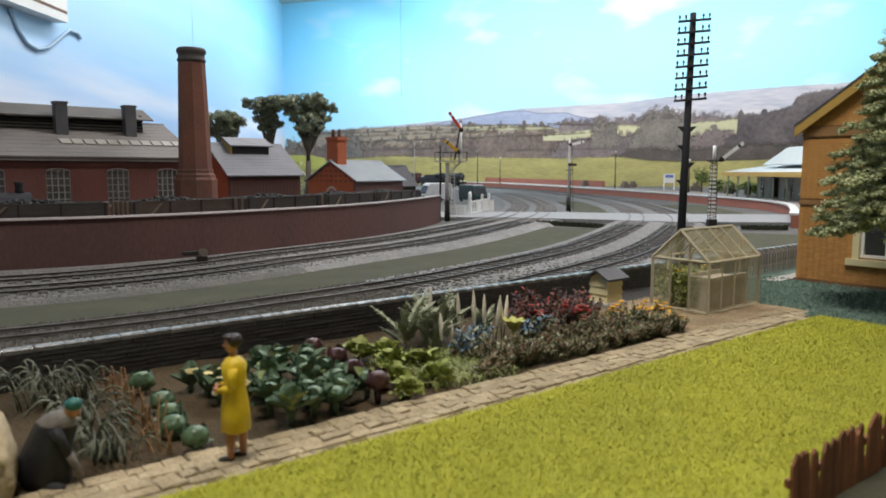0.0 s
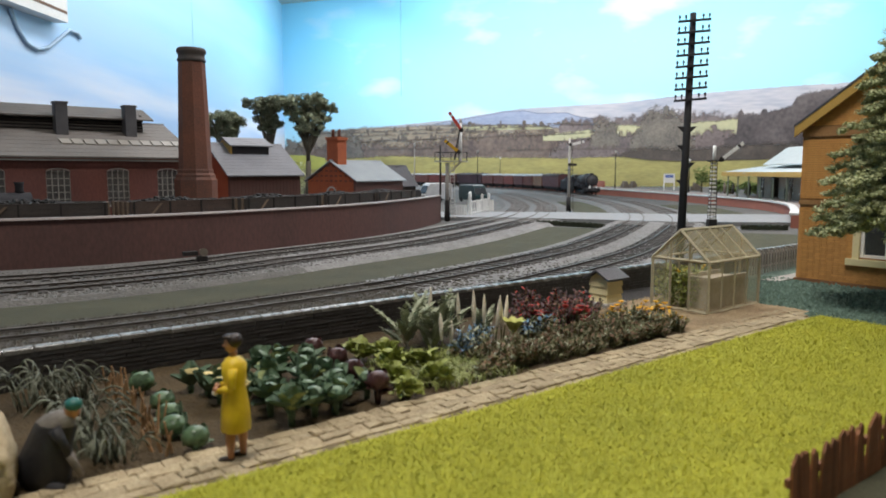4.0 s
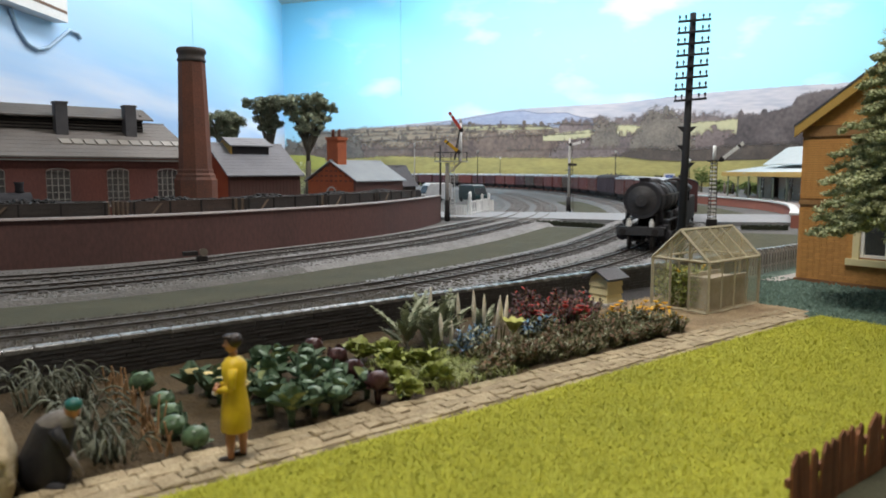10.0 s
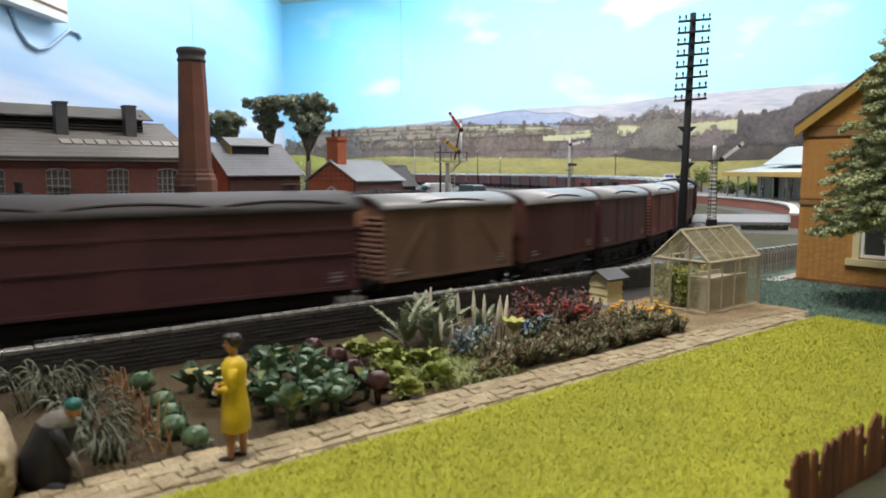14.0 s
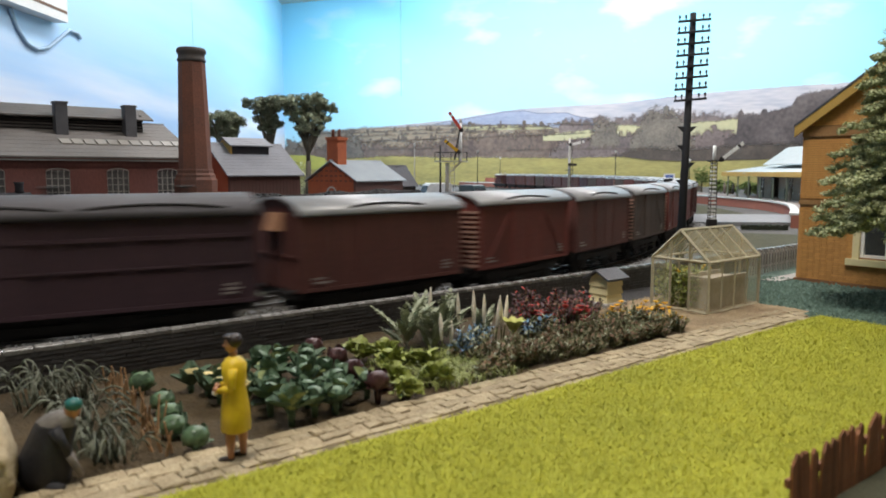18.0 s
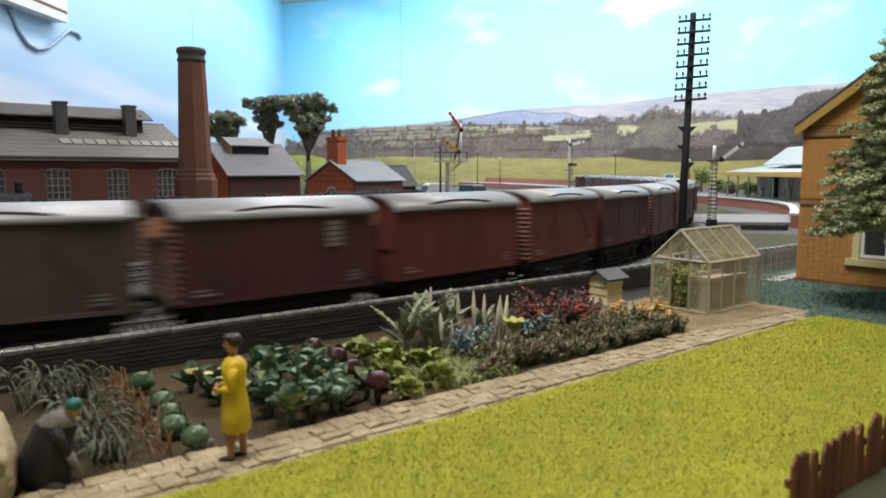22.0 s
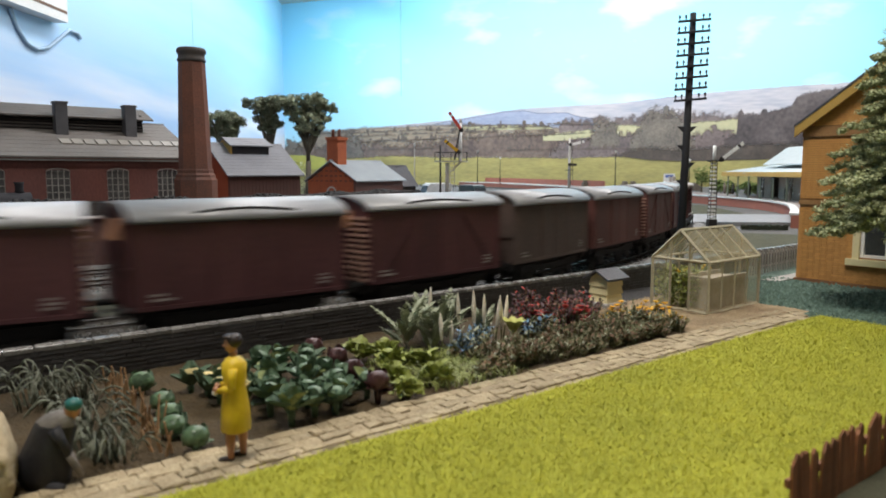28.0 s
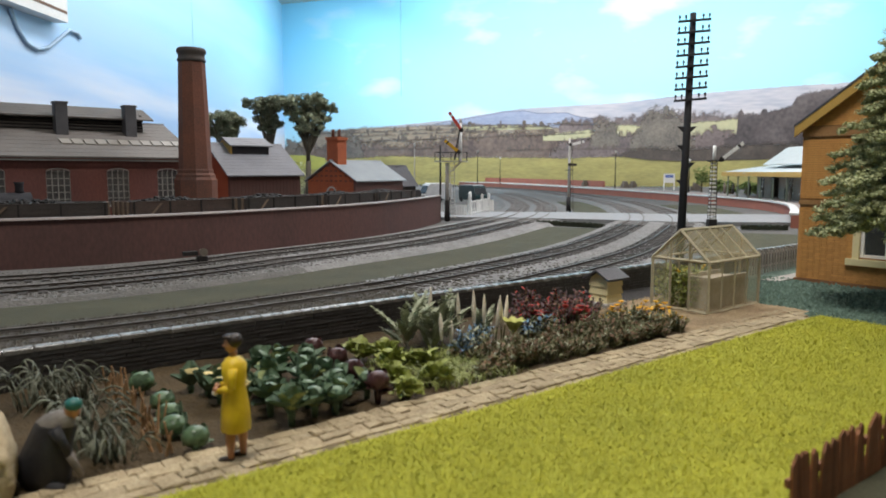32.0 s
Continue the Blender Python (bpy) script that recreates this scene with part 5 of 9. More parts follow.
# engine shed
# it runs on behind the chimney
M["grimy_glass"] = mat("grimy_glass", (0.15, 0.145, 0.145), (0.07, 0.07, 0.075), rough=0.25, scale=1.2, bump=0, spec=0.6)
M["grimy_roof_pane"] = mat("grimy_roof_pane", (0.32, 0.3, 0.26), (0.2, 0.185, 0.165), rough=0.5, scale=1.0, bump=0)
M["bar_grey"] = mat("dull_window_bars", (0.4, 0.385, 0.36), rough=0.6, bump=0)
holes = [(x - 0.75, x + 0.75, 2.0, 4.35) for x in (-27.9, -24, -20.1, -16.2, -12.3, -8.4, -4.5, -0.95)]
shed = gable_house("engine_shed", -20 - 30 * math.cos(radians(42.3)), 54 - 30 * math.sin(radians(42.3)), 42.3, 31.0, 13, 5.45, 8.1, M["shed_brick"], M["slate"],
                   "long dark red brick engine shed with slate roof", [(a + 30, b + 30, c, d) for a, b, c, d in holes], over=0.4)
for a, b, c, d in holes:
    barred_window(shed, a + 30, b + 30, 0, c, d, 4, 5, M["bar_grey"])
    bm = nb()
    for k in range(7):
        t0, t1 = math.pi * k / 7, math.pi * (k + 1) / 7
        m = (a + b) / 2 + 30
        hexa(bm, [(m - 0.8 * math.cos(t0), -0.03, d - 0.08 + 0.22 * math.sin(t0)), (m - 0.8 * math.cos(t1), -0.03, d - 0.08 + 0.22 * math.sin(t1)),
                  (m - 0.8 * math.cos(t1), 0.06, d - 0.08 + 0.22 * math.sin(t1)), (m - 0.8 * math.cos(t0), 0.06, d - 0.08 + 0.22 * math.sin(t0)),
                  (m - 0.95 * math.cos(t0), -0.03, d - 0.05 + 0.42 * math.sin(t0)), (m - 0.95 * math.cos(t1), -0.03, d - 0.05 + 0.42 * math.sin(t1)),
                  (m - 0.95 * math.cos(t1), 0.06, d - 0.05 + 0.42 * math.sin(t1)), (m - 0.95 * math.cos(t0), 0.06, d - 0.05 + 0.42 * math.sin(t0))])
    part("window_arch", bm, M["shed_brick"], shed)
    arc = [(m - 0.75 * math.cos(math.pi * k / 10), d - 0.03 + 0.24 * math.sin(math.pi * k / 10)) for k in range(11)]
    bm = nb()
    extrude(bm, arc, "y", -0.015, 0.02)
    head = part("window_head", bm, M["grimy_glass"], shed, "arched glass window head")
    bm = nb()
    for (x0, z0), (x1, z1) in zip(arc, arc[1:]):
        hexa(bm, [(x0, -0.035, z0 - 0.035), (x1, -0.035, z1 - 0.035), (x1, 0.0, z1 - 0.035), (x0, 0.0, z0 - 0.035), (x0, -0.035, z0 + 0.035), (x1, -0.035, z1 + 0.035), (x1, 0.0, z1 + 0.035), (x0, 0.0, z0 + 0.035)])
    for x, top in ((m - 0.375, 0.17), (m, 0.24), (m + 0.375, 0.17)):
        box(bm, x - 0.03, x + 0.03, -0.03, 0.0, d - 0.03, d - 0.03 + top)
    part("head_frame", bm, M["bar_grey"], head)
# raised ridge monitor with louvres
bm = nb()
box(bm, 2, 29.0, 4.6, 4.75, 6.9, 8.3)
box(bm, 2, 29.0, 8.25, 8.4, 6.9, 8.3)
box(bm, 28.85, 29.0, 4.75, 8.25, 6.9, 8.75)
box(bm, 2, 2.15, 4.75, 8.25, 6.9, 8.75)
part("louvre_monitor", bm, M["louvre"], shed, "dark louvred roof monitor")
bm = nb()
for k in range(6):
    hexa(bm, [(2, 4.45, 7.3 + k * 0.23), (29.0, 4.45, 7.3 + k * 0.23), (29.0, 4.6, 7.42 + k * 0.23), (2, 4.6, 7.42 + k * 0.23),
              (2, 4.45, 7.34 + k * 0.23), (29.0, 4.45, 7.34 + k * 0.23), (29.0, 4.6, 7.46 + k * 0.23), (2, 4.6, 7.46 + k * 0.23)])
tagged(part("louvre_slats", bm, M["grey_boards"], shed), kind="stuff")
roof_slope("monitor_roof", shed, 1.7, 29.7, 4.1, 8.3, 6.5, 9.25, M["slate"], 5)
roof_slope("monitor_roof", shed, 1.7, 29.7, 8.9, 8.3, 6.5, 9.25, M["slate"], 5)
vent = None
for x in (9, 14, 18.4, 22.95, 27.8):
    if vent is None:
        bm = nb()
        box(bm, -0.42, 0.42, -0.42, 0.42, 6.9, 9.35, 0, 0.03)
        box(bm, -0.47, 0.47, -0.47, 0.47, 9.27, 9.42, 0, 0.03)
        vent = part("smoke_vent", bm, M["dark_slate"], shed, "dark square smoke vent")
        vent.matrix_basis = pose(x * U, 4.0 * U, 0)
    else:
        tagged(share(vent, x, 4.0, 0), "dark square smoke vent")
light = None
for k in range(11):
    x = 22.4 + k * 0.8
    if light is None:
        bm = nb()
        hexa(bm, [(0, 1.75, 6.22), (0.66, 1.75, 6.22), (0.66, 2.6, 6.57), (0, 2.6, 6.57), (0, 1.75, 6.3), (0.66, 1.75, 6.3), (0.66, 2.6, 6.65), (0, 2.6, 6.65)])
        light = part("rooflight", bm, M["grimy_roof_pane"], shed, "pale rooflight pane")
        light.matrix_basis = pose(x * U, 0, 0.06 * U)
    else:
        share(light, x, 0, 0.06)
bm = nb()
box(bm, -0.4, 30.4, -0.5, -0.38, 5.08, 5.2)
part("gutter", bm, M["slate"], shed)

# boiler-house chimney
stack = thing("factory_chimney", -18.1, 52, 0.15, 20, "tall tapering weathered red brick chimney", "chimney")
bm = nb()
lathe(bm, [(1.5, -0.4), (1.5, 3.6), (1.38, 3.8), (1.38, 3.95), (1.25, 4.1), (1.25, 4.3), (1.2, 4.4)], n=8, smooth=False)
part("plinth", bm, M["chimney_brick"], stack)
bm = nb()
lathe(bm, [(1.17, 4.4), (0.93, 12.0)], n=8, smooth=False)
part("shaft", bm, M["chimney_brick"], stack)
bm = nb()
lathe(bm, [(0.92, 12.0), (1.0, 12.08), (1.0, 12.2), (0.92, 12.28), (0.92, 12.55), (1.02, 12.65), (1.02, 12.86), (0.94, 12.98), (0.7, 12.98), (0.7, 12.5)], n=16)
part("corbelled_cap", bm, M["grey_boards"], stack, "dark corbelled chimney cap")

# louvred boiler house
hall = gable_house("boiler_house", -17.15, 57, 42.3, 6.5, 7.2, 4.15, 6.6, M["orange_brick"], M["blue_slate"], "red brick boiler house with a yellow-ended roof lantern",
                   front=M["brown_boards"])
bm = nb()
for k in range(20):
    box(bm, 0.05 + k * 0.32, 0.09 + k * 0.32, -0.03, 0, 0, 4.1)
tagged(part("board_joints", bm, M["brown_boards"], hall), kind="stuff")
bm = nb()
extrude(bm, [(2.3, 5.1), (4.9, 5.1), (4.9, 6.5), (3.6, 7.1), (2.3, 6.5)], "x", 1.25, 1.4)
part("lantern_gable", bm, M["yellow_paint"], hall, "ochre yellow lantern gable")
bm = nb()
box(bm, 1.4, 4.8, 2.3, 2.45, 5.1, 6.5)
box(bm, 1.4, 4.8, 4.75, 4.9, 5.1, 6.5)
box(bm, 4.68, 4.8, 2.45, 4.75, 5.1, 6.4)
part("lantern_louvres", bm, M["louvre"], hall, "dark louvred lantern side")
roof_slope("lantern_roof", hall, 1.15, 5.1, 2.1, 6.45, 3.6, 7.15, M["blue_slate"], 4)
roof_slope("lantern_roof", hall, 1.15, 5.1, 5.1, 6.45, 3.6, 7.15, M["blue_slate"], 4)

# weigh office with brick chimney
hut = gable_house("yard_office", -8.6, 70, 59, 8.2, 6.2, 3.5, 5.35, M["orange_brick"], M["pale_slate"], "small orange brick yard office with slate roof", front=M["brown_boards"])
bm = nb()
box(bm, 0.2, 1.6, 2.4, 3.8, 4.2, 7.75)
box(bm, 0.1, 1.7, 2.3, 3.9, 7.5, 7.8)
stackp = part("chimney", bm, M["orange_brick"], hut)
pot = None
for y in (2.7, 3.5):
    if pot is None:
        bm = nb()
        lathe(bm, [(0.18, 0), (0.14, 0.5), (0.17, 0.6), (0.17, 0.8)], n=10)
        pot = part("chimney_pot", bm, M["chimney_brick"], stackp)
        pot.matrix_basis = pose(0.85 * U, y * U, 7.78 * U)
    else:
        share(pot, 0.85, y, 7.78, parent=stackp)
bm = nb()
for z, n in ((3.4, 9), (3.9, 7), (4.4, 5), (4.9, 2)):
    for k in range(n):
        y = 3.1 + (k - (n - 1) / 2) * 0.62
        box(bm, -0.06, 0.0, y - 0.14, y + 0.14, z - 0.07, z + 0.07)
tagged(part("dentil_bricks", bm, M["chimney_brick"], hut), kind="stuff")
bm = nb()
for k in range(6):
    t0, t1 = math.pi * k / 6, math.pi * (k + 1) / 6
    hexa(bm, [(-0.05, 3.1 - 0.5 * math.cos(t0), 2.2 + 0.5 * math.sin(t0)), (-0.05, 3.1 - 0.5 * math.cos(t1), 2.2 + 0.5 * math.sin(t1)),
              (0.02, 3.1 - 0.5 * math.cos(t1), 2.2 + 0.5 * math.sin(t1)), (0.02, 3.1 - 0.5 * math.cos(t0), 2.2 + 0.5 * math.sin(t0)),
              (-0.05, 3.1 - 0.66 * math.cos(t0), 2.2 + 0.66 * math.sin(t0)), (-0.05, 3.1 - 0.66 * math.cos(t1), 2.2 + 0.66 * math.sin(t1)),
              (0.02, 3.1 - 0.66 * math.cos(t1), 2.2 + 0.66 * math.sin(t1)), (0.02, 3.1 - 0.66 * math.cos(t0), 2.2 + 0.66 * math.sin(t0))])
part("window_arch", bm, M["concrete"], hut)
bm = nb()
box(bm, -0.03, 0.02, 2.62, 3.58, 1.0, 2.3)
part("window", bm, M["glass_dark"], hut)
gable_house("coal_hut", -7.5, 92, 40, 5, 5, 2.6, 5.0, M["grey_boards"], M["dark_slate"], "small dark boarded hut with steep slate roof")

# station building with canopy
M["zinc"] = mat("pale_zinc_sheet", (0.56, 0.62, 0.62), (0.45, 0.5, 0.51), rough=0.7, bump=0.05)
M["station_stone"] = mat("grey_station_stone", (0.46, 0.41, 0.35), (0.28, 0.25, 0.21), rough=0.9, scale=0.8)
M["sage_paint"] = mat("sage_green_paint", (0.3, 0.35, 0.28), rough=0.6, bump=0)
stn = thing("station_building", 40.2, 99, 0.86, -93.4, "stone station building with a pale canopy roof over the platform", "station building")
bm = nb()
sh = [(x, x + 1.5, 0.9, 2.6) for x in (1.5, 10.5, 14, 20)] + [(5.2, 7.8, 0, 2.7), (17.2, 18.6, 0, 2.4)]
wall_open(bm, 0.5, 26, 3.4, 3.8, 0, 3.7, sh)
box(bm, 0.5, 26, 8.2, 8.6, 0, 3.7)
box(bm, 0.5, 0.9, 3.8, 8.2, 0, 3.7)
box(bm, 25.6, 26, 3.8, 8.2, 0, 3.7)
part("wall", bm, M["station_stone"], stn)
for x0, x1, z0, z1 in sh[:4]:
    barred_window(stn, x0, x1, 3.4, z0, z1, 2, 3, M["white"])
bm = nb()
box(bm, 5.2, 7.8, 4.4, 4.5, 0, 2.7)
part("doorway", bm, M["chimney_brick"], stn, "warm brown doorway recess")
bm = nb()
hexa(bm, [(-4, 0.1, 3.3), (27, 0.1, 3.3), (27, 8.9, 4.55), (-4, 8.9, 4.55), (-4, 0.1, 3.42), (27, 0.1, 3.42), (27, 8.9, 4.67), (-4, 8.9, 4.67)])
part("canopy_roof", bm, M["zinc"], stn, "pale blue-grey sheet canopy roof")
bm = nb()
box(bm, -4, 27, 0.0, 0.1, 2.85, 3.42)
box(bm, -4.1, -4, 0.0, 8.0, 2.85, 3.42)
part("canopy_fascia", bm, M["yellow_paint"], stn, "ochre yellow canopy fascia")
postm = None
for k in range(8):
    x = -3 + k * 4
    if postm is None:
        bm = nb()
        rod(bm, (0, 0.6, 0), (0, 0.6, 3.3), 0.12, 0.09, n=8)
        postm = part("canopy_post", bm, M["sage_paint"], stn)
        postm.matrix_basis = pose(x * U, 0, 0)
    else:
        share(postm, x)
roof_slope("upper_roof", stn, 3.2, 26.4, 3.0, 4.3, 6.2, 6.6, M["zinc"], 5)
roof_slope("upper_roof", stn, 3.2, 26.4, 9.4, 4.3, 6.2, 6.6, M["zinc"], 5)
bm = nb()
box(bm, 14, 14.9, 6.6, 7.6, 5.6, 7.9)
part("chimney_stack", bm, M["dark_slate"], stn)

# brick villa beside the garden
hx, hy = gp(26.0, 12.08)
villa = thing("brick_house", hx, hy, GZ - 0.1, GDEG, "ochre brick house with cream window and yellow bargeboards", "house")
HW, HE, HR = 6.8, 5.75, 8.2
bm = nb()
M["plinth_brown"] = mat("brown_plinth_brick", (0.3, 0.15, 0.07), (0.2, 0.1, 0.05), rough=0.85, scale=2)
win = (-3.75, -2.1, 1.15, 2.6)
for ya, yb in ((-HW, win[0]), (win[0], win[1]), (win[1], 0)):
    if ya == win[0]:
        box(bm, 0.03, 0.3, ya, yb, -0.3, win[2])
        box(bm, 0.03, 0.3, ya, yb, win[3], HE)
    else:
        box(bm, 0.03, 0.3, ya, yb, -0.3, HE)
extrude(bm, [(-HW, HE), (0, HE), (-HW / 2, HR)], "x", 0.03, 0.3)
gable = part("gable_wall", bm, M["mortar"], villa)
bm = nb()
box(bm, 0.3, 9, -0.3, 0, -0.3, HE)
part("side_wall", bm, M["house_brick"], villa)
bm = nb()
box(bm, 0.3, 9, -HW, -HW + 0.3, -0.3, HE)
part("side_wall", bm, M["house_brick"], villa)
bm = nb()
box(bm, 8.7, 9, -HW + 0.3, -0.3, -0.3, HE)
extrude(bm, [(-HW, HE), (0, HE), (-HW / 2, HR)], "x", 8.7, 9)
part("gable_wall", bm, M["house_brick"], villa)
pitch = (HR - HE) / (HW / 2)
for sgn, y0 in ((1, 0.0), (-1, -HW)):
    tagged(roof_slope("roof_slope", villa, -0.3, 9.4, y0 + sgn * 0.22, HE - 0.22 * pitch + 0.05, -HW / 2, HR + 0.05, M["dark_slate"], 14, 0.08), "dark slate roof slope")
    bm = nb()
    ye, ze = y0 + sgn * 0.2, HE - 0.2 * pitch
    hexa(bm, [(-0.28, ye, ze - 0.3), (-0.18, ye, ze - 0.3), (-0.18, -HW / 2, HR - 0.3), (-0.28, -HW / 2, HR - 0.3),
              (-0.28, ye, ze + 0.05), (-0.18, ye, ze + 0.05), (-0.18, -HW / 2, HR + 0.05), (-0.28, -HW / 2, HR + 0.05)])
    bmesh.ops.recalc_face_normals(bm, faces=bm.faces[:])
    part("bargeboard", bm, M["yellow_paint"], villa, "ochre yellow bargeboard")
bm = nb()
box(bm, 0.16, 0.2, win[0], win[1], win[2], win[3])
pane = part("window", bm, M["glass_dark"], villa, "dark window pane")
bm = nb()
for y in (win[0], (win[0] + win[1]) / 2 - 0.04, win[1] - 0.1):
    box(bm, 0.06, 0.16, y, y + 0.1, win[2], win[3])
for z in (win[2], win[3] - 0.1):
    box(bm, 0.07, 0.15, win[0], win[1], z, z + 0.1)
part("window_frame", bm, M["white"], pane)
bm = nb()
box(bm, -0.06, 0.1, win[1], win[1] + 0.22, win[2] - 0.05, win[3])
box(bm, -0.06, 0.1, win[0] - 0.22, win[0], win[2] - 0.05, win[3])
box(bm, -0.14, 0.1, win[0] - 0.4, win[1] + 0.4, win[2] - 0.27, win[2] - 0.05)
part("window_surround", bm, M["cream"], pane, "cream painted window surround and sill")
bm = nb()
box(bm, 0.2, 0.22, win[1] - 0.5, win[1] - 0.1, win[2], win[3])
part("curtain", bm, M["concrete"], pane)
bm = nb()
box(bm, -0.06, 0.05, -HW, 0.06, -0.3, 0.22)
part("plinth", bm, M["plinth_brown"], villa, "brown brick plinth")
bm = nb()
box(bm, -0.03, 0.05, -HW, 0.02, HE - 0.45, HE - 0.1)
box(bm, -0.03, 0.05, -HW, 0.02, 2.9, 3.05)
part("string_course", bm, M["mortar"], villa, "plain ochre string course")

# greenhouse
gx, gy = gp(17.9, 12.55)
gh = thing("greenhouse", gx, gy, GZ, GDEG, "dusty glazed timber greenhouse on bare earth", "greenhouse")
GL, GW, GE, GR = 2.75, 1.85, 1.45, 2.3


def glass_material(name, col, alpha):
    m = bpy.data.materials.new(name)
    m.use_nodes = True
    b = m.node_tree.nodes["Principled BSDF"]
    tex, tc = m.node_tree.nodes.new("ShaderNodeTexNoise"), m.node_tree.nodes.new("ShaderNodeTexCoord")
    tex.inputs["Scale"].default_value = 2.5 / U
    rng = m.node_tree.nodes.new("ShaderNodeMapRange")
    rng.inputs["To Min"].default_value, rng.inputs["To Max"].default_value = alpha * 0.6, alpha * 1.4
    m.node_tree.links.new(tc.outputs["Object"], tex.inputs["Vector"])
    m.node_tree.links.new(tex.outputs["Fac"], rng.inputs["Value"])
    m.node_tree.links.new(rng.outputs[0], b.inputs["Alpha"])
    b.inputs["Base Color"].default_value = (*col, 1)
    b.inputs["Roughness"].default_value = 0.22
    return m


M["dusty_glass"] = glass_material("dusty_glass", (0.55, 0.52, 0.36), 0.25)
M["roof_glass"] = glass_material("dirty_roof_glass", (0.28, 0.25, 0.15), 0.62)
M["frame_timber"] = mat("bleached_timber", (0.44, 0.4, 0.28), (0.3, 0.265, 0.18), rough=0.6)
t = 0.055


def bar(a, b, w=0.035, name="glazing_bar"):
    bm = nb()
    rod(bm, a, b, w, n=4)
    part(name, bm, M["frame_timber"], gh)


for x in (0, GL):
    for y in (0, -GW):
        bar((x, y, -0.04), (x, y, GE), 0.05, "corner_post")
    bar((x, 0, GE), (x, -GW / 2, GR), 0.05, "rafter")
    bar((x, -GW, GE), (x, -GW / 2, GR), 0.05, "rafter")
    bar((x, 0, GE), (x, -GW, GE), 0.045, "tie_beam")
    for y in (-GW / 3, -2 * GW / 3):
        bar((x, y, -0.03), (x, y, GE + (GR - GE) * 0.66), 0.04)
    bar((x, 0, 0.0), (x, -GW, 0.0), 0.05, "sill")
for y in (0, -GW):
    bar((0, y, GE), (GL, y, GE), 0.045, "eaves_beam")
    bar((0, y, 0.0), (GL, y, 0.0), 0.05, "sill")
    for k in (1, 2, 3):
        bar((GL * k / 4, y, -0.03), (GL * k / 4, y, GE), 0.028)
        bar((GL * k / 4, y, GE), (GL * k / 4, -GW / 2, GR), 0.028)
bar((0, -GW / 2, GR), (GL, -GW / 2, GR), 0.05, "ridge_beam")
for y, nrm in ((0, 1), (-GW, -1)):
    for k in range(4):
        x0, x1 = GL * k / 4 + 0.04, GL * (k + 1) / 4 - 0.04
        bm = nb()
        quad(bm, (x0, y, 0.05), (x1, y, 0.05), (x1, y, GE - 0.05), (x0, y, GE - 0.05))
        part("pane", bm, M["dusty_glass"], gh).visible_shadow = False
        bm = nb()
        quad(bm, (x0, y + (-0.03 * nrm), GE + 0.03), (x1, y - 0.03 * nrm, GE + 0.03), (x1, -GW / 2 + 0.03 * nrm, GR - 0.02), (x0, -GW / 2 + 0.03 * nrm, GR - 0.02))
        part("roof_pane", bm, M["roof_glass"], gh, "greenish dirty roof glass").visible_shadow = False
for x in (0, GL):
    for k in range(3):
        if x == 0 and k == 1:
            continue
        y0, y1 = -GW * k / 3 - 0.04, -GW * (k + 1) / 3 + 0.04
        bm = nb()
        quad(bm, (x, y0, 0.05), (x, y1, 0.05), (x, y1, GE - 0.05), (x, y0, GE - 0.05))
        part("pane", bm, M["dusty_glass"], gh).visible_shadow = False
    bm = nb()
    f = bm.faces.new([bm.verts.new(p) for p in ((x, -0.1, GE + 0.05), (x, -GW + 0.1, GE + 0.05), (x, -GW / 2, GR - 0.08))])
    part("pane", bm, M["dusty_glass"], gh).visible_shadow = False

M["bench_tan"] = mat("pale_brown_boards", (0.66, 0.58, 0.45), (0.46, 0.39, 0.29), rough=0.8, fine=8)
bx, by = gp(18.35, 11.0)
bm = nb()
box(bm, 0, 2.0, -0.05, 0.85, 0, 0.85)
box(bm, -0.04, 2.04, -0.09, 0.0, 0.85, 0.97)
box(bm, -0.04, 2.04, 0.8, 0.89, 0.85, 0.97)
box(bm, -0.04, 0.05, 0.0, 0.8, 0.85, 0.97)
solo("potting_bench", bm, M["bench_tan"], bx, by, GZ - 0.03, GDEG, "pale brown boxed potting bench inside the greenhouse", "bench")

# beehive
vx, vy = gp(16.75, 13.35)
hive = thing("beehive", vx, vy, GZ - 0.03, GDEG, "cream wooden beehive with a grey felt roof", "beehive")
bm = nb()
box(bm, -0.5, 0.5, -0.42, 0.42, 0.0, 0.16, 0, 0.03)
part("stand", bm, M["concrete"], hive)
lift = None
for k in range(3):
    if lift is None:
        bm = nb()
        hexa(bm, [(-0.38, -0.34, 0), (0.38, -0.34, 0), (0.38, 0.34, 0), (-0.38, 0.34, 0), (-0.34, -0.3, 0.24), (0.34, -0.3, 0.24), (0.34, 0.3, 0.24), (-0.34, 0.3, 0.24)])
        lift = part("hive_lift", bm, M["cream"], hive)
        lift.matrix_basis = pose(0, 0, 0.16 * U)
    else:
        share(lift, 0, 0, 0.16 + k * 0.235)
bm = nb()
extrude(bm, [(-0.33, 0.85), (0.33, 0.85), (0, 1.07)], "x", -0.33, 0.33)
part("gable_ends", bm, M["cream"], hive)
bm = nb()
for s in (-1, 1):
    hexa(bm, [(-0.5, s * 0.48, 0.82), (0.5, s * 0.48, 0.82), (0.5, 0, 1.08), (-0.5, 0, 1.08), (-0.5, s * 0.48, 0.88), (0.5, s * 0.48, 0.88), (0.5, 0, 1.14), (-0.5, 0, 1.14)])
bmesh.ops.recalc_face_normals(bm, faces=bm.faces[:])
part("felt_roof", bm, M["dark_slate"], hive, "dark grey felt roof")


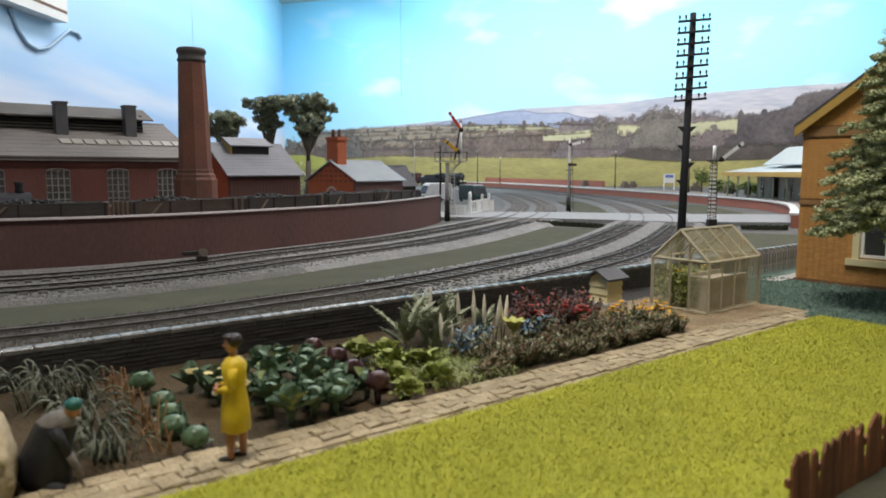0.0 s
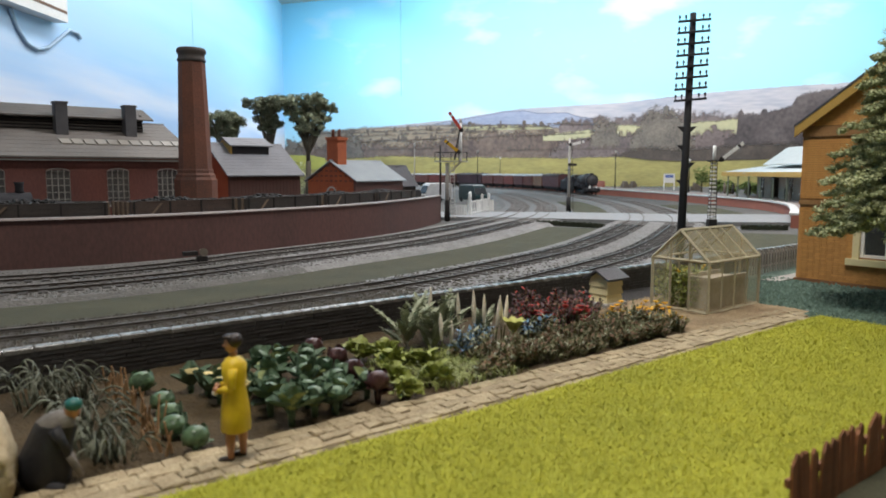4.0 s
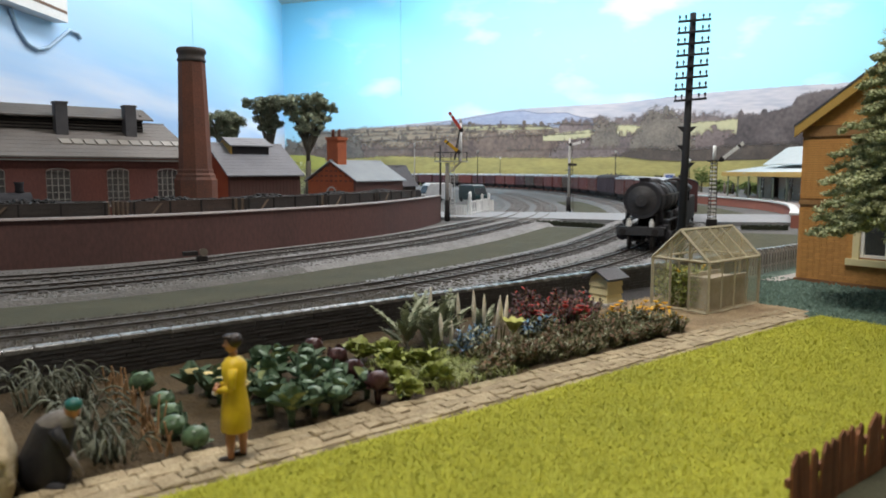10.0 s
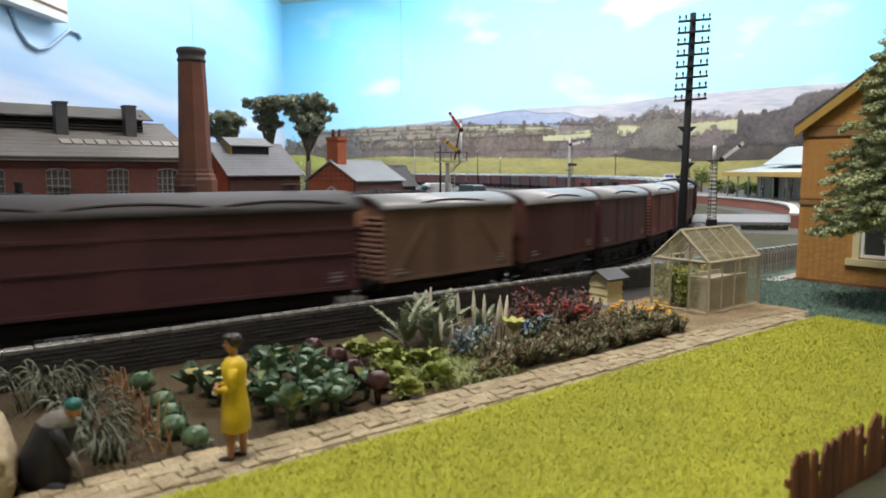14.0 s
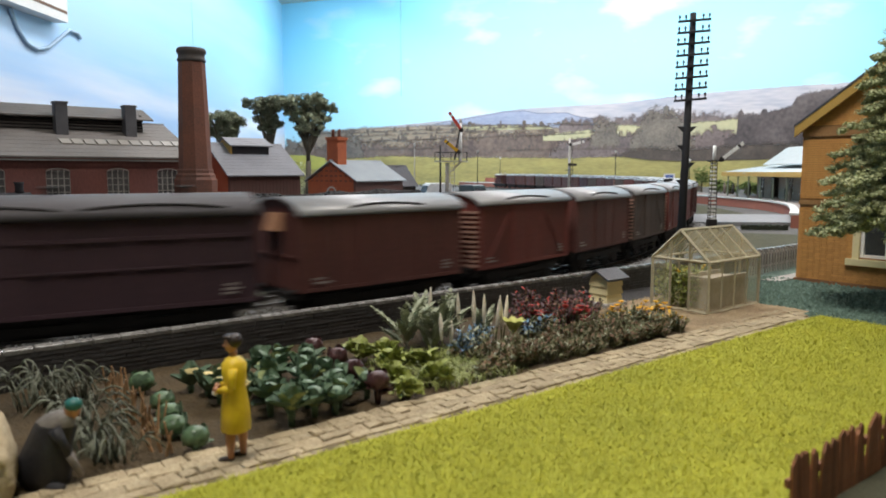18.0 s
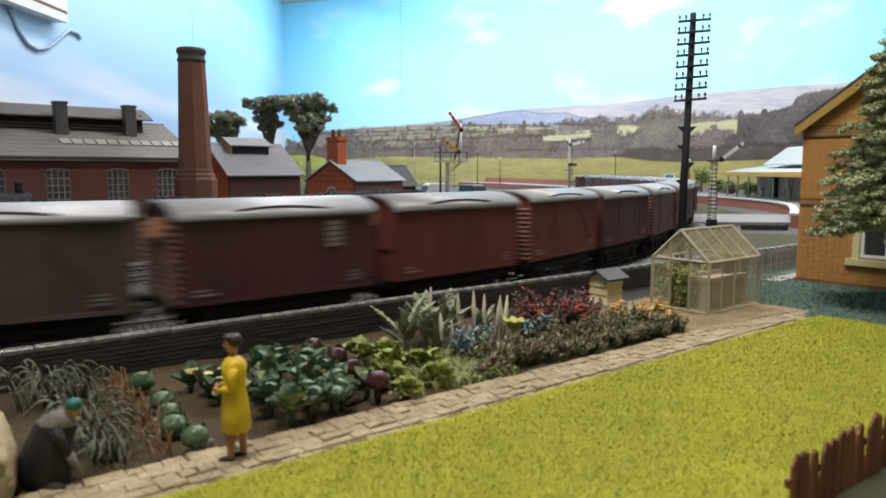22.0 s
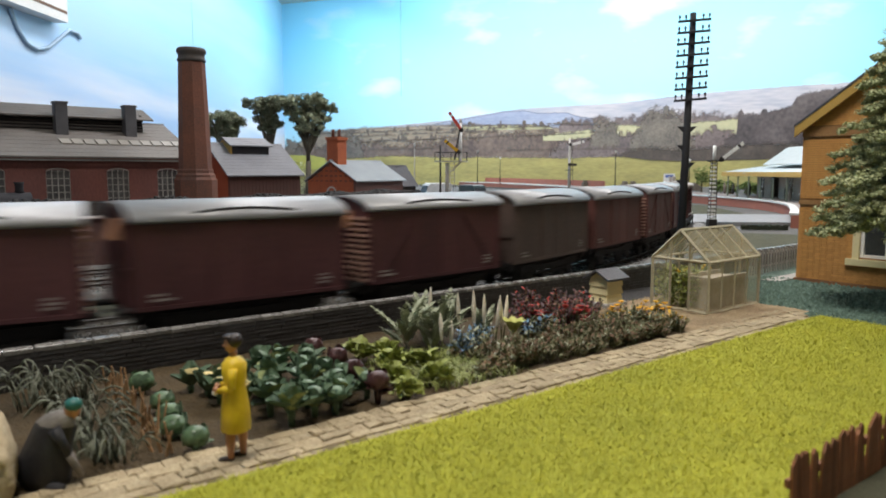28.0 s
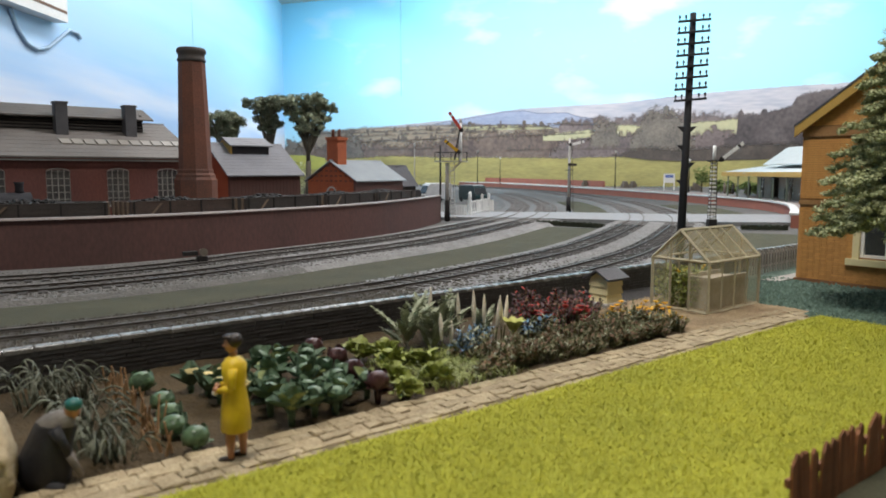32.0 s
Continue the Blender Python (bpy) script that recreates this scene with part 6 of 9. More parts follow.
# ---- signals, poles and yard things ----
def tube(bm, pts, r, n=8):
    """A bent round tube through points that lie in a plane across x."""
    rows = []
    for i, p in enumerate(pts):
        p = Vector(p)
        d = (Vector(pts[min(i + 1, len(pts) - 1)]) - Vector(pts[max(i - 1, 0)])).normalized()
        u, w = Vector((1, 0, 0)), d.cross(Vector((1, 0, 0))).normalized()
        rows.append([bm.verts.new(p + u * r * math.cos(2 * math.pi * k / n) + w * r * math.sin(2 * math.pi * k / n)) for k in range(n)])
    for lo, hi in zip(rows, rows[1:]):
        for k in range(n):
            bm.faces.new((lo[k], lo[(k + 1) % n], hi[(k + 1) % n], hi[k])).smooth = True


def semaphore_arm(parent, x, y, z, length, angle, face, stripe, name="signal_arm", label=""):
    """An arm in the x-z plane, turned up by angle from +x."""
    bm = nb()
    box(bm, -0.25, length, -0.04, 0.0, -0.14, 0.14, 0)
    box(bm, length * 0.72, length * 0.84, -0.045, -0.002, -0.14, 0.14, 1)
    a = part(name, bm, [face, stripe], parent, label)
    a.matrix_basis = pose(x * U, y * U, z * U, 0, -angle, 0)
    bm = nb()
    rod(bm, (-0.3, -0.05, 0), (-0.3, 0.05, 0), 0.2, n=10)
    s = part("spectacle", bm, M["iron"], parent)
    s.matrix_basis = pose(x * U, (y - 0.03) * U, z * U, 0, -angle, 0)


M["hedge_dark"] = mat("dark_hedge", (0.045, 0.052, 0.03), (0.02, 0.024, 0.015), rough=0.95, bump=0.3)
M["arm_red"] = mat("signal_red", (0.6, 0.05, 0.03), rough=0.5, bump=0)
M["arm_yellow"] = mat("signal_yellow", (0.75, 0.42, 0.02), rough=0.5, bump=0)

sig = thing("bracket_signal", 0.4, 67, -0.16, 0, "white bracket signal with red and yellow semaphore arms", "signal")
bm = nb()
rod(bm, (0, 0, 1.8), (0, 0, 5.3), 0.2, 0.17, n=8)
part("main_post", bm, M["concrete"], sig)
bm = nb()
rod(bm, (0, 0, -0.2), (0, 0, 1.8), 0.26, 0.23, n=8)
part("post_base", bm, M["iron"], sig)
bm = nb()
box(bm, -1.2, 1.9, -0.5, 0.5, 5.4, 5.5)
hexa(bm, [(-0.1, -0.06, 4.2), (0.1, -0.06, 4.2), (0.1, 0.06, 4.2), (-0.1, 0.06, 4.2), (1.2, -0.06, 5.4), (1.4, -0.06, 5.4), (1.4, 0.06, 5.4), (1.2, 0.06, 5.4)])
part("bracket_deck", bm, M["concrete"], sig)
bm = nb()
for y in (-0.48, 0.48):
    for x in (-1.15, -0.4, 0.35, 1.1, 1.85):
        rod(bm, (x, y, 5.5), (x, y, 6.3), 0.03, n=4)
    rod(bm, (-1.15, y, 6.3), (1.85, y, 6.3), 0.03, n=4)
part("deck_railing", bm, M["iron"], sig)
bm = nb()
rod(bm, (1.25, 0, 5.5), (1.25, 0, 9.1), 0.14, 0.11, n=8)
lathe(bm, [(0.16, 0), (0.05, 0.25), (0.08, 0.32), (0.01, 0.45)], 1.25, 0, 9.1, n=8)
part("signal_post", bm, M["white"], sig)
bm = nb()
rod(bm, (-0.65, 0, 1.6), (-0.65, 0, 7.0), 0.1, 0.08, n=8)
part("signal_post", bm, M["iron"], sig)
semaphore_arm(sig, 1.15, -0.16, 8.6, 1.7, 125, M["arm_red"], M["white"], label="raised red semaphore arm with white stripe")
semaphore_arm(sig, 0.85, -0.16, 6.5, 1.4, 140, M["arm_yellow"], M["iron"], label="raised yellow distant semaphore arm")
bm = nb()
hexa(bm, [(0.6, -0.1, 5.6), (0.8, -0.1, 5.6), (0.8, 0, 5.6), (0.6, 0, 5.6), (1.1, -0.1, 8.4), (1.2, -0.1, 8.4), (1.2, 0, 8.4), (1.1, 0, 8.4)])
part("operating_rod", bm, M["iron"], sig)
bm = nb()
for x in (0.35, 0.75):
    rod(bm, (x, -0.3, 0.1), (x - 0.1, -0.2, 5.4), 0.03, n=4)
for k in range(16):
    rod(bm, (0.34, -0.3, 0.3 + k * 0.33), (0.74, -0.3, 0.3 + k * 0.33), 0.022, n=4)
part("ladder", bm, M["concrete"], sig)

sig = thing("semaphore_signal", 14.2, 80, -0.3, 0, "white semaphore signal post with a black base", "signal", "semaphore signals")
bm = nb()
rod(bm, (0, 0, 1.8), (0, 0, 8.3), 0.16, 0.11, n=8)
part("post", bm, M["concrete"], sig)
bm = nb()
rod(bm, (0, 0, -0.1), (0, 0, 1.8), 0.3, 0.24, n=8)
part("post_base", bm, M["iron"], sig)
semaphore_arm(sig, 0.35, -0.2, 7.7, 1.25, 12, M["white"], M["iron"], label="white back of a semaphore arm")
semaphore_arm(sig, 0.3, -0.2, 5.4, 0.5, 0, M["iron"], M["iron"], label="small lower semaphore arm")
bm = nb()
box(bm, -0.45, 0.45, -0.4, 0.4, 4.75, 4.82)
part("lamp_stage", bm, M["iron"], sig)
bm = nb()
for x in (0.3, 0.6):
    rod(bm, (x, 0.35, 0), (x * 0.6, 0.2, 7.6), 0.03, n=4)
part("ladder", bm, M["iron"], sig)

sig = thing("lattice_signal", 22.1, 58, -0.3, 0, "white lattice semaphore signal with a raised arm", "signal", "semaphore signals")
bm = nb()
for sx, sy in ((-1, -1), (1, -1), (1, 1), (-1, 1)):
    rod(bm, (sx * 0.24, sy * 0.24, 0.7), (sx * 0.17, sy * 0.17, 5.6), 0.04, n=4)
part("corner_angles", bm, M["iron"], sig)
bm = nb()
for k in range(15):
    z = 0.75 + k * 0.32
    w = 0.24 - 0.07 * (z - 0.7) / 4.9
    for sy in (-w, w):
        box(bm, -w, w, sy - 0.02, sy + 0.02, z, z + 0.14)
    for sx in (-w, w):
        box(bm, sx - 0.02, sx + 0.02, -w, w, z, z + 0.14)
tagged(part("lattice", bm, M["white"], sig), kind="stuff")
bm = nb()
rod(bm, (0, 0, 5.5), (0, 0, 6.75), 0.15, n=8)
part("post_top", bm, M["white"], sig)
bm = nb()
box(bm, -0.34, 0.34, -0.34, 0.34, -0.1, 0.75, 0, 0.04)
box(bm, -0.42, 0.42, -0.42, 0.42, 5.45, 5.55)
part("base", bm, M["iron"], sig)
semaphore_arm(sig, 0.75, -0.2, 5.8, 1.9, 38, M["white"], M["iron"], label="white back of a raised semaphore arm")

# telegraph pole behind the garden wall
pole = thing("telegraph_pole", 9.09, 27, -0.4, 0, "tall black telegraph pole with eight insulator arms", "telegraph pole")
bm = nb()
rod(bm, (0, 0, 0), (0.2, 0, 10.62), 0.17, 0.11, n=10)
part("shaft", bm, M["black"], pole)
armset = None
for k in range(8):
    z = 10.28 - k * 0.412
    if armset is None:
        bm = nb()
        hexa(bm, [(-0.6, -0.05, -0.05), (0.6, -0.05, 0.05), (0.6, 0.05, 0.05), (-0.6, 0.05, -0.05), (-0.6, -0.05, 0.03), (0.6, -0.05, 0.13), (0.6, 0.05, 0.13), (-0.6, 0.05, 0.03)])
        armset = part("cross_arm", bm, M["black"], pole)
        armset.matrix_basis = pose(0.02 * z * U, -0.15 * U, z * U)
        cap = None
        for x in (-0.55, -0.32, 0.32, 0.55):
            if cap is None:
                bm = nb()
                rod(bm, (0, 0, 0), (0, 0, 0.1), 0.02, n=4)
                lathe(bm, [(0.03, 0.08), (0.042, 0.1), (0.04, 0.17), (0.02, 0.2)], n=8)
                cap = part("insulator", bm, M["black"], armset)
                cap.matrix_basis = pose(x * U, 0, (0.07 + x * 0.083) * U)
            else:
                share(cap, x, 0, 0.07 + x * 0.083, parent=armset)
    else:
        o = share(armset, 0.02 * z, -0.15, z)
        for x in (-0.55, -0.32, 0.32, 0.55):
            share(cap, x, 0, 0.07 + x * 0.083, parent=o)
step = None
for k, z in enumerate((6.4, 5.7, 5.05, 4.4)):
    for sgn in ((-1, 1) if k == 0 else ((-1,) if k % 2 else (1,))):
        if step is None:
            bm = nb()
            hexa(bm, [(0.1, -0.03, -0.16), (0.14, -0.03, -0.16), (0.14, 0.03, -0.16), (0.1, 0.03, -0.16), (0.14, -0.03, 0.06), (0.36, -0.03, 0.06), (0.36, 0.03, 0.06), (0.14, 0.03, 0.06)])
            step = part("pole_step", bm, M["black"], pole)
            step.matrix_basis = pose(0.12 * U, 0, z * U, 0, 0, 0 if sgn > 0 else 180)
        else:
            share(step, 0.12, 0, z, 0 if sgn > 0 else 180)

# level crossing gate and pale fence
gate = thing("crossing_gate", 2.75, 72.2, -0.35, 73, "white painted lattice level crossing gate standing open", "gate")
bm = nb()
box(bm, -0.16, 0.16, -0.16, 0.16, 0, 2.35, 0, 0.04)
lathe(bm, [(0.16, 0), (0.2, 0.1), (0.1, 0.3)], 0, 0, 2.35, n=8)
part("gate_post", bm, M["white"], gate)
for x in (5.2, 8.4):
    bm = nb()
    box(bm, x - 0.13, x + 0.13, -0.13, 0.13, 0, 2.25, 0, 0.04)
    part("gate_post", bm, M["white"], gate)
bm = nb()
for z in (0.35, 1.55):
    box(bm, 0.16, 8.3, -0.05, 0.05, z, z + 0.14)
for k in range(9):
    x = 0.4 + k * 0.95
    for d in (0.85, -0.85):
        xa, xb = (x, x + d) if d > 0 else (x + 0.85, x)
        hexa(bm, [(xa - 0.05, -0.03, 0.45), (xa + 0.05, -0.03, 0.45), (xa + 0.05, 0.03, 0.45), (xa - 0.05, 0.03, 0.45), (xb - 0.05, -0.03, 1.6), (xb + 0.05, -0.03, 1.6), (xb + 0.05, 0.03, 1.6), (xb - 0.05, 0.03, 1.6)])
part("gate_lattice", bm, M["white"], gate)
fence = thing("white_fence", 2.4, 71.4, -0.35, 160, "low white board fence beside the crossing", "fence")
board = None
for k in range(9):
    if board is None:
        bm = nb()
        box(bm, 0, 0.24, -0.04, 0.04, 0, 1.3)
        board = part("board", bm, M["white"], fence)
        board.matrix_basis = pose(0, 0, 0)
    else:
        share(board, k * 0.27)
fence = thing("white_fence", 4.0, 83.5, -0.35, 30, "low white board fence beside the crossing", "fence")
for k in range(9):
    share(board, k * 0.27, parent=fence)


# vehicles in the goods yard
def road_vehicle(x, y, rz, length, width, height, body, roof, label):
    v = thing("parked_van", x, y, -0.3, rz, label, "van", "parked yard vehicles")
    bm = nb()
    prof = [(-length / 2, 0.35), (length / 2, 0.35), (length / 2, 1.0), (length / 2 - 0.25, 1.15), (length / 2 - 0.75, height - 0.25), (length / 2 - 1.0, height), (-length / 2 + 0.2, height), (-length / 2, height - 0.2)]
    extrude(bm, prof, "y", -width / 2, width / 2)
    part("body", bm, body, v)
    bm = nb()
    extrude(bm, [(-length / 2 + 0.1, height), (length / 2 - 1.1, height), (length / 2 - 1.3, height + 0.12), (-length / 2 + 0.3, height + 0.12)], "y", -width / 2 + 0.1, width / 2 - 0.1)
    part("roof", bm, roof, v)
    bm = nb()
    hexa(bm, [(length / 2 - 0.24, -width / 2 + 0.15, 1.2), (length / 2 - 0.24, width / 2 - 0.15, 1.2), (length / 2 - 0.7, width / 2 - 0.15, height - 0.3), (length / 2 - 0.7, -width / 2 + 0.15, height - 0.3),
              (length / 2 - 0.18, -width / 2 + 0.15, 1.2), (length / 2 - 0.18, width / 2 - 0.15, 1.2), (length / 2 - 0.64, width / 2 - 0.15, height - 0.3), (length / 2 - 0.64, -width / 2 + 0.15, height - 0.3)])
    part("windscreen", bm, M["glass_dark"], v)
    w = None
    for px in (-length / 2 + 0.8, length / 2 - 0.8):
        for py in (-width / 2, width / 2):
            if w is None:
                bm = nb()
                rod(bm, (0, -0.1, 0), (0, 0.1, 0), 0.36, n=12)
                w = part("wheel", bm, M["black"], v)
                w.matrix_basis = pose(px * U, py * U, 0.36 * U)
            else:
                share(w, px, py, 0.36)
    return v


M["green_paint"] = mat("dark_green_paint", (0.02, 0.045, 0.05), rough=0.35, bump=0)
M["silver_paint"] = mat("silver_grey_paint", (0.42, 0.43, 0.44), rough=0.35, bump=0)
road_vehicle(4.6, 108, -62, 5.2, 2.1, 2.5, M["green_paint"], M["van_roof"], "dark green delivery van with a white roof")
road_vehicle(-1.2, 112, -150, 5.0, 2.1, 2.7, M["silver_paint"], M["white"], "silver grey lorry parked in the yard")
road_vehicle(-5.8, 110, -170, 4.6, 1.8, 1.7, M["iron"], M["dark_roof"], "dark car parked in the yard")

# open wagons loaded with coal behind the yard wall
def coal_wagon(paint, label):
    w = thing("coal_wagon", 0, 0, 0, 0, label, "coal wagon", "coal wagons in the yard")
    h, top = 3.15, 2.72
    side = None
    for rz in (0, 180):
        if side is None:
            bm = nb()
            for k in range(6):
                box(bm, -h, h, -1.25, -1.17, 1.1 + k * 0.27, 1.1 + k * 0.27 + 0.255)
            box(bm, -h, h, -1.27, -1.16, top - 0.03, top + 0.03)
            side = part("plank_side", bm, M[paint], w)
        else:
            share(side, rz=rz)
    end = None
    for rz in (0, 180):
        if end is None:
            bm = nb()
            box(bm, h - 0.08, h, -1.17, 1.17, 1.1, top)
            end = part("end_board", bm, M[paint], w)
            bm = nb()
            for y in (-0.9, -0.3, 0.3, 0.9):
                box(bm, h, h + 0.1, y - 0.07, y + 0.07, 1.1, top)
            stanchion = tagged(part("end_stanchions", bm, M["bench_wood"], end), kind="stuff")
        else:
            share(stanchion, parent=share(end, rz=rz))
    bm = nb()
    box(bm, -h + 0.08, h - 0.08, -1.17, 1.17, 1.1, 1.2)
    part("floor", bm, M[paint], w)
    bm = nb()
    for y in (-1.31, 1.26):
        for x in (-3.05, -1.0, 0.9, 2.96):
            box(bm, x, x + 0.09, y, y + 0.05, 1.1, top)
    tagged(part("strapping", bm, M["iron"], w), kind="stuff")
    bm = nb()
    for y in (-1.32, 1.26):
        hexa(bm, [(-2.95, y, 1.15), (-2.8, y, 1.15), (-2.8, y + 0.06, 1.15), (-2.95, y + 0.06, 1.15), (-1.55, y, top - 0.1), (-1.4, y, top - 0.1), (-1.4, y + 0.06, top - 0.1), (-1.55, y + 0.06, top - 0.1)])
    tagged(part("diagonal_stripe", bm, M["bench_wood"], w, "pale diagonal stripe"), kind="stuff")
    bm = nb()
    heap = random.Random(11)
    for _ in range(420):
        x, y = heap.uniform(-3.0, 3.0), heap.uniform(-1.05, 1.05)
        ball(bm, (x, y, top - 0.12 + 0.28 * (1 - abs(y)) * max(0, math.cos(x * 0.75 + 0.4)) + heap.uniform(-0.08, 0.05)), heap.uniform(0.07, 0.15), 0, 1, (1, 1, 0.8), 0.25)
    box(bm, -3.05, 3.05, -1.15, 1.15, 1.3, top - 0.15)
    part("coal_load", bm, M["coal"], w)
    underframe(w, 2 * h, (-1.6, 1.6))
    return w


M["bench_wood"] = mat("bare_weathered_wood", (0.24, 0.18, 0.13), (0.14, 0.105, 0.08), rough=0.85)
first = coal_wagon("grey_boards", "dark open wooden wagon loaded with coal")
M["wagon_brown"] = mat("dull_brown_planks", (0.13, 0.093, 0.078), (0.08, 0.058, 0.05), rough=0.85)
brown = coal_wagon("wagon_brown", "brown planked open wagon loaded with coal")
bm = nb()
sweep(bm, [(22.2, -0.2), (22.2, -0.02), (22.35, -0.02), (22.35, -0.2)], 372, 470, 2)
sweep(bm, [(23.45, -0.2), (23.45, -0.02), (23.6, -0.02), (23.6, -0.2)], 372, 470, 2)
tagged(part("siding_rails", bm, M["rail"]), "rusty siding rails in the yard", "", "", "structure")
ENDS = [(-30.6, 33.0), (-24.4, 35.6), (-18.0, 38.9), (-13.4, 44.0), (-9.4, 50.0), (-6.3, 56.2), (-3.8, 62.3)]
for k, ((x0, y0), (x1, y1)) in enumerate(zip(ENDS, ENDS[1:])):
    m = pose((x0 + x1) / 2 * U, (y0 + y1) / 2 * U, -0.02 * U, 0, 0, math.degrees(math.atan2(y1 - y0, x1 - x0)))
    if k == 0:
        first.matrix_basis = m
    elif k == 2:
        brown.matrix_basis = m
    else:
        copy_thing(first, m)
tank = thing("shunting_locomotive", -28.3, 43.5, 0.0, 42, "small sooty black tank locomotive outside the shed", "locomotive")
bm = nb()
rod(bm, (-3, 0, 2.3), (2.6, 0, 2.3), 0.75, n=18)
part("boiler", bm, M["black"], tank)
bm = nb()
box(bm, -1.8, 1.8, -1.2, 1.2, 1.3, 2.6, 0, 0.1)
part("side_tanks", bm, M["black"], tank)
bm = nb()
box(bm, -3.6, -1.8, -1.25, 1.25, 1.3, 3.4, 0, 0.08)
part("cab", bm, M["black"], tank)
bm = nb()
lathe(bm, [(0.3, 0), (0.24, 0.2), (0.26, 0.55), (0.32, 0.7)], 2.0, 0, 3.0, n=12)
part("chimney", bm, M["black"], tank)
bm = nb()
box(bm, -3.8, 3.4, -1.2, 1.2, 1.1, 1.3)
box(bm, -3.4, 3.0, -0.6, 0.6, 0.4, 1.1)
part("frames", bm, M["black"], tank)
ws = None
for x in (-2, 0, 2):
    if ws is None:
        ws = part("wheelset", wheel_mesh(0.6), M["iron"], tank)
        ws.matrix_basis = pose(x * U, 0, 0.6 * U)
    else:
        share(ws, x, 0, 0.6)

# ground signal beside the back tracks
x, y, h = -12.0, 34.9, 0
gs = thing("ground_signal", x, y, -0.3, 30, "small weathered ground disc signal beside the track", "ground signal")
bm = nb()
box(bm, -0.25, 0.25, -0.25, 0.25, 0, 0.5, 0, 0.05)
box(bm, -0.9, -0.2, -0.15, 0.15, 0.55, 0.75)
part("case", bm, M["iron"], gs)
bm = nb()
rod(bm, (0.05, -0.25, 0.7), (0.05, -0.3, 0.7), 0.2, n=14)
rod(bm, (0.05, 0.2, 0.7), (0.05, -0.25, 0.7), 0.14, n=10)
part("disc", bm, M["timber"], gs)

# platform things
board = thing("station_board", 43.0, 135, 0.86, -10, "white framed station notice board with blue panel", "notice board")
bm = nb()
for x in (-1.0, 0.85):
    box(bm, x, x + 0.2, -0.1, 0.1, 0, 3.0)
box(bm, -1.0, 1.05, -0.1, 0.1, 2.85, 3.05)
part("frame", bm, M["white"], board)
bm = nb()
box(bm, -0.8, 0.85, -0.12, 0.08, 1.3, 2.85)
part("panel", bm, M["white"], board)
bm = nb()
for k, z in enumerate((2.3, 2.55)):
    box(bm, -0.7, 0.75, -0.14, -0.12, z, z + 0.22)
M["blue_panel"] = mat("blue_enamel", (0.08, 0.16, 0.5), rough=0.4, bump=0)
part("text_bars", bm, M["blue_panel"], board)
lampp = None
for px, py, hgt in ((33.97, 140, 7.0), (16.5, 205, 7), (40.9, 118, 5), (-6, 150, 10), (8, 165, 9)):
    z0 = 0.86 if px > 16 else -0.4
    lampp = thing("lamp_post", px, py, z0, 0, "slim dark lamp post", "lamp post", "platform and yard lamps")
    bm = nb()
    rod(bm, (0, 0, 0), (0, 0, hgt), 0.13, 0.08, n=6)
    part("post", bm, M["iron"] if px != -6 else M["concrete"], lampp)
    bm = nb()
    lathe(bm, [(0.14, 0), (0.3, 0.35), (0.1, 0.55)], 0, 0, hgt, n=8)
    part("lantern", bm, M["concrete"], lampp)
rr = random.Random(21)
for k, (px, py) in enumerate(((43.5, 96), (42.6, 88), (41.2, 80), (44.2, 108), (44.5, 112), (45.0, 104), (41.2, 84))):
    bm = nb()
    lathe(bm, [(0.16, 0), (0.24, 0.4), (0.28, 0.9), (0.3, 1.3), (0.12, 1.45), (0.15, 1.6), (0.1, 1.75), (0.02, 1.78)], n=10, squash=0.7)
    solo("painted_figurine", bm, M["iron"] if k % 2 else M["timber"], px, py, 0.86, rr.uniform(0, 90), "tiny painted figurine standing on the platform", "figurine", "platform figurines")
for px, py, w in ((38.5, 150, 1.6), (40.2, 150, 1.5), (33, 165, 1.2), (44, 128, 1.0), (45.6, 128, 1.4)):
    bm = nb()
    box(bm, -w / 2, w / 2, -0.5, 0.5, 0, 0.9, 0, 0.06)
    box(bm, -w / 3, w / 3, -0.35, 0.35, 0.9, 1.4, 0, 0.06)
    solo("luggage_stack", bm, M["timber"], px, py, 0.86, rr.uniform(0, 60), "stack of brown crates on the platform", "crates", "platform luggage")

# heater box and cable on the side wall
heater = thing("wall_box", -57.98, 95, 25.9, 0, "white electrical box fixed to the side wall", "electrical box")
bm = nb()
hexa(bm, [(0, -20, 0), (2.2, -20, 0), (2.2, 13.2, 0.4), (0, 13.2, 0.4), (0, -20, 9), (2.2, -20, 9), (2.2, 13.2, 9), (0, 13.2, 9)])
part("casing", bm, M["white"], heater)
bm = nb()
box(bm, 2.2, 2.25, -20, 13, 1.6, 2.0)
part("stripe", bm, M["tan_van"], heater)
M["cable_blue"] = mat("pale_blue_cable", (0.4, 0.57, 0.74), rough=0.5, bump=0)
cable = nb()
pts = [(-57.7, 97, 26), (-57.7, 98.5, 23.6), (-57.7, 100.5, 22), (-57.7, 103, 21.6), (-57.7, 106, 22.4), (-57.7, 109, 24.2), (-57.7, 112, 26), (-57.7, 114.5, 26), (-57.7, 115.5, 25.4)]
tube(cable, pts, 0.28)
solo("cable", cable, M["cable_blue"], 0, 0, 0, 0, "loose grey cable hanging on the side wall", "cable")

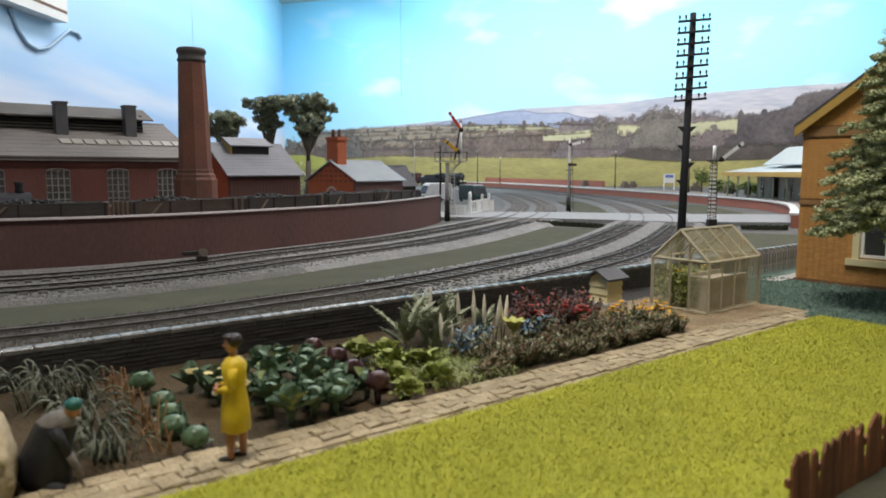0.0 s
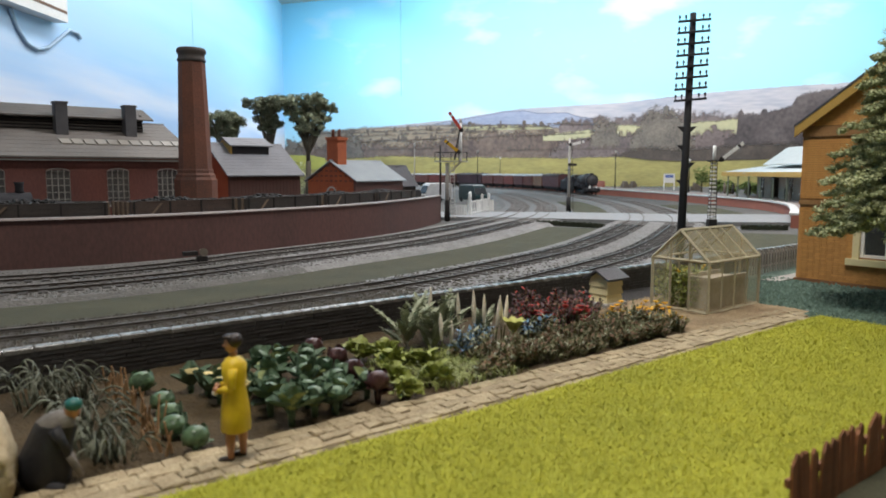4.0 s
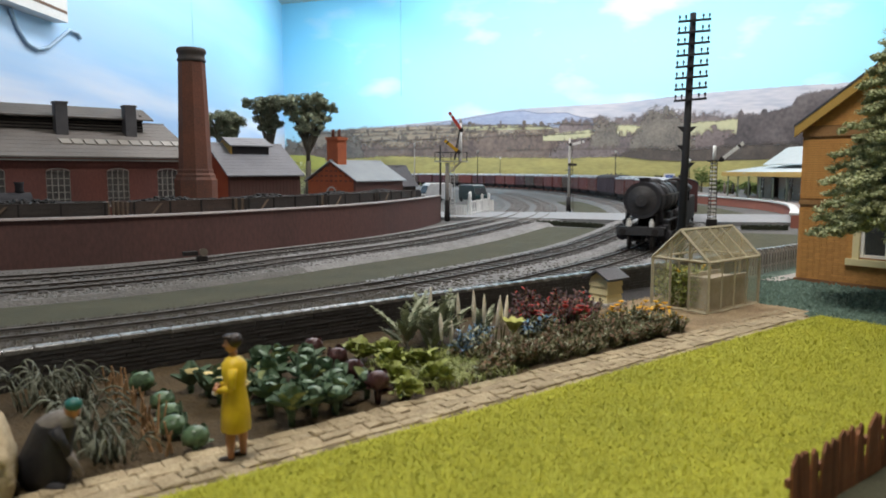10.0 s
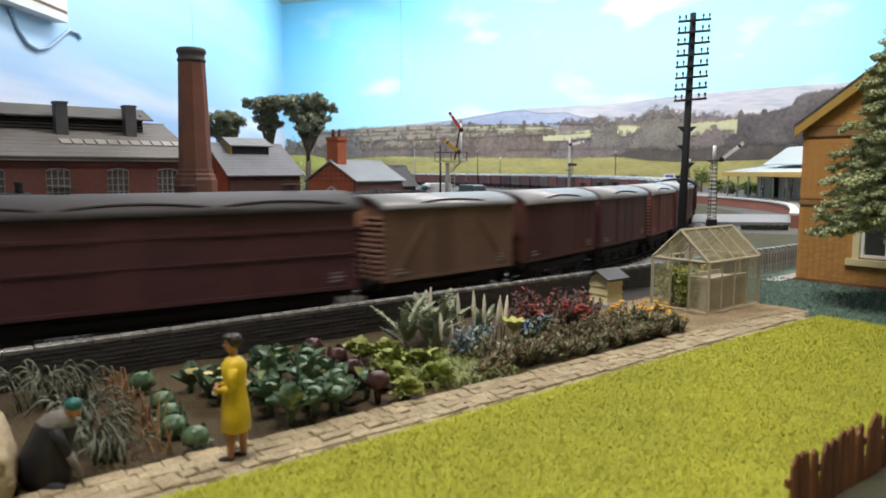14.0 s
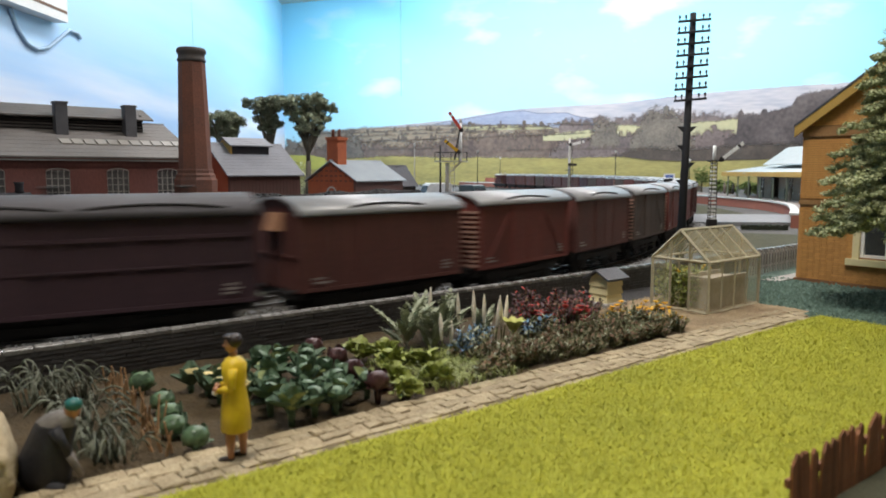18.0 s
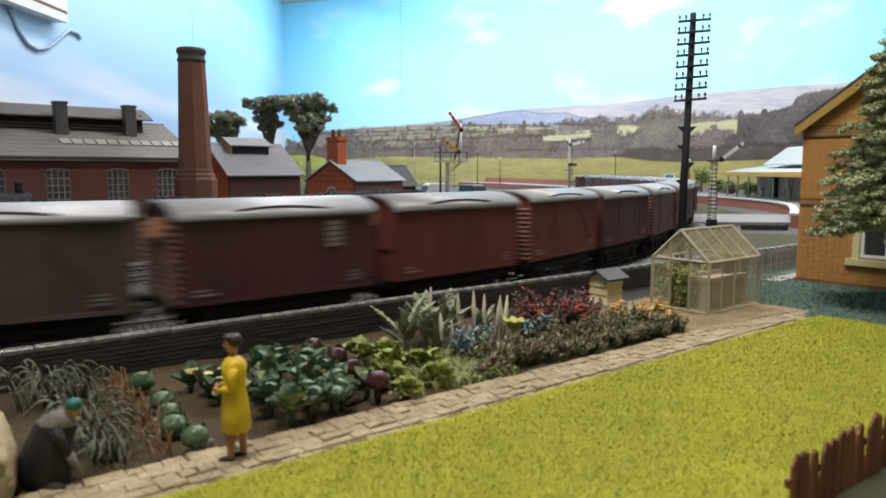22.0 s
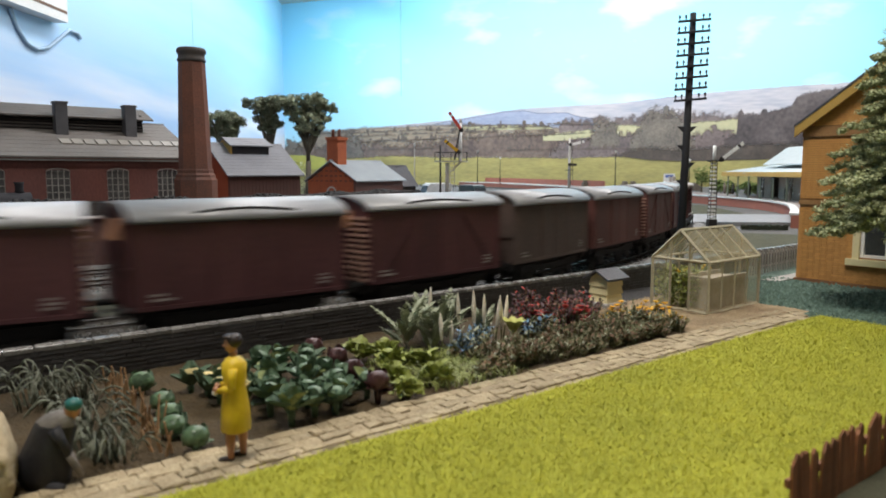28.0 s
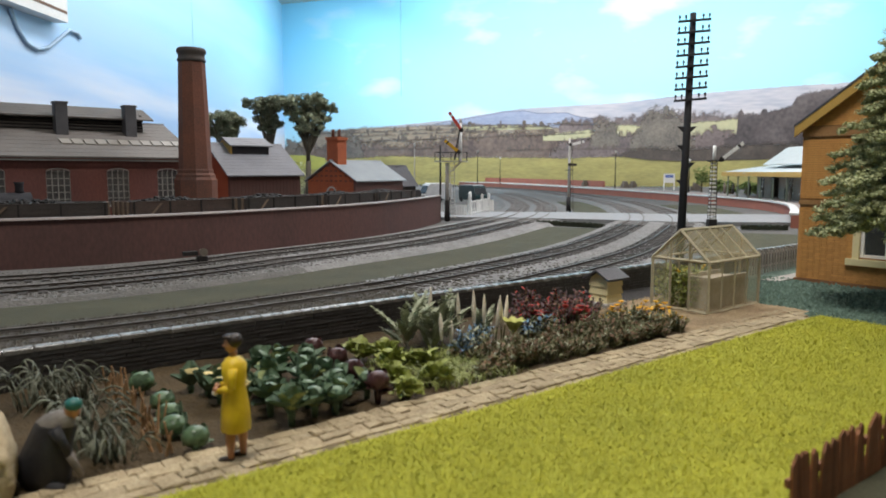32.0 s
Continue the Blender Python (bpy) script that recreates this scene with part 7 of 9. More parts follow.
# low dark hedges at the road's edge
for (x0, y0), (x1, y1) in (((8.4, 62.6), (13.4, 58.6)), ((24.3, 57.4), (27.8, 56.8))):
    rnd = random.Random(int(x0))
    d = math.hypot(x1 - x0, y1 - y0)
    hedge = thing("low_hedge", x0, y0, -0.35, math.degrees(math.atan2(y1 - y0, x1 - x0)), "low dark clipped hedge beside the road", "hedge", "roadside hedges")
    bm = nb()
    box(bm, 0, d, -0.16, 0.16, 0, 0.34)
    for k in range(int(d / 0.02)):
        ball(bm, (k * 0.02, rnd.uniform(-0.2, 0.2), rnd.uniform(0.08, 0.4)), rnd.uniform(0.05, 0.11), 0, 1, (1, 1, 0.8), 0.35)
    part("foliage", bm, M["hedge_dark"], hedge)


# ---- trees ----
def scatter_leaves(bm, centre, radii, count, size, rnd, mi=0, shell=0.35):
    """Small leaves, each a bent pair of triangles, in a rough ellipsoid about centre."""
    for _ in range(count):
        d = Vector((rnd.gauss(0, 1), rnd.gauss(0, 1), rnd.gauss(0, 1))).normalized()
        k = shell + (1 - shell) * rnd.random() ** 0.5
        p = Vector((centre[0] + d.x * radii[0] * k, centre[1] + d.y * radii[1] * k, centre[2] + d.z * radii[2] * k))
        u = Vector((rnd.gauss(0, 1), rnd.gauss(0, 1), rnd.gauss(0, 0.6))).normalized()
        w = u.cross(Vector((rnd.gauss(0, 0.5), rnd.gauss(0, 0.5), 1))).normalized()
        s = size * rnd.uniform(0.6, 1.3)
        a, b, c, e = p - u * s, p + w * s * 0.55 + Vector((0, 0, s * 0.15)), p + u * s, p - w * s * 0.55 + Vector((0, 0, s * 0.15))
        f = bm.faces.new([bm.verts.new(q) for q in (a, b, c, e)])
        f.material_index, f.smooth = mi, False


def foam(bm, c, r, rnd, squash=0.7, mi=0, sub=2):
    """A knobbly tuft of foliage."""
    pts, tris = ICO[sub]
    o = Vector((rnd.uniform(0, 50), rnd.uniform(0, 50), rnd.uniform(0, 50)))
    made = []
    for p in pts:
        k = r * (1 + 0.4 * noise.noise(p * 2.2 + o) + rnd.uniform(-0.22, 0.22))
        made.append(bm.verts.new((c[0] + p.x * k, c[1] + p.y * k, c[2] + p.z * k * squash)))
    for t in tris:
        bm.faces.new([made[i] for i in t]).material_index = mi


def broad_tree(x, y, height, clumps, seed, label):
    rnd = random.Random(seed)
    tree = thing("tree", x, y, -0.4, 0, label, "tree", "tall trees behind the sheds")
    bm = nb()
    knee = Vector((0.05, 0.1, height * 0.44))
    rod(bm, (0, 0, 0), knee, 0.42, 0.34, n=8)
    rod(bm, knee, (0, 0.1, height * 0.72), 0.26, 0.16, n=8)
    for cx, cy, cz, r in clumps:
        mid = Vector((cx * 0.55, cy * 0.55, cz * 0.55 + height * 0.24))
        rod(bm, knee + Vector((0, 0, 0.06 * cz)), mid, 0.17, 0.11, n=6)
        rod(bm, mid, (cx, cy, cz), 0.12, 0.05, n=5)
    part("trunk", bm, M["bark"], tree)
    bm = nb()
    for cx, cy, cz, r in clumps:
        for _ in range(11):
            o = Vector((rnd.uniform(-1, 1), rnd.uniform(-1, 1), rnd.uniform(-0.5, 0.5))) * r * 0.72
            q = rnd.uniform(0.28, 0.5) * r
            foam(bm, (cx + o.x, cy + o.y, cz + o.z), q * 0.62, rnd, 0.75, 0, 1)
            scatter_leaves(bm, (cx + o.x, cy + o.y, cz + o.z), (q * 1.15, q * 1.15, q * 0.85), 120, 0.14, rnd, shell=0.45)
    tagged(part("crown", bm, M["leaf"], tree), kind="stuff")


broad_tree(-17.1, 90, 13.8, [(-2.2, -0.8, 13.2, 1.57), (-0.9, 0.3, 13.5, 1.46), (0.4, -0.2, 13.6, 1.57), (1.4, -0.6, 13.7, 1.25), (2.6, 0.5, 12.8, 0.94), (3.3, 0.0, 12.4, 0.62), (-1.6, -0.5, 12.3, 1.25), (-0.2, 0.6, 12.3, 1.36), (1.2, 0.2, 12.3, 1.15), (-0.9, -0.3, 11.2, 1.25), (0.5, -0.8, 11.2, 1.36), (1.8, 0.3, 11.5, 1.25), (1.2, -0.2, 10.4, 1.04), (-0.2, -0.6, 10.2, 1.15), (-0.6, 0.5, 9.5, 0.72), (0.9, 0.0, 9.5, 0.62)], 1,
           "tall flat-topped model tree with dark green crown")
broad_tree(-22.1, 91, 13.3, [(-1.7, -0.8, 13.1, 1.26), (-0.7, 0.3, 13.5, 1.16), (0.3, -0.2, 13.5, 1.16), (1.2, -0.6, 13.7, 0.96), (-1.3, 0.5, 12.3, 1.16), (-0.2, 0.0, 12.3, 1.16), (0.8, -0.5, 12.7, 0.96), (-1.1, 0.6, 11.3, 1.06), (0.1, 0.2, 11.4, 1.06), (0.7, -0.3, 10.9, 1.06), (1.2, -0.8, 10.6, 0.74), (-0.5, 0.3, 10.4, 0.84), (0.3, -0.2, 9.9, 0.64)], 2, "slender model tree with clumped green crown")
broad_tree(-28.8, 94, 12.2, [(-1.3, -0.8, 11.5, 1.52), (0.0, 0.3, 11.9, 1.42), (1.1, -0.2, 11.9, 1.30), (1.8, -0.6, 11.3, 1.09), (-0.9, 0.5, 10.5, 1.30), (0.5, 0.0, 10.9, 1.42), (1.4, -0.5, 10.3, 1.09), (-1.5, 0.6, 9.7, 1.09), (-0.3, 0.2, 9.4, 1.09), (0.9, -0.3, 9.3, 0.99)], 3, "round-headed model tree behind the engine shed")
M["bush_green"] = mat("fresh_bush_leaf", (0.2, 0.27, 0.08), (0.08, 0.125, 0.035), rough=0.8, scale=1.0, fine=5, bump=0)
for bx, by, r, h in ((-19.5, 100, 2.0, 5.0), (-21.5, 104, 1.7, 6.5), (-14, 120, 2.2, 6.5), (43.4, 119, 1.5, 4.6), (45.2, 117, 1.6, 2.6), (46.3, 114, 1.7, 2.4), (47.2, 110, 1.6, 2.2), (47.4, 106, 1.3, 2.0)):
    rnd = random.Random(int(bx * 10))
    bush = thing("bush", bx, by, -0.4 if bx < 0 else 0.5, 0, "olive green rounded bush", "bush", "background bushes")
    bm = nb()
    rod(bm, (0, 0, 0), (0, 0, h * 0.5), 0.2, 0.08, n=6)
    part("stem", bm, M["bark"], bush)
    bm = nb()
    for _ in range(8):
        scatter_leaves(bm, (rnd.uniform(-0.5, 0.5) * r, rnd.uniform(-0.5, 0.5) * r, h * rnd.uniform(0.3, 0.85)), (r * 0.6, r * 0.6, h * 0.2), 70, 0.22, rnd)
    tagged(part("foliage", bm, M["fir"] if bx < 0 else M["bush_green"], bush), kind="stuff")

# darker copy of the needle green: shade inside the tufts, put in as colour
M["fir_shade"] = mat("inner_fir_needles", (0.34, 0.37, 0.2), (0.15, 0.175, 0.085), rough=0.9, scale=1.2, fine=7, bump=0)
# conifer in front of the house
tx, ty = gp(22.5, 7.35)
fir = thing("conifer", tx, ty, GZ - 0.1, 0, "pale-tipped green model conifer with shade coloured into its inner needles", "conifer tree")
bm = nb()
rod(bm, (0, 0, 0), (0, 0, 9.6), 0.24, 0.04, n=8)
part("trunk", bm, M["bark"], fir)
rnd = random.Random(8)
bm = nb()
tiers = 20
for k in range(tiers):
    f = k / (tiers - 1)
    z = 2.72 + f * 6.85
    reach = 2.45 * (1 - f) ** 0.85 + 0.2
    count = int(13 - 6 * f)
    for i in range(count):
        a = 2 * math.pi * (i + 0.5 * (k % 2)) / count + rnd.uniform(-0.25, 0.25)
        rr_ = reach * rnd.uniform(0.75, 1.12)
        dirv = Vector((math.cos(a), math.sin(a), 0))
        steps = max(2, int(rr_ / 0.19))
        for j in range(steps):
            q = (j + 0.7) / steps
            if q < 0.3 and rr_ > 1:
                continue
            p = dirv * (rr_ * q) + Vector((0, 0, z - 0.3 * q * q * rr_ / 1.6 + rnd.uniform(-0.05, 0.05)))
            wide = 0.15 + 0.11 * math.sin(math.pi * min(1, q * 0.9)) + rnd.uniform(0, 0.05)
            for side in (-1.2, -0.4, 0.4, 1.2):
                e = p + Vector((-dirv.y, dirv.x, 0)) * side * wide * rnd.uniform(0.6, 1.0) + Vector((0, 0, rnd.uniform(-0.06, 0.06)))
                # shade-coloured needles within each tuft, the paler ones set on top
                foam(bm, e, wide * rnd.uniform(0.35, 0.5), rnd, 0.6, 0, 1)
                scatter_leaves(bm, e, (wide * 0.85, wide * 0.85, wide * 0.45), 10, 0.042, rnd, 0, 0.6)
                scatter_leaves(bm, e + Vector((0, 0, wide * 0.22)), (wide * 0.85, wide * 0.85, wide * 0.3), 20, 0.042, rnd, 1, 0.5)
tagged(part("needles", bm, [M["fir_shade"], M["fir"]], fir), kind="stuff")

# ---- the garden's growing things ----
M["cabbage"] = mat("cabbage_green", (0.11, 0.18, 0.1), (0.045, 0.08, 0.048), rough=0.58, scale=5, fine=20, bump=0.2)
M["cabbage_pale"] = mat("cabbage_vein_green", (0.19, 0.27, 0.17), (0.07, 0.125, 0.08), rough=0.46, scale=5, fine=20, bump=0.2)
M["red_cabbage"] = mat("red_cabbage_purple", (0.09, 0.037, 0.033), (0.038, 0.018, 0.019), rough=0.38, scale=5, fine=20, bump=0.2)
M["lettuce"] = mat("lettuce_green", (0.37, 0.41, 0.11), (0.2, 0.235, 0.06), rough=0.55, scale=4, fine=16, bump=0.2)
M["sage"] = mat("sage_leaf", (0.42, 0.45, 0.32), (0.24, 0.265, 0.18), rough=0.7, scale=4, fine=16, bump=0.1)
M["grey_blade"] = mat("grey_green_blade", (0.17, 0.18, 0.125), (0.062, 0.07, 0.048), rough=0.55, scale=4, fine=16, bump=0)
M["spike"] = mat("cream_flower_spike", (0.85, 0.8, 0.68), (0.7, 0.6, 0.48), rough=0.7, scale=4, fine=14, bump=0.3)
M["cane"] = mat("orange_brown_cane", (0.44, 0.27, 0.135), (0.22, 0.12, 0.055), rough=0.7, scale=4, fine=14)
M["herb"] = mat("dusty_herb_green", (0.2, 0.2, 0.095), (0.09, 0.095, 0.045), rough=0.9, scale=3, fine=10, bump=0)
M["herb_brown"] = mat("brown_seed_heads", (0.27, 0.15, 0.09), (0.15, 0.085, 0.055), rough=0.9, scale=3, fine=10, bump=0)
M["petal_red"] = mat("scarlet_petals", (0.5, 0.05, 0.03), (0.26, 0.025, 0.02), rough=0.6, scale=3, fine=10, bump=0)
M["leaf_plum"] = mat("plum_leaves", (0.11, 0.045, 0.05), (0.055, 0.024, 0.028), rough=0.7, scale=3, fine=10, bump=0)
M["petal_orange"] = mat("orange_petals", (0.85, 0.56, 0.03), (0.75, 0.38, 0.015), rough=0.6, scale=3, fine=10, bump=0)
M["petal_blue"] = mat("blue_petals", (0.13, 0.25, 0.36), (0.07, 0.15, 0.24), rough=0.6, scale=3, fine=10, bump=0)
M["petal_yellow"] = mat("pale_yellow_leaf", (0.6, 0.6, 0.2), (0.45, 0.45, 0.12), rough=0.6, scale=3, fine=10, bump=0)
M["cream_curd"] = mat("cream_curd", (0.75, 0.62, 0.28), rough=0.7, fine=16, bump=0.6)


def leaf(bm, base, turn, length, width, rise, droop, mi=0, cup=0.15):
    """A veined leaf from base, leaning out along turn (radians) and bending over."""
    d, s = Vector((math.cos(turn), math.sin(turn), 0)), Vector((-math.sin(turn), math.cos(turn), 0))
    base = Vector(base)
    rows = []
    for k in range(5):
        f = k / 4
        w = width * math.sin(math.pi * (0.12 + 0.8 * f)) * 0.5
        c = base + d * (length * f * math.cos(rise * (1 - 0.3 * f))) + Vector((0, 0, length * (math.sin(rise) * f - droop * f * f)))
        up = Vector((0, 0, cup * w * 2))
        rows.append([bm.verts.new(c - s * w + up), bm.verts.new(c), bm.verts.new(c + s * w + up)])
    for lo, hi in zip(rows, rows[1:]):
        for i in range(2):
            f = bm.faces.new((lo[i], lo[i + 1], hi[i + 1], hi[i]))
            f.smooth, f.material_index = True, mi


def blade(bm, base, turn, length, width, lean, mi=0):
    """A narrow arching blade of grass or leek."""
    d, s = Vector((math.cos(turn), math.sin(turn), 0)), Vector((-math.sin(turn), math.cos(turn), 0))
    base, prev = Vector(base), None
    for k in range(7):
        f = k / 6
        c = base + d * (length * lean * f * f) + Vector((0, 0, length * (f - (0.55 + 0.45 * lean) * f * f * 0.95)))
        w = width * (1 - f * 0.85) * 0.5
        cur = (bm.verts.new(c - s * w), bm.verts.new(c + s * w))
        if prev:
            f_ = bm.faces.new((prev[0], prev[1], cur[1], cur[0]))
            f_.smooth, f_.material_index = True, mi
        prev = cur


def strand(bm, base, turn, length, r, lean):
    """A thick round-backed leaf that arches over and hangs down."""
    d, q = Vector((math.cos(turn), math.sin(turn), 0)), Vector((-math.sin(turn), math.cos(turn), 0))
    prev = None
    for k in range(9):
        f = k / 8
        c = Vector(base) + d * (length * lean * (f + 0.6 * f * f)) + Vector((0, 0, length * 2.1 * f * (1 - 0.82 * f)))
        w = r * (1.15 - 0.6 * f)
        cur = [bm.verts.new(c + q * w * math.cos(t) + Vector((0, 0, w * math.sin(t))) + d * w * 0.5 * math.sin(t)) for t in (0, 2.1, 4.2)]
        if prev:
            for i in range(3):
                bm.faces.new((prev[i], prev[(i + 1) % 3], cur[(i + 1) % 3], cur[i])).smooth = True
        prev = cur


def planted(name, a, n, label, category, group):
    x, y = gp(a, n)
    return thing(name, x, y, GZ - 0.04, GDEG, label, category, group)


def spoon(bm, base, turn, length, width, rise, curl, mi=0):
    """A round-ended cupped leaf on a short stem, standing up at rise and curling in by curl."""
    d, q = Vector((math.cos(turn), math.sin(turn), 0)), Vector((-math.sin(turn), math.cos(turn), 0))
    c, lift, rows = Vector(base), rise, []
    for k in range(7):
        f = k / 6
        w = width * 0.5 * (0.16 if k == 0 else math.sin(math.pi * min(0.97, 0.1 + 0.86 * f ** 0.8)) ** 0.6)
        up = Vector((-d.x * math.sin(lift), -d.y * math.sin(lift), math.cos(lift)))
        rows.append([bm.verts.new(c + q * w * t + up * (w * 0.55 * t * t) + up * 0.008 * math.sin(9 * f + 5 * t)) for t in (-1, -0.5, 0, 0.5, 1)])
        c = c + (d * math.cos(lift) + Vector((0, 0, math.sin(lift)))) * (length / 6)
        lift += curl / 6
    for lo, hi in zip(rows, rows[1:]):
        for t in range(4):
            f_ = bm.faces.new((lo[t], lo[t + 1], hi[t + 1], hi[t]))
            f_.smooth, f_.material_index = True, mi


def feather(bm, base, turn, length, width, rise, rnd):
    """A lobed leaf: a midrib with pairs of rounded lobes, widest in the upper half."""
    d = Vector((math.cos(turn), math.sin(turn), 0))
    c, lift = Vector(base), rise
    for k in range(9):
        f = k / 8
        nxt = c + (d * math.cos(lift) + Vector((0, 0, math.sin(lift)))) * (length / 9)
        rod(bm, c, nxt, 0.014 * (1.2 - f), 0.014 * (1.1 - f), n=3)
        ln = width * (0.35 + 0.8 * math.sin(math.pi * (0.15 + 0.7 * f)))
        if k > 1:
            for side in (-1, 1):
                spoon(bm, c, turn + side * rnd.uniform(0.6, 1.0), ln, ln * 0.55, lift * 0.6, rnd.uniform(-0.2, 0.3))
        c, lift = nxt, lift - 0.05
    spoon(bm, c, turn, width * 0.7, width * 0.5, lift, 0.1)


def cabbage(a, n, size, seed, kind):
    rnd = random.Random(seed)
    head = {"green": "cabbage_pale", "small": "cabbage_head", "red": "red_cabbage", "curd": "cream_curd"}[kind]
    skirt = "red_cabbage" if kind == "red" else "cabbage"
    words = {"green": "dark green cabbage with round spoon-shaped leaves", "small": "small round dark green cabbage", "red": "purple red cabbage on a stalk",
             "curd": "cauliflower with a cream curd among dark leaves"}[kind]
    p = planted("cabbage" if kind != "curd" else "cauliflower", a, n, words, "cabbage" if kind != "curd" else "cauliflower", kind + " cabbages in the bed")
    z = {"green": 0.3, "small": 0.1, "red": 0.3, "curd": 0.16}[kind] * size / 0.62
    bm = nb()
    rod(bm, (0, 0, -0.03), (0, 0, z), 0.05, 0.075, n=7)
    part("stalk", bm, M[skirt], p)
    r = size * {"green": 0.23, "small": 0.36, "red": 0.33, "curd": 0.19}[kind]
    bm = nb()
    pts, tris = ICO[3]
    o = rnd.uniform(0, 50)
    made = []
    for v in pts:
        k = r * (1 + (0.05 if kind != "curd" else 0.13) * noise.noise(v * (3 if kind != "curd" else 9) + Vector((o, o, 0))))
        made.append(bm.verts.new((v.x * k, v.y * k, z + r * (0.65 if kind != "curd" else 1.3) + v.z * k * 0.8)))
    for t in tris:
        bm.faces.new([made[i] for i in t]).smooth = True
    part("head", bm, M[head], p)
    bm = nb()
    # leaves folded close round the head
    if kind != "curd":
        for k in range({"green": 5, "small": 7, "red": 6}[kind]):
            t = 2 * math.pi * k / 6 + rnd.uniform(-0.3, 0.3)
            spoon(bm, (r * 0.92 * math.cos(t), r * 0.92 * math.sin(t), z + r * 0.1), t, r * rnd.uniform(1.2, 1.5), r * rnd.uniform(1.2, 1.5), rnd.uniform(1.25, 1.5), rnd.uniform(0.5, 1.0), rnd.choice((0, 0, 1)))
    # outer leaves
    for k in range({"green": 13, "small": 4, "red": 7, "curd": 11}[kind]):
        t = 2.4 * k + rnd.uniform(-0.3, 0.3)
        ln = size * {"green": 0.5, "small": 0.36, "red": 0.36, "curd": 0.5}[kind] * rnd.uniform(0.8, 1.2)
        rise = {"green": rnd.uniform(0.15, 1.2), "small": rnd.uniform(0.0, 0.5), "red": rnd.uniform(-0.1, 0.5), "curd": rnd.uniform(0.6, 1.35)}[kind]
        spoon(bm, (0.05 * math.cos(t), 0.05 * math.sin(t), z * rnd.uniform(0.55, 0.95)), t, ln, ln * rnd.uniform(0.7, 0.95), rise, rnd.uniform(-0.2, 0.7), rnd.choice((0, 0, 0, 1, 1, 2) if kind == "green" else (0, 1)))
    part("outer_leaves", bm, [M[skirt], M["cabbage_pale" if kind != "red" else "red_cabbage"], M["cabbage_old"]], p)


M["cabbage_head"] = mat("veined_cabbage_head", (0.13, 0.2, 0.1), (0.03, 0.065, 0.03), rough=0.3, scale=4, fine=9, bump=0.3, stretch=(1, 1, 2.2))
M["cabbage_old"] = mat("yellowing_cabbage_leaf", (0.3, 0.34, 0.13), (0.16, 0.2, 0.08), rough=0.5, scale=5, fine=16, bump=0.2)
for i, (a, n) in enumerate(((3.43, 13.14), (3.42, 11.9), (3.31, 11.2), (3.2, 10.62), (3.3, 9.95))):
    cabbage(a, n, (0.62, 0.55, 0.55, 0.55, 0.55)[i], 100 + i, "small")
for i, (a, n) in enumerate(((4.18, 12.76), (4.35, 11.75), (4.95, 12.4), (4.55, 12.35), (4.6, 11.35), (4.3, 12.2))):
    cabbage(a, n, 0.74, 120 + i, "curd")
for i, (a, n) in enumerate(((6.03, 12.95), (6.03, 11.97), (5.32, 11.85), (5.43, 10.6), (6.1, 10.75), (4.84, 10.0), (5.63, 10.0), (6.24, 11.5), (5.48, 12.65), (6.5, 10.4), (5.0, 11.1), (5.75, 11.3), (5.05, 11.6), (5.7, 12.3), (6.3, 12.3), (5.9, 10.35), (5.3, 10.1), (4.75, 10.6), (6.45, 11.15))):
    cabbage(a, n, 0.62 + 0.1 * ((i * 7) % 3) / 2, 140 + i, "green")
for i, (a, n) in enumerate(((6.77, 12.9), (6.75, 11.89), (6.55, 10.95), (6.5, 10.05))):
    cabbage(a, n, 0.62, 170 + i, "red")
for i, (a, n, s) in enumerate(((7.6, 12.5, 1.0), (7.85, 11.6, 0.9), (7.1, 10.0, 0.75), (7.95, 10.3, 0.8), (8.4, 11.3, 0.85), (7.35, 10.8, 0.8), (8.2, 12.4, 0.85))):
    rnd = random.Random(200 + i)
    p = planted("lettuce", a, n, "frilly pale green lettuce clump", "lettuce", "lettuces in the bed")
    bm = nb()
    for k in range(12):
        t = rnd.uniform(0, 6.28)
        h0 = rnd.uniform(0.0, 0.32) * s
        leaf(bm, (0.05 * math.cos(t), 0.05 * math.sin(t), h0), t, s * rnd.uniform(0.25, 0.5), s * rnd.uniform(0.16, 0.26), rnd.uniform(0.5, 1.4), rnd.uniform(0.1, 0.5), 0, 0.3)
    part("leaves", bm, M["lettuce"], p)
    bm = nb()
    for k in range(46):
        t, q = rnd.uniform(0, 6.28), rnd.uniform(0.08, 0.4) * s
        c = (q * math.cos(t), q * math.sin(t), (0.5 - 0.7 * q / s) * s * rnd.uniform(0.5, 1.05))
        for e in range(2):
            spoon(bm, c, t + rnd.uniform(-0.9, 0.9), s * rnd.uniform(0.11, 0.18), s * rnd.uniform(0.13, 0.2), rnd.uniform(0.2, 1.3), rnd.uniform(-0.5, 0.8))
    part("curled_edges", bm, M["lettuce"], p)

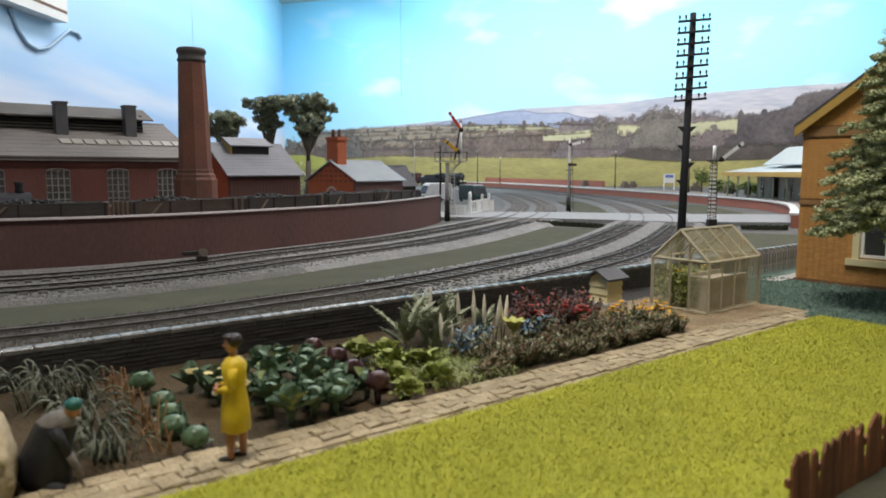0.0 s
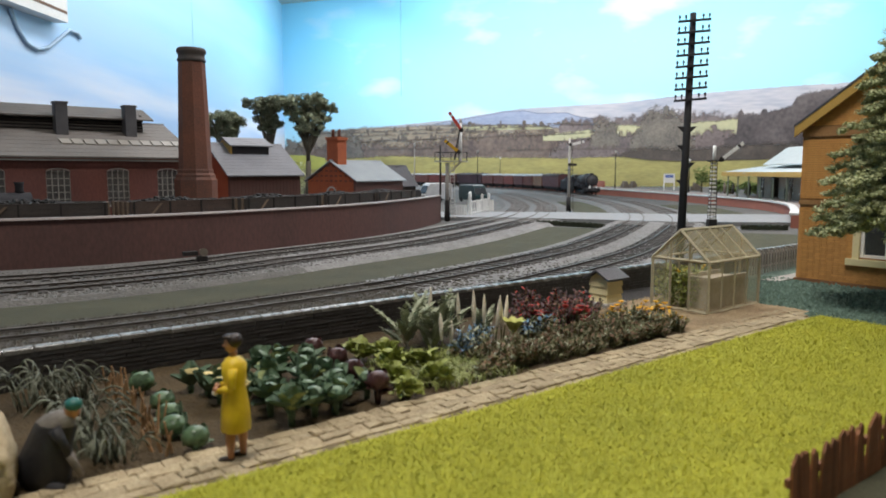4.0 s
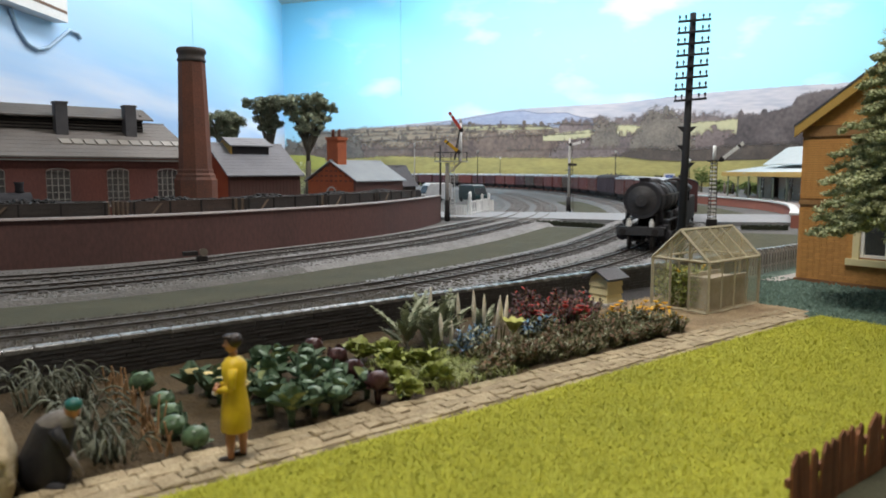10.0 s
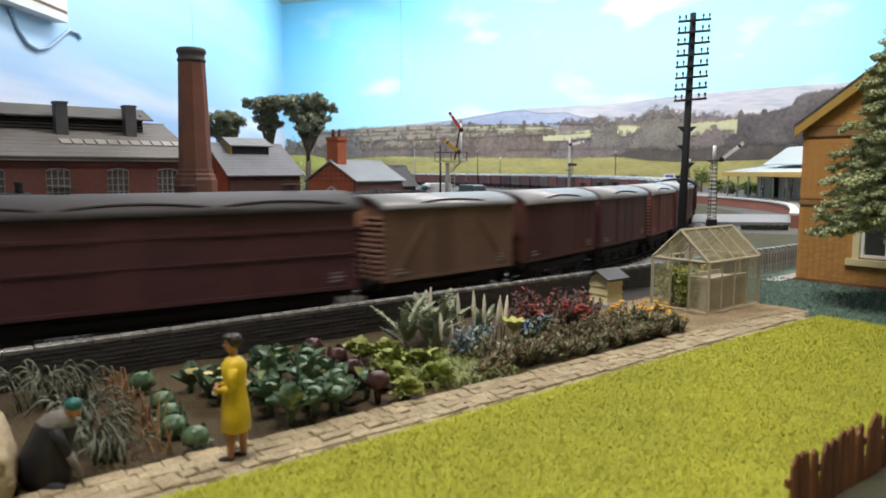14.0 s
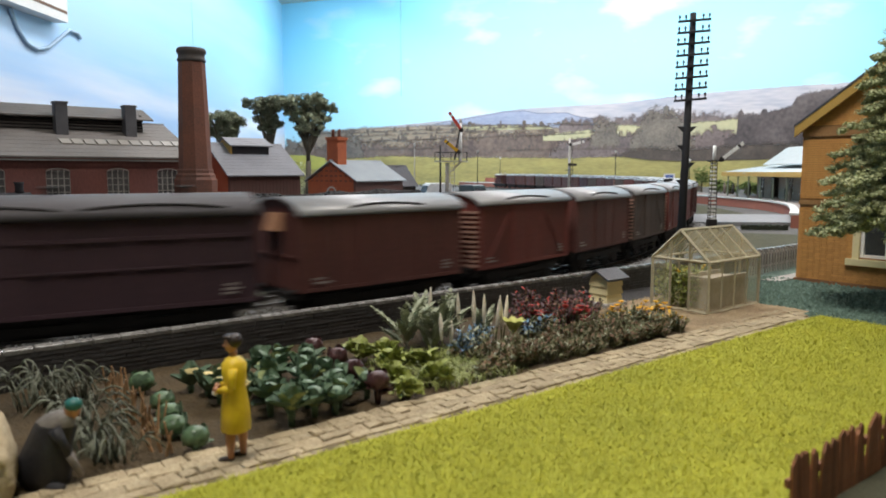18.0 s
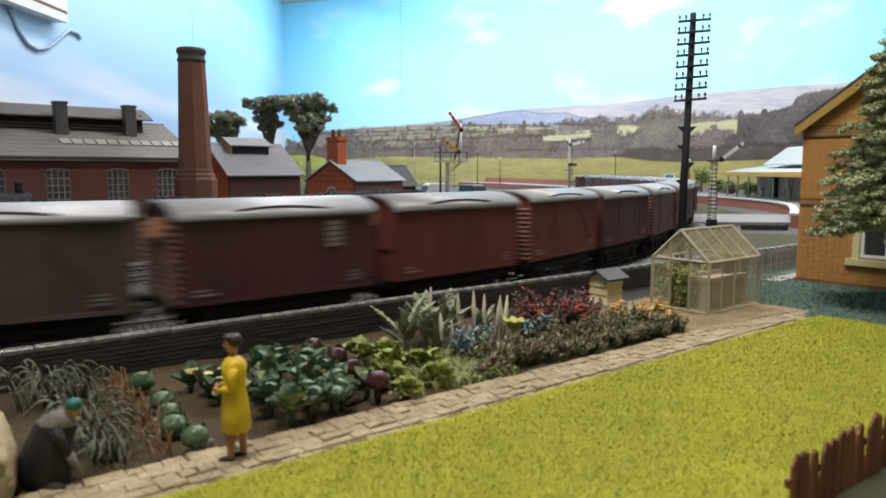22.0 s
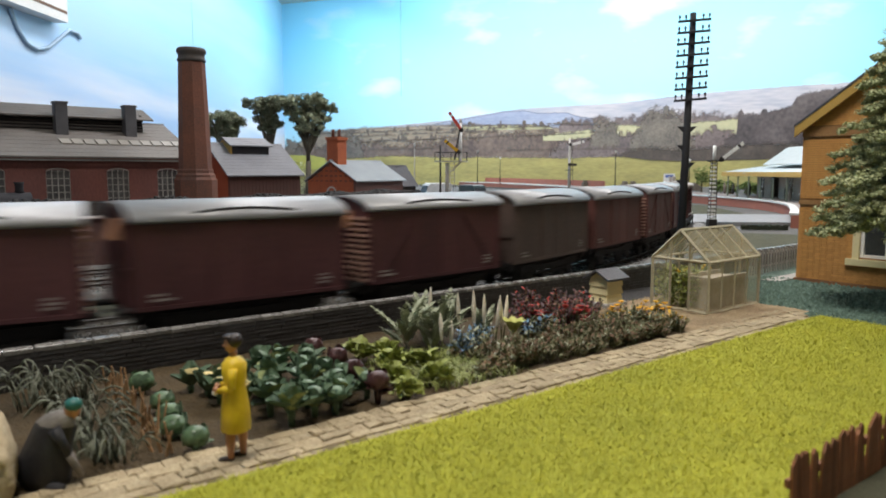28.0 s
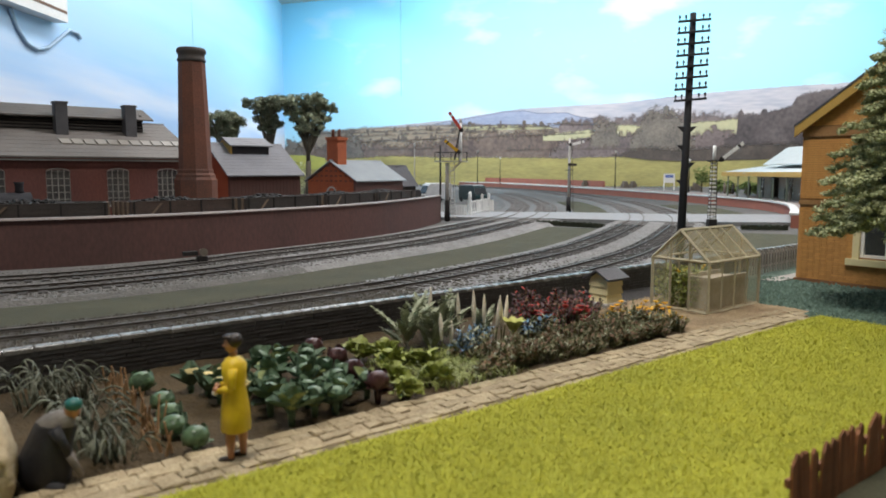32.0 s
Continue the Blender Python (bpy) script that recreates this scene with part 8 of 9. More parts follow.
# arching grey-green leaves and canes at the near end of the bed
for i, (a, n, s) in enumerate(((1.75, 13.5, 1.0), (2.15, 13.7, 0.95), (2.5, 13.4, 0.7), (2.1, 10.6, 0.85), (2.15, 11.2, 0.88), (2.05, 11.8, 0.85), (2.3, 10.3, 0.6))):
    rnd = random.Random(240 + i)
    p = planted("leek_clump", a, n, "arching grey-green leek leaves", "leeks", "leek clumps in the bed")
    bm = nb()
    for k in range(25):
        q = rnd.uniform(0, 0.3)
        t = rnd.uniform(0, 6.28)
        strand(bm, (q * math.cos(t), q * math.sin(t), 0), t + rnd.uniform(-0.5, 0.5), s * rnd.uniform(0.7, 1.15), rnd.uniform(0.018, 0.028), rnd.uniform(0.26, 0.52))
    part("leaves", bm, M["grey_blade"], p)
p = planted("cane_row", 2.95, 12, "rows of straw-brown bean canes", "canes", "")
rnd = random.Random(77)
cane = None
for k in range(44):
    n = -1.98 + k * 0.086
    bm = nb()
    rod(bm, (0, 0, 0), (rnd.uniform(-0.12, 0.12), rnd.uniform(-0.14, 0.14), rnd.uniform(0.26, 0.66)), 0.024, 0.016, n=5)
    o = part("cane", bm, M["cane"], p)
    o.matrix_basis = pose((0.045 * n + 0.13 * math.sin(k * 1.7) + rnd.uniform(-0.06, 0.06)) * U, n * U, 0)


def shrub(name, a, n, w, h, count, mats, weights, seed, label, category, group, size=0.06, stems=18):
    """A bushy plant: many thin stems with small leaves along them."""
    rnd = random.Random(seed)
    p = planted(name, a, n, label, category, group)
    bm, lf = nb(), nb()
    for k in range(stems):
        t, q = rnd.uniform(0, 6.28), rnd.random() ** 0.6
        top = Vector((w * q * math.cos(t), w * q * math.sin(t), h * rnd.uniform(0.6, 1.0) * (1 - 0.35 * q)))
        foot = Vector((w * 0.45 * q * math.cos(t), w * 0.45 * q * math.sin(t), 0))
        rod(bm, foot, top, 0.014, 0.008, n=3)
        for j in range(count):
            f = 0.2 + 0.8 * (j + rnd.random()) / count
            c = foot + (top - foot) * f
            u = rnd.uniform(0, 6.28)
            mi = rnd.choices(range(len(mats)), weights)[0] if f > 0.45 else 0
            leaf_len = size * rnd.uniform(0.9, 2.4)
            d = Vector((math.cos(u), math.sin(u), rnd.uniform(0.0, 1.1))).normalized()
            s = d.cross(Vector((0, 0, 1))).normalized() * leaf_len * 0.22
            e = c + d * leaf_len
            m = (c + e) / 2
            face = lf.faces.new([lf.verts.new(v) for v in (c, m + s, e, m - s)])
            face.material_index = mi
    tagged(part("stem", bm, M["herb"], p), kind="stuff")
    tagged(part("foliage", lf, [M[m] for m in mats], p), kind="stuff")
    return p


rnd = random.Random(300)
for i in range(30):
    a = 8.9 + i * 0.225 + rnd.uniform(-0.1, 0.1)
    n = 10.12 + rnd.uniform(-0.15, 0.2)
    shrub("lavender", a, n, rnd.uniform(0.26, 0.44), rnd.uniform(0.3, 0.72), 12, ("herb", "herb_brown", "sage"), (6, 4, 1), 310 + i, "dusty green lavender plant edging the path", "lavender", "lavender edging")
for i in range(22):
    a = 9.4 + i * 0.28 + rnd.uniform(-0.1, 0.1)
    n = 10.85 + rnd.uniform(-0.2, 0.35)
    shrub("lavender", a, n, rnd.uniform(0.3, 0.48), rnd.uniform(0.35, 0.85), 12, ("herb", "sage", "herb_brown"), (6, 1.5, 4), 350 + i, "dusty green lavender plant behind the edging", "lavender", "lavender edging")
for i, (a, n, s) in enumerate(((12.6, 12.5, 0.9), (13.1, 11.9, 1.0), (13.6, 12.6, 1.15), (14.1, 11.9, 1.05), (14.5, 12.4, 1.0), (13.3, 13.2, 1.1))):
    shrub("red_shrub", a, n, 0.55 * s, 1.0 * s, 20, ("leaf_plum", "petal_red", "herb_brown"), (7, 1.7, 2), 400 + i, "plum-leaved shrub with scarlet flowers", "shrub", "red shrubs", 0.08, 26)
for i, (a, n) in enumerate(((14.72, 11.5), (15.1, 11.1), (15.47, 11.15), (15.9, 11.0), (15.2, 10.5), (15.7, 10.3))):
    shrub("orange_flowers", a, n, 0.3, 0.55, 14, ("herb", "petal_orange", "sage"), (6, 2.6, 2), 420 + i, "low plant with bright orange flowers", "flowers", "orange flowers", 0.07, 16)
for i, (a, n, zz) in enumerate(((14.72, 11.5, 0.5), (14.8, 11.3, 0.62), (14.75, 11.2, 0.42), (15.3, 11.15, 0.5), (15.5, 11.1, 0.56), (15.9, 11.0, 0.55), (16.0, 10.8, 0.48), (15.45, 10.9, 0.42), (12.5, 12.2, 0.62), (12.7, 12.0, 0.55), (12.4, 12.0, 0.5), (13.2, 11.4, 0.6), (13.45, 11.35, 0.72), (13.3, 11.3, 0.45), (13.6, 11.4, 0.52), (13.0, 11.6, 0.8))):
    rnd = random.Random(425 + i)
    p = planted("bloom", a, n, "orange marigold bloom on a stem" if a > 14 else "scarlet bloom on a stem", "flower", "large blooms")
    bm = nb()
    rod(bm, (0, 0, 0), (0, 0, zz), 0.016, n=4)
    part("stem", bm, M["herb"], p)
    bm = nb()
    for k in range(3):
        o = (rnd.uniform(-0.09, 0.09), rnd.uniform(-0.09, 0.09), zz + rnd.uniform(-0.14, 0.04))
        for t in range(9):
            leaf(bm, o, t * 0.7 + k, 0.1, 0.06, 0.7, 0.1, 0, 0.3)
    part("petals", bm, M["petal_orange"] if a > 14 else M["petal_red"], p)
for i, (a, n) in enumerate(((9.5, 11.35), (10.6, 12.0), (11.7, 11.5), (12.15, 11.5), (10.2, 11.6))):
    shrub("blue_flowers", a, n, 0.28, 0.75, 14, ("herb", "petal_blue", "sage"), (3, 7, 2), 430 + i, "plant with small blue flowers", "flowers", "blue flowers", 0.085, 18)
for i, (a, n, s) in enumerate(((9.0, 12.75, 1.2), (9.3, 12.2, 1.0), (10.3, 12.9, 1.25), (9.7, 12.6, 1.1), (11.0, 12.4, 1.0), (10.0, 13.4, 1.2))):
    rnd = random.Random(440 + i)
    p = planted("mullein", a, n, "tall plant with lobed grey-green felted leaves", "border plant", "mulleins in the border")
    bm = nb()
    for k in range(8):
        feather(bm, (0, 0, rnd.uniform(0, 0.3) * s), rnd.uniform(0, 6.28), s * rnd.uniform(0.55, 0.9), s * rnd.uniform(0.14, 0.2), rnd.uniform(0.85, 1.45), rnd)
    part("leaves", bm, M["sage"], p)
for i, (a, n, h) in enumerate(((9.36, 11.85, 0.95), (9.55, 11.8, 0.75), (9.9, 13.1, 1.3), (10.2, 12.3, 1.25), (10.5, 12.1, 1.3), (10.7, 12.0, 1.2), (10.95, 11.9, 1.15), (11.15, 11.9, 1.0), (11.3, 12.0, 1.1))):
    rnd = random.Random(460 + i)
    p = planted("flower_spike", a, n, "tall cream foxglove flower spike", "foxglove", "cream flower spikes")
    bm = nb()
    lx, ly = rnd.uniform(-0.1, 0.1), rnd.uniform(-0.1, 0.1)
    rod(bm, (0, 0, 0), (lx * 0.5, ly * 0.5, h * 0.5), 0.02, n=5)
    part("stem", bm, M["herb"], p)
    bm = nb()
    for k in range(16):
        f = k / 15
        r = 0.046 * math.sin(math.pi * (0.15 + 0.8 * f)) + 0.01
        c = Vector((lx * (0.4 + 0.6 * f), ly * (0.4 + 0.6 * f), h * (0.4 + 0.6 * f)))
        ball(bm, c, r * 0.95, 0, 2, (1, 1, 1.6), 0.04)
    tagged(part("blossom", bm, M["spike"], p), kind="stuff")
p = planted("pale_hosta", 11.2, 11.55, "pale yellow broad-leaved plant", "border plant", "")
bm = nb()
for k in range(7):
    leaf(bm, (0, 0, 0.3), k * 0.9, 0.4, 0.26, 1.1, 0.05, 0, 0.2)
part("leaves", bm, M["petal_yellow"], p)
bm = nb()
rod(bm, (0, 0, 0), (0, 0, 0.32), 0.03, n=5)
part("stem", bm, M["herb"], p)
# trailing strands and litter on the bed
bm = nb()
rnd = random.Random(500)
for _ in range(900):
    a, n = rnd.uniform(7.6, 9.8), rnd.uniform(9.85, 12.2)
    blade(bm, (a, n, GZ - 0.03), rnd.uniform(0, 6.28), rnd.uniform(0.35, 0.75), 0.026, rnd.uniform(0.5, 1.0))
solo("trailing_stems", bm, M["lettuce"], 0, 0, 0, GDEG, "tangle of trailing yellow-green stems on the soil", "groundcover", "", "stuff")
tom = planted("tomato_plants", 18.5, 12.2, "leafy tomato plants with orange fruit in the greenhouse", "tomato plants", "")
bm, fr = nb(), nb()
for k in range(5):
    rod(bm, (k * 0.42, 0.0, 0), (k * 0.42, 0.05, 1.15), 0.02, n=4)
    scatter_leaves(bm, (k * 0.42, 0, 0.65), (0.22, 0.2, 0.55), 90, 0.07, rnd)
    for j in range(4):
        ball(fr, (k * 0.42 + rnd.uniform(-0.2, 0.2), rnd.uniform(-0.15, 0.1), rnd.uniform(0.5, 1.15)), 0.05, 0, 1)
for k in range(9):
    scatter_leaves(bm, (-0.36 + 0.1 * (k % 3), 0.22 - k * 0.13, 0.62 + 0.1 * (k % 2)), (0.18, 0.16, 0.62), 150, 0.06, rnd)
part("leaves", bm, M["lettuce"], tom)
part("fruit", fr, M["petal_orange"], tom)

# ---- figurines ----
def lady(x, y):
    bm = nb()
    # dress, legs, shoes, arms, neck, head, hair; faces to -x
    lathe(bm, [(0.17, 0.42), (0.205, 0.44), (0.195, 0.7), (0.17, 0.92), (0.145, 1.06), (0.165, 1.22), (0.17, 1.36), (0.11, 1.44), (0.06, 1.47)], n=18, mi=0, squash=1.2)
    for s in (-0.08, 0.08):
        f = -0.09 if s < 0 else 0.1
        lathe(bm, [(0.045, 0.05), (0.05, 0.14), (0.07, 0.3), (0.065, 0.45)], f * 0.8, s, 0, n=8, mi=1)
        ball(bm, (f * 0.8 - 0.06, s, 0.035), 0.06, 2, 2, (1.9, 0.8, 0.75))
        rod(bm, (0.0, s * 2.6, 1.34), (-0.03, s * 3.0, 1.08), 0.06, 0.055, n=8, mi=0)
        rod(bm, (-0.03, s * 3.0, 1.08), (-0.2, s * 1.5, 1.02), 0.05, 0.04, n=8, mi=0)
        ball(bm, (-0.24, s * 1.1, 1.03), 0.05, 1, 1)
    rod(bm, (0, 0, 1.44), (-0.01, 0, 1.56), 0.05, n=8, mi=1)
    ball(bm, (-0.03, 0, 1.63), 0.1, 1, 2, (0.95, 0.85, 1.2))
    ball(bm, (-0.13, 0, 1.62), 0.02, 1, 1)
    ball(bm, (0.015, 0, 1.68), 0.115, 2, 2, (1.0, 1.0, 0.95), 0.04)
    ball(bm, (-0.05, 0, 1.735), 0.09, 2, 2, (1.1, 1.0, 0.45), 0.04)
    ball(bm, (-0.26, -0.02, 0.97), 0.05, 3, 1)
    return solo("lady_figurine", bm, [M["yellow_cloth"], M["skin"], M["hair"], M["white"]], x, y, GZ, 12, "painted lady figurine in a yellow coat on the path", "figurine")


fx, fy = gp(3.62, 9.22)
lady(fx, fy)
M["dark_coat"] = mat("black_coat_enamel", (0.022, 0.021, 0.024), (0.012, 0.012, 0.014), rough=0.6, scale=4, bump=0.2)
M["grey_shirt"] = mat("grey_shirt_enamel", (0.19, 0.17, 0.15), rough=0.6, scale=4, bump=0.2)
M["teal_cap"] = mat("teal_cap_enamel", (0.03, 0.16, 0.14), rough=0.4, scale=4, bump=0.1)
bm = nb()
rings = [(-0.06, 0.0, 0.0, 0.27, 0), (-0.06, 0.0, 0.12, 0.31, 0), (-0.02, 0.0, 0.3, 0.3, 0), (0.03, 0.0, 0.46, 0.26, 0), (0.08, 0.02, 0.6, 0.24, 0), (0.13, 0.03, 0.72, 0.22, 1), (0.19, 0.04, 0.81, 0.17, 1), (0.24, 0.05, 0.86, 0.08, 1)]
rows = []
for cx, cy, cz, r, mi in rings:
    rows.append([bm.verts.new((cx + r * 1.1 * math.cos(t * math.pi / 8) * (1 + 0.1 * math.sin(3 * t)), cy + r * 0.8 * math.sin(t * math.pi / 8), cz + 0.1 * r * math.cos(t * math.pi / 8 + 3.1))) for t in range(16)])
for k, (lo, hi) in enumerate(zip(rows, rows[1:])):
    for t in range(16):
        f = bm.faces.new((lo[t], lo[(t + 1) % 16], hi[(t + 1) % 16], hi[t]))
        f.smooth, f.material_index = True, rings[k][4]
bm.faces.new(rows[0][::-1])
bm.faces.new(rows[-1]).material_index = 1
rod(bm, (0.24, -0.16, 0.72), (0.37, -0.1, 0.4), 0.075, 0.055, n=10, mi=0)
rod(bm, (0.37, -0.1, 0.42), (0.42, 0.05, 0.12), 0.055, 0.04, n=10, mi=1)
rod(bm, (0.0, 0.2, 0.74), (-0.24, 0.3, 0.42), 0.08, 0.06, n=10, mi=1)
ball(bm, (0.34, 0.06, 0.88), 0.1, 2, 2, (1.0, 0.9, 1.1))
ball(bm, (0.37, 0.05, 0.94), 0.105, 3, 2, (1.1, 1, 0.75))
ball(bm, (0.2, -0.16, 0.05), 0.09, 0, 2, (1.7, 0.9, 0.6))
for v in bm.verts:
    v.co.z *= 1.14
gx0, gy0 = gp(1.42, 9.98)
solo("gardener_figurine", bm, [M["dark_coat"], M["grey_shirt"], M["skin"], M["teal_cap"]], gx0, gy0, GZ - 0.03, -8, "crouching gardener figurine in a dark coat", "figurine")

# rough stone block at the near end of the bed
bm = nb()
ball(bm, (0, 0, 0), 1.0, 0, 4, (0.3, 1.3, 0.6), 0.03)
for v in bm.verts:
    v.co *= 1 + 0.12 * noise.noise(v.co * 4) + 0.08 * noise.noise(v.co * 11)
sx0, sy0 = gp(0.82, 10.6)
solo("rockery_stone", bm, M["slab"], sx0, sy0, GZ + 0.35, GDEG, "rough yellow limestone block at the bed's end", "rock")

# brown picket fence in front of the lawn
fence = thing("picket_fence", *gp(7.95, 3.58), GZ - 0.08, GDEG, "weathered brown wooden picket fence on the lawn", "fence")
rnd = random.Random(9)
for k in range(52):
    h = 0.78 + rnd.uniform(-0.05, 0.05)
    bm = nb()
    hexa(bm, [(0, 0, 0), (0.1, 0, 0), (0.1, 0.035, 0), (0, 0.035, 0), (0.0, 0, h - 0.06), (0.1, 0, h - 0.06), (0.1, 0.035, h - 0.06), (0, 0.035, h - 0.06)])
    extrude(bm, [(0.0, h - 0.06), (0.1, h - 0.06), (0.05, h)], "y", 0, 0.035)
    o = part("picket", bm, M["wood_fence"], fence)
    o.matrix_basis = pose(k * 0.112 * U, 0, 0, rnd.uniform(-3, 3), rnd.uniform(-2.5, 2.5), 0)
for z in (0.16, 0.45):
    bm = nb()
    box(bm, -0.05, 5.95, 0.035, 0.09, z, z + 0.1)
    part("fence_rail", bm, M["wood_fence"], fence)

# grey fence behind the greenhouse
M["fence_grey"] = mat("grey_fence_paint", (0.36, 0.35, 0.33), (0.2, 0.195, 0.185), rough=0.85)
fence = thing("wire_fence", *gp(26.1, 13.85), GZ - 0.1, GDEG + 2, "pale grey paling fence beside the track", "fence")
pale = None
for k in range(20):
    if pale is None:
        bm = nb()
        box(bm, 0, 0.07, 0, 0.05, 0, 0.95)
        pale = part("pale", bm, M["fence_grey"], fence)
        pale.matrix_basis = pose(0, 0, 0)
    else:
        share(pale, k * 0.24)
bm = nb()
for z in (0.3, 0.8):
    box(bm, 0, 4.7, 0.05, 0.09, z, z + 0.08)
part("fence_rail", bm, M["concrete"], fence)

# ---- static grass on the lawn ----
rs = np.random.RandomState(4)
N = 190000
a = rs.uniform(1.0, 19.85, N)
n = rs.uniform(3.74, 8.53, N)
ang = rs.uniform(0, 2 * np.pi, N)
tall = rs.uniform(0.04, 0.105, N)
lean = rs.uniform(0.03, 0.16, N)
z0 = np.full(N, GZ + 0.02)
w = 0.011
ca, sa = np.cos(GA), np.sin(GA)
bx_, by_ = a * ca - n * sa, a * sa + n * ca
verts = np.empty((N, 3, 3))
verts[:, 0] = np.stack([bx_ - w * np.sin(ang), by_ + w * np.cos(ang), z0], 1)
verts[:, 1] = np.stack([bx_ + w * np.sin(ang), by_ - w * np.cos(ang), z0], 1)
verts[:, 2] = np.stack([bx_ + lean * np.cos(ang), by_ + lean * np.sin(ang), z0 + tall], 1)
me = bpy.data.meshes.new("grass_fibres")
me.from_pydata((verts.reshape(-1, 3) * U).tolist(), [], np.arange(3 * N).reshape(-1, 3).tolist())
# fibres differ one by one
tree_ = M["blade"].node_tree
island, spread = tree_.nodes.new("ShaderNodeNewGeometry"), tree_.nodes.new("ShaderNodeMapRange")
spread.inputs["To Min"].default_value, spread.inputs["To Max"].default_value = 0.78, 1.2
tree_.links.new(island.outputs["Random Per Island"], spread.inputs["Value"])
tree_.links.new(spread.outputs[0], tree_.nodes["Vector Math"].inputs["Scale"])
me.materials.append(M["blade"])
tagged(new("grass_fibres", me), "bright yellow-green static grass fibres on the lawn", "grass", "", "stuff")
# crumbly ground cover round the house
M["crumb"] = mat("blue_green_crumb", (0.17, 0.25, 0.2), (0.03, 0.056, 0.045), rough=1.0, scale=5, fine=14, bump=0.6)
bm = nb()
rnd = random.Random(31)
for _ in range(9000):
    if rnd.random() < 0.6:
        a, n = rnd.uniform(20.8, 26), rnd.uniform(6, 13.2)
    else:
        a, n = rnd.uniform(19.95, 22), rnd.uniform(4, 9.0)
    r = rnd.uniform(0.05, 0.16)
    t = rnd.uniform(0, 6.28)
    base = [bm.verts.new((a + r * math.cos(t + i * 1.57), n + r * math.sin(t + i * 1.57), GZ - 0.08)) for i in range(4)]
    tip = bm.verts.new((a + rnd.uniform(-r, r) * 0.4, n, GZ + r * rnd.uniform(0.3, 0.8)))
    for i in range(4):
        bm.faces.new((base[i], base[(i + 1) % 4], tip))
solo("crumb_groundcover", bm, M["crumb"], 0, 0, 0, GDEG, "blue-green foam crumbs round the house", "groundcover", "", "stuff")

# straw and grit on the bare earth and the bed
bm = nb()
rnd = random.Random(61)
for _ in range(2600):
    a, n = (rnd.uniform(15.8, 20.5), rnd.uniform(9.4, 13.3)) if rnd.random() < 0.9 else (rnd.uniform(14.5, 15.9), rnd.uniform(9.85, 14.5))
    t, ln = rnd.uniform(0, 6.28), rnd.uniform(0.03, 0.14)
    d, q = Vector((math.cos(t), math.sin(t), 0)) * ln, Vector((-math.sin(t), math.cos(t), 0)) * 0.012
    c = Vector((a, n, GZ + 0.005 + rnd.uniform(0, 0.02)))
    bm.faces.new([bm.verts.new(v) for v in (c - d - q, c - d + q, c + d + q + Vector((0, 0, 0.02)), c + d - q + Vector((0, 0, 0.02)))])
solo("straw_litter", bm, M["sand"], 0, 0, 0, GDEG, "dry straw and grit scattered on the bare earth", "litter", "", "stuff")

# ---- pieces: path slabs, wall stones, house bricks ----
path = thing("garden_path", 0, 0, 0, GDEG, "cream stone slab garden path", "path", "", "structure")
rnd = random.Random(41)


def stone(name, a0, a1, n0, n1, z0, z1, material, parent, jit=0.02):
    bm = nb()
    j = [rnd.uniform(-jit, jit) for _ in range(8)]
    b = 0.015
    lo = [(a0 + j[0], n0 + j[1]), (a1 + j[2], n0 + j[3]), (a1 + j[4], n1 + j[5]), (a0 + j[6], n1 + j[7])]
    cx, cy = (a0 + a1) / 2, (n0 + n1) / 2
    hi = [(x + (cx - x) * b / max(0.1, abs(cx - x)), y + (cy - y) * b / max(0.1, abs(cy - y))) for x, y in lo]
    tilt = [rnd.uniform(-0.012, 0.012) for _ in range(4)]
    v = [bm.verts.new((*p, z0)) for p in lo] + [bm.verts.new((*p, z1 - 0.015)) for p in lo] + [bm.verts.new((*p, z1 + d)) for p, d in zip(hi, tilt)]
    for k in (0, 4):
        for i in range(4):
            bm.faces.new((v[k + i], v[k + (i + 1) % 4], v[k + 4 + (i + 1) % 4], v[k + 4 + i]))
    bm.faces.new(v[8:12])
    part(name, bm, material, parent)


for row, (n0, n1) in enumerate(((8.68, 8.84), (8.85, 9.05), (9.06, 9.29), (9.3, 9.53), (9.54, 9.77))):
    a = -1.0 + row * 0.17
    while a < 20.1:
        ln = rnd.choice((0.2, 0.26, 0.34, 0.5)) * rnd.uniform(0.9, 1.1)
        stone("slab", a, min(a + ln - 0.009, 20.35), n0 + rnd.uniform(-0.02, 0.02), n1, GZ - 0.1, GZ + 0.01 + rnd.uniform(-0.012, 0.015) - (0.03 if row == 0 else 0), M["slab"], path)
        a += ln
stones = thing("wall_facing", 0, 0, 0, GDEG, "black coursed stone facing of the garden wall", "wall facing", "", "structure")
rnd = random.Random(43)
